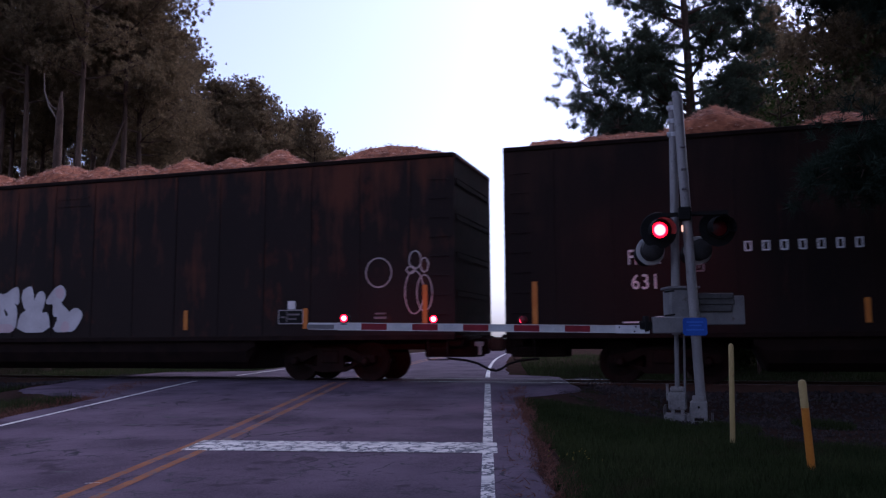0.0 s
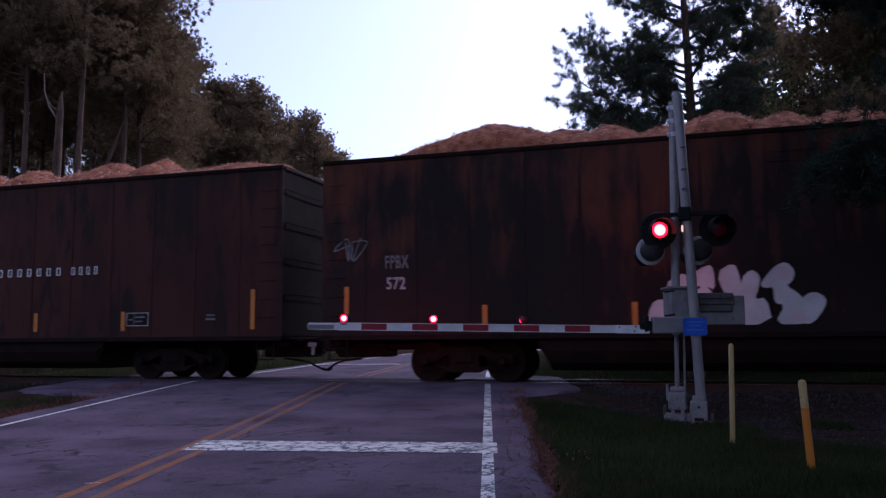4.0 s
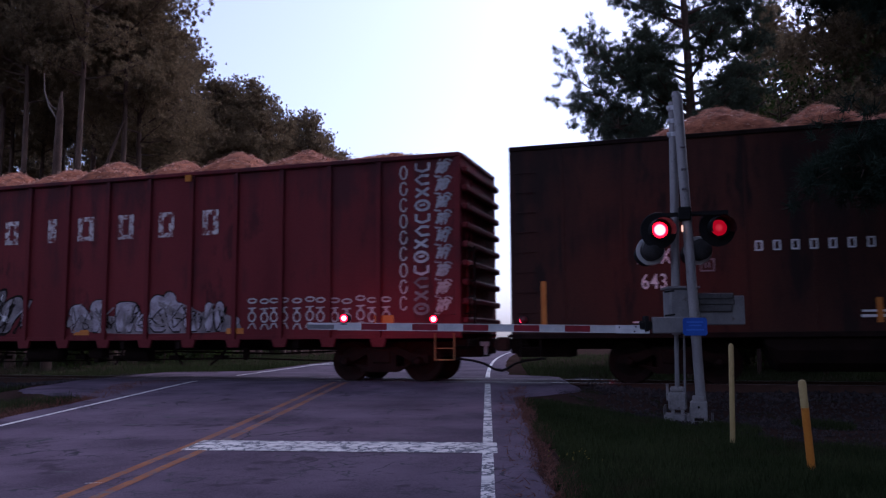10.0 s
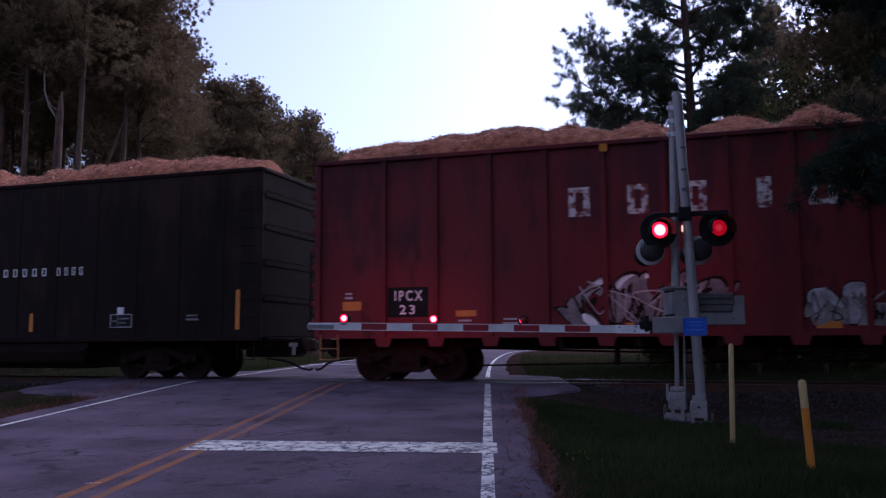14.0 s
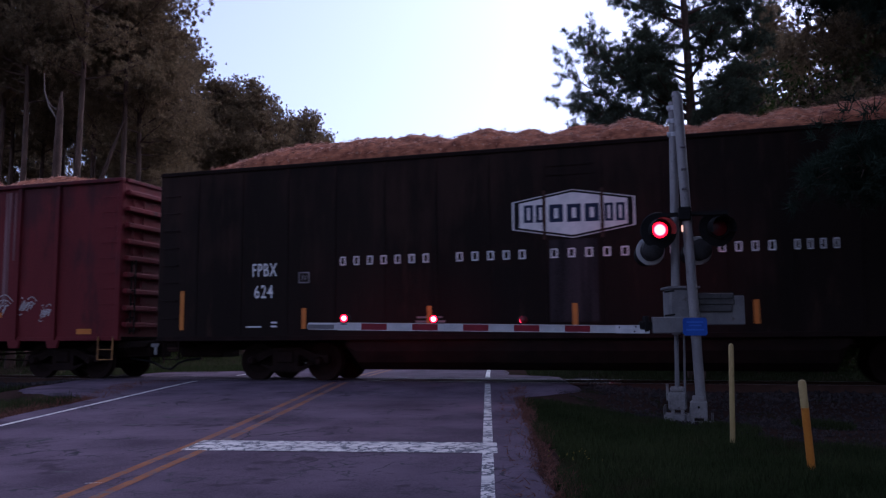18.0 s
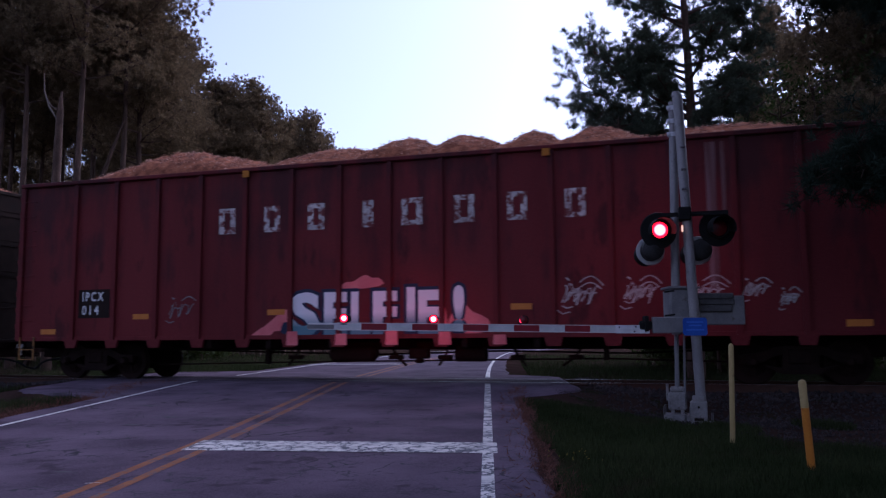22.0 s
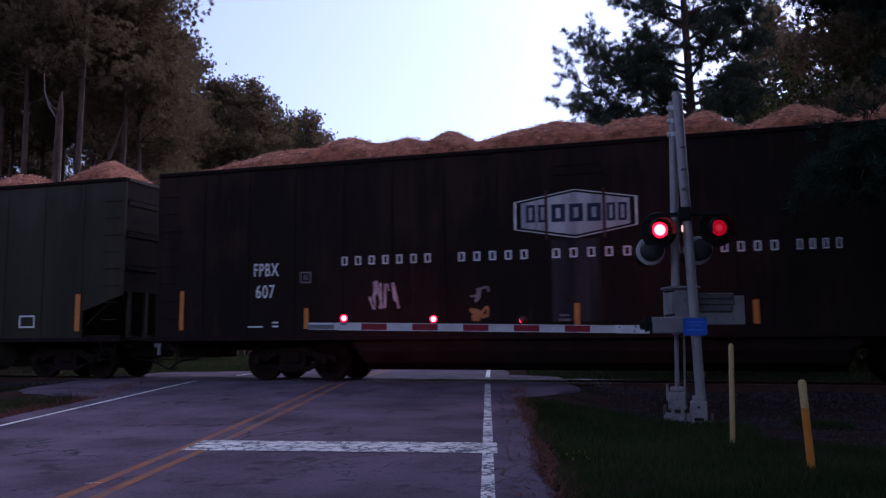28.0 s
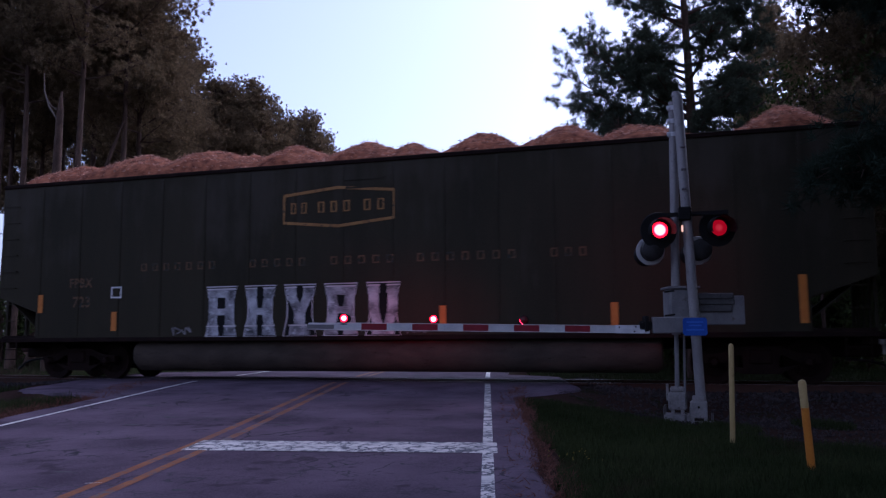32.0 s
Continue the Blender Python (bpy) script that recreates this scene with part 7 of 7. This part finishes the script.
def blades(n, box, seed, tall_by, keep):
    r = np.random.default_rng(seed)
    x, y = r.uniform(box[0], box[1], n), r.uniform(box[2], box[3], n)
    inside = np.minimum(np.minimum(x - box[0], box[1] - x), np.minimum(y - box[2], box[3] - y))
    ok = keep(x, y) & (r.random(n) < 0.15 + inside / 1.5)
    x, y = x[ok], y[ok]
    n = len(x)
    a, h = r.uniform(0, 6.28, n), tall_by * r.uniform(0.4, 1.3, n)
    w = r.uniform(0.004, 0.01, n)
    z = ground_z(x, y)
    p = np.stack([x, y, z - 0.01], 1)
    s = np.stack([np.cos(a) * w, np.sin(a) * w, 0 * a], 1)
    t = p + np.stack([r.normal(0, 0.35, n) * h, r.normal(0, 0.35, n) * h, h], 1)
    return np.stack([p - s, p + s, t], 1)


def verge(x, y):
    off = x - road_x(y, 0)
    return (off > 0.76 + 0.08 * np.sin(y * 1.7) + 2.0 * smooth(4.4, 2.6, np.abs(y + 0.3))) & (y < -4.0) & ((y < -5.9 - 1.3 * (x + 0.4) + 0.5 * np.sin(x * 5) * np.sin(y * 4)) | (np.sin(x * 2.3 + 1) * np.sin(y * 1.9 + x) > 0.55))


grass_right = np.concatenate([blades(210000, (-4, 3.5, -16, -3.4), 1, 0.1, verge), blades(60000, (-4, 16, -34, -4), 8, 0.12, verge)])
tagged(new("grass", soup("grass", grass_right, GRASS)), "dark green unmown grass on the verge", "grass", kind="stuff")
left_ok = lambda x, y: (road_x(y, 2) - x > 0.9 + 3.0 * smooth(5.6, 4.4, np.abs(y + 0.3)) + 0.25 * np.sin(y * 2.3))
far_ok = lambda x, y: ((x - road_x(y, 0) > 1.3) | (road_x(y, 2) - x > 1.3))
tagged(new("grass", soup("grass", np.concatenate([blades(60000, (-18, -9, -11, -3.2), 2, 0.12, left_ok), blades(40000, (-34, -4, -34, -3.2), 12, 0.14, left_ok), blades(16000, (-17, -10.6, -9.5, -3.4), 15, 0.2, left_ok), blades(60000, (-45, 14, 4, 40), 3, 0.3, far_ok), blades(50000, (-24, 6, 2.9, 14), 13, 0.22, far_ok)]), GRASS)),
       "sparse green grass beyond the road's edge", "grass", kind="stuff")
r9 = np.random.default_rng(9)
fx, fy = r9.normal(-1.33, 0.13, 16), r9.normal(-10.7, 0.2, 16)
tagged(new("wildflowers", soup("wildflowers", tufts(np.stack([fx, fy, ground_z(fx, fy) + 0.11], 1), 0.014, 0.014, 4, 4), FLOWER)), "tiny yellow wildflowers in the grass", "wildflowers", kind="stuff")


def litter(n, box, seed, keep):
    r = np.random.default_rng(seed)
    x, y = r.uniform(box[0], box[1], n), r.uniform(box[2], box[3], n)
    ok = keep(x, y)
    c = np.stack([x[ok], y[ok], np.maximum(ground_z(x[ok], y[ok]), np.where(np.abs(x[ok] + 8) > 100, -9, ground_z(x[ok], y[ok]))) + 0.015], 1)
    return tufts(c, 0.11, 0.008, 4, seed, up=0.0) * np.array([1, 1, 1.0])


band = lambda x, y: np.abs(x - road_x(y, 0) - 0.66 - 0.05 * np.sin(y * 2)) < 0.17
band_l = lambda x, y: (np.abs(road_x(y, 2) - x - 0.85 - 0.2 * np.sin(y * 1.5)) < 0.35) | ((np.abs(y + 5.6 + 0.15 * np.sin(x * 3)) < 0.3) & (road_x(y, 2) - x < 2.6) & (x < road_x(y, 2) - 0.3))
shoulder = lambda x, y: np.abs(x - road_x(y, 0) - 0.36) < 0.14
spread = litter(2600, (-5, 3, -16, -3.5), 11, shoulder) + np.array([0, 0, 0.03])
straw = np.concatenate([spread, litter(7000, (-16, -9.5, -9.5, -5), 14, left_ok), litter(40000, (-5, 3, -16, -2.5), 5, band), litter(24000, (-16, -8, -11, -1.6), 6, band_l)])
tagged(new("pine_straw", soup("pine_straw", straw, STRAW)), "reddish brown pine straw along the road's edge", "pine straw", kind="stuff")

# ---- motion of the train, its wheels and the flashing lenses ----
SPEED = (4.318, 4.315, 4.302, 4.327, 4.368, 4.369, 4.342, 4.334, 4.397, 4.46, 4.47, 4.44, 4.419, 4.392, 4.341, 4.252, 4.163)


def gone(t):
    """Metres that the train has run at t seconds; SPEED holds every second second."""
    s, k = 0.0, 0
    while t > 2 and k < 15:
        s += SPEED[k] + SPEED[k + 1]
        t -= 2
        k += 1
    return s + SPEED[k] * t + (SPEED[k + 1] - SPEED[k]) / 4 * t * t


def motions():
    for car, x in CARS:
        walk(car, [(t, Matrix.Translation((x + gone(t), 0, 0))) for t in range(0, 33)])
    spins = [(t, math.degrees(gone(t) / WHEEL_R)) for t in (k * 4 / 30 for k in range(241))]
    for wheel, place in WHEELS:
        walk(wheel, [(t, pose(*place, 0, a, 0)) for t, a in spins])
    for lens, place, phase, turn, delays in BLINK:
        walk(lens, [(t, pose(*place, 0, 0, turn + a)) for t, a in flashes(phase, *delays)])


def flashes(phase, lead, linger, fade):
    """Turns of a flashing lens: its lit, fading and dark faces come to the front one after the other.
    The lamps of phase 1 burn for half a second in each cycle, those of phase 0 for the rest of it."""
    period, on, burn = 1.279, (0.89, 0.39)[phase], (0.779, 0.5)[phase]
    step, turn, rows = 1 / 30, 0.0, []
    marks = []
    for k in range(-2, 27):
        a = on + k * period
        marks += [a + lead, a + burn + linger, a + burn + linger + fade]
    for k, t in enumerate(marks):
        if t < 0.04:
            turn = -120.0 * (k % 3)
            first = k
    rows.append((0.0, turn))
    for t in marks[first + 1:]:
        t = round(t * 30) / 30
        if t < 31.85:
            rows += [(t - step, turn), (t, turn - 60), (t + step, turn - 120)]
            turn -= 120
    rows.append((32.0, turn))
    return rows


motions()
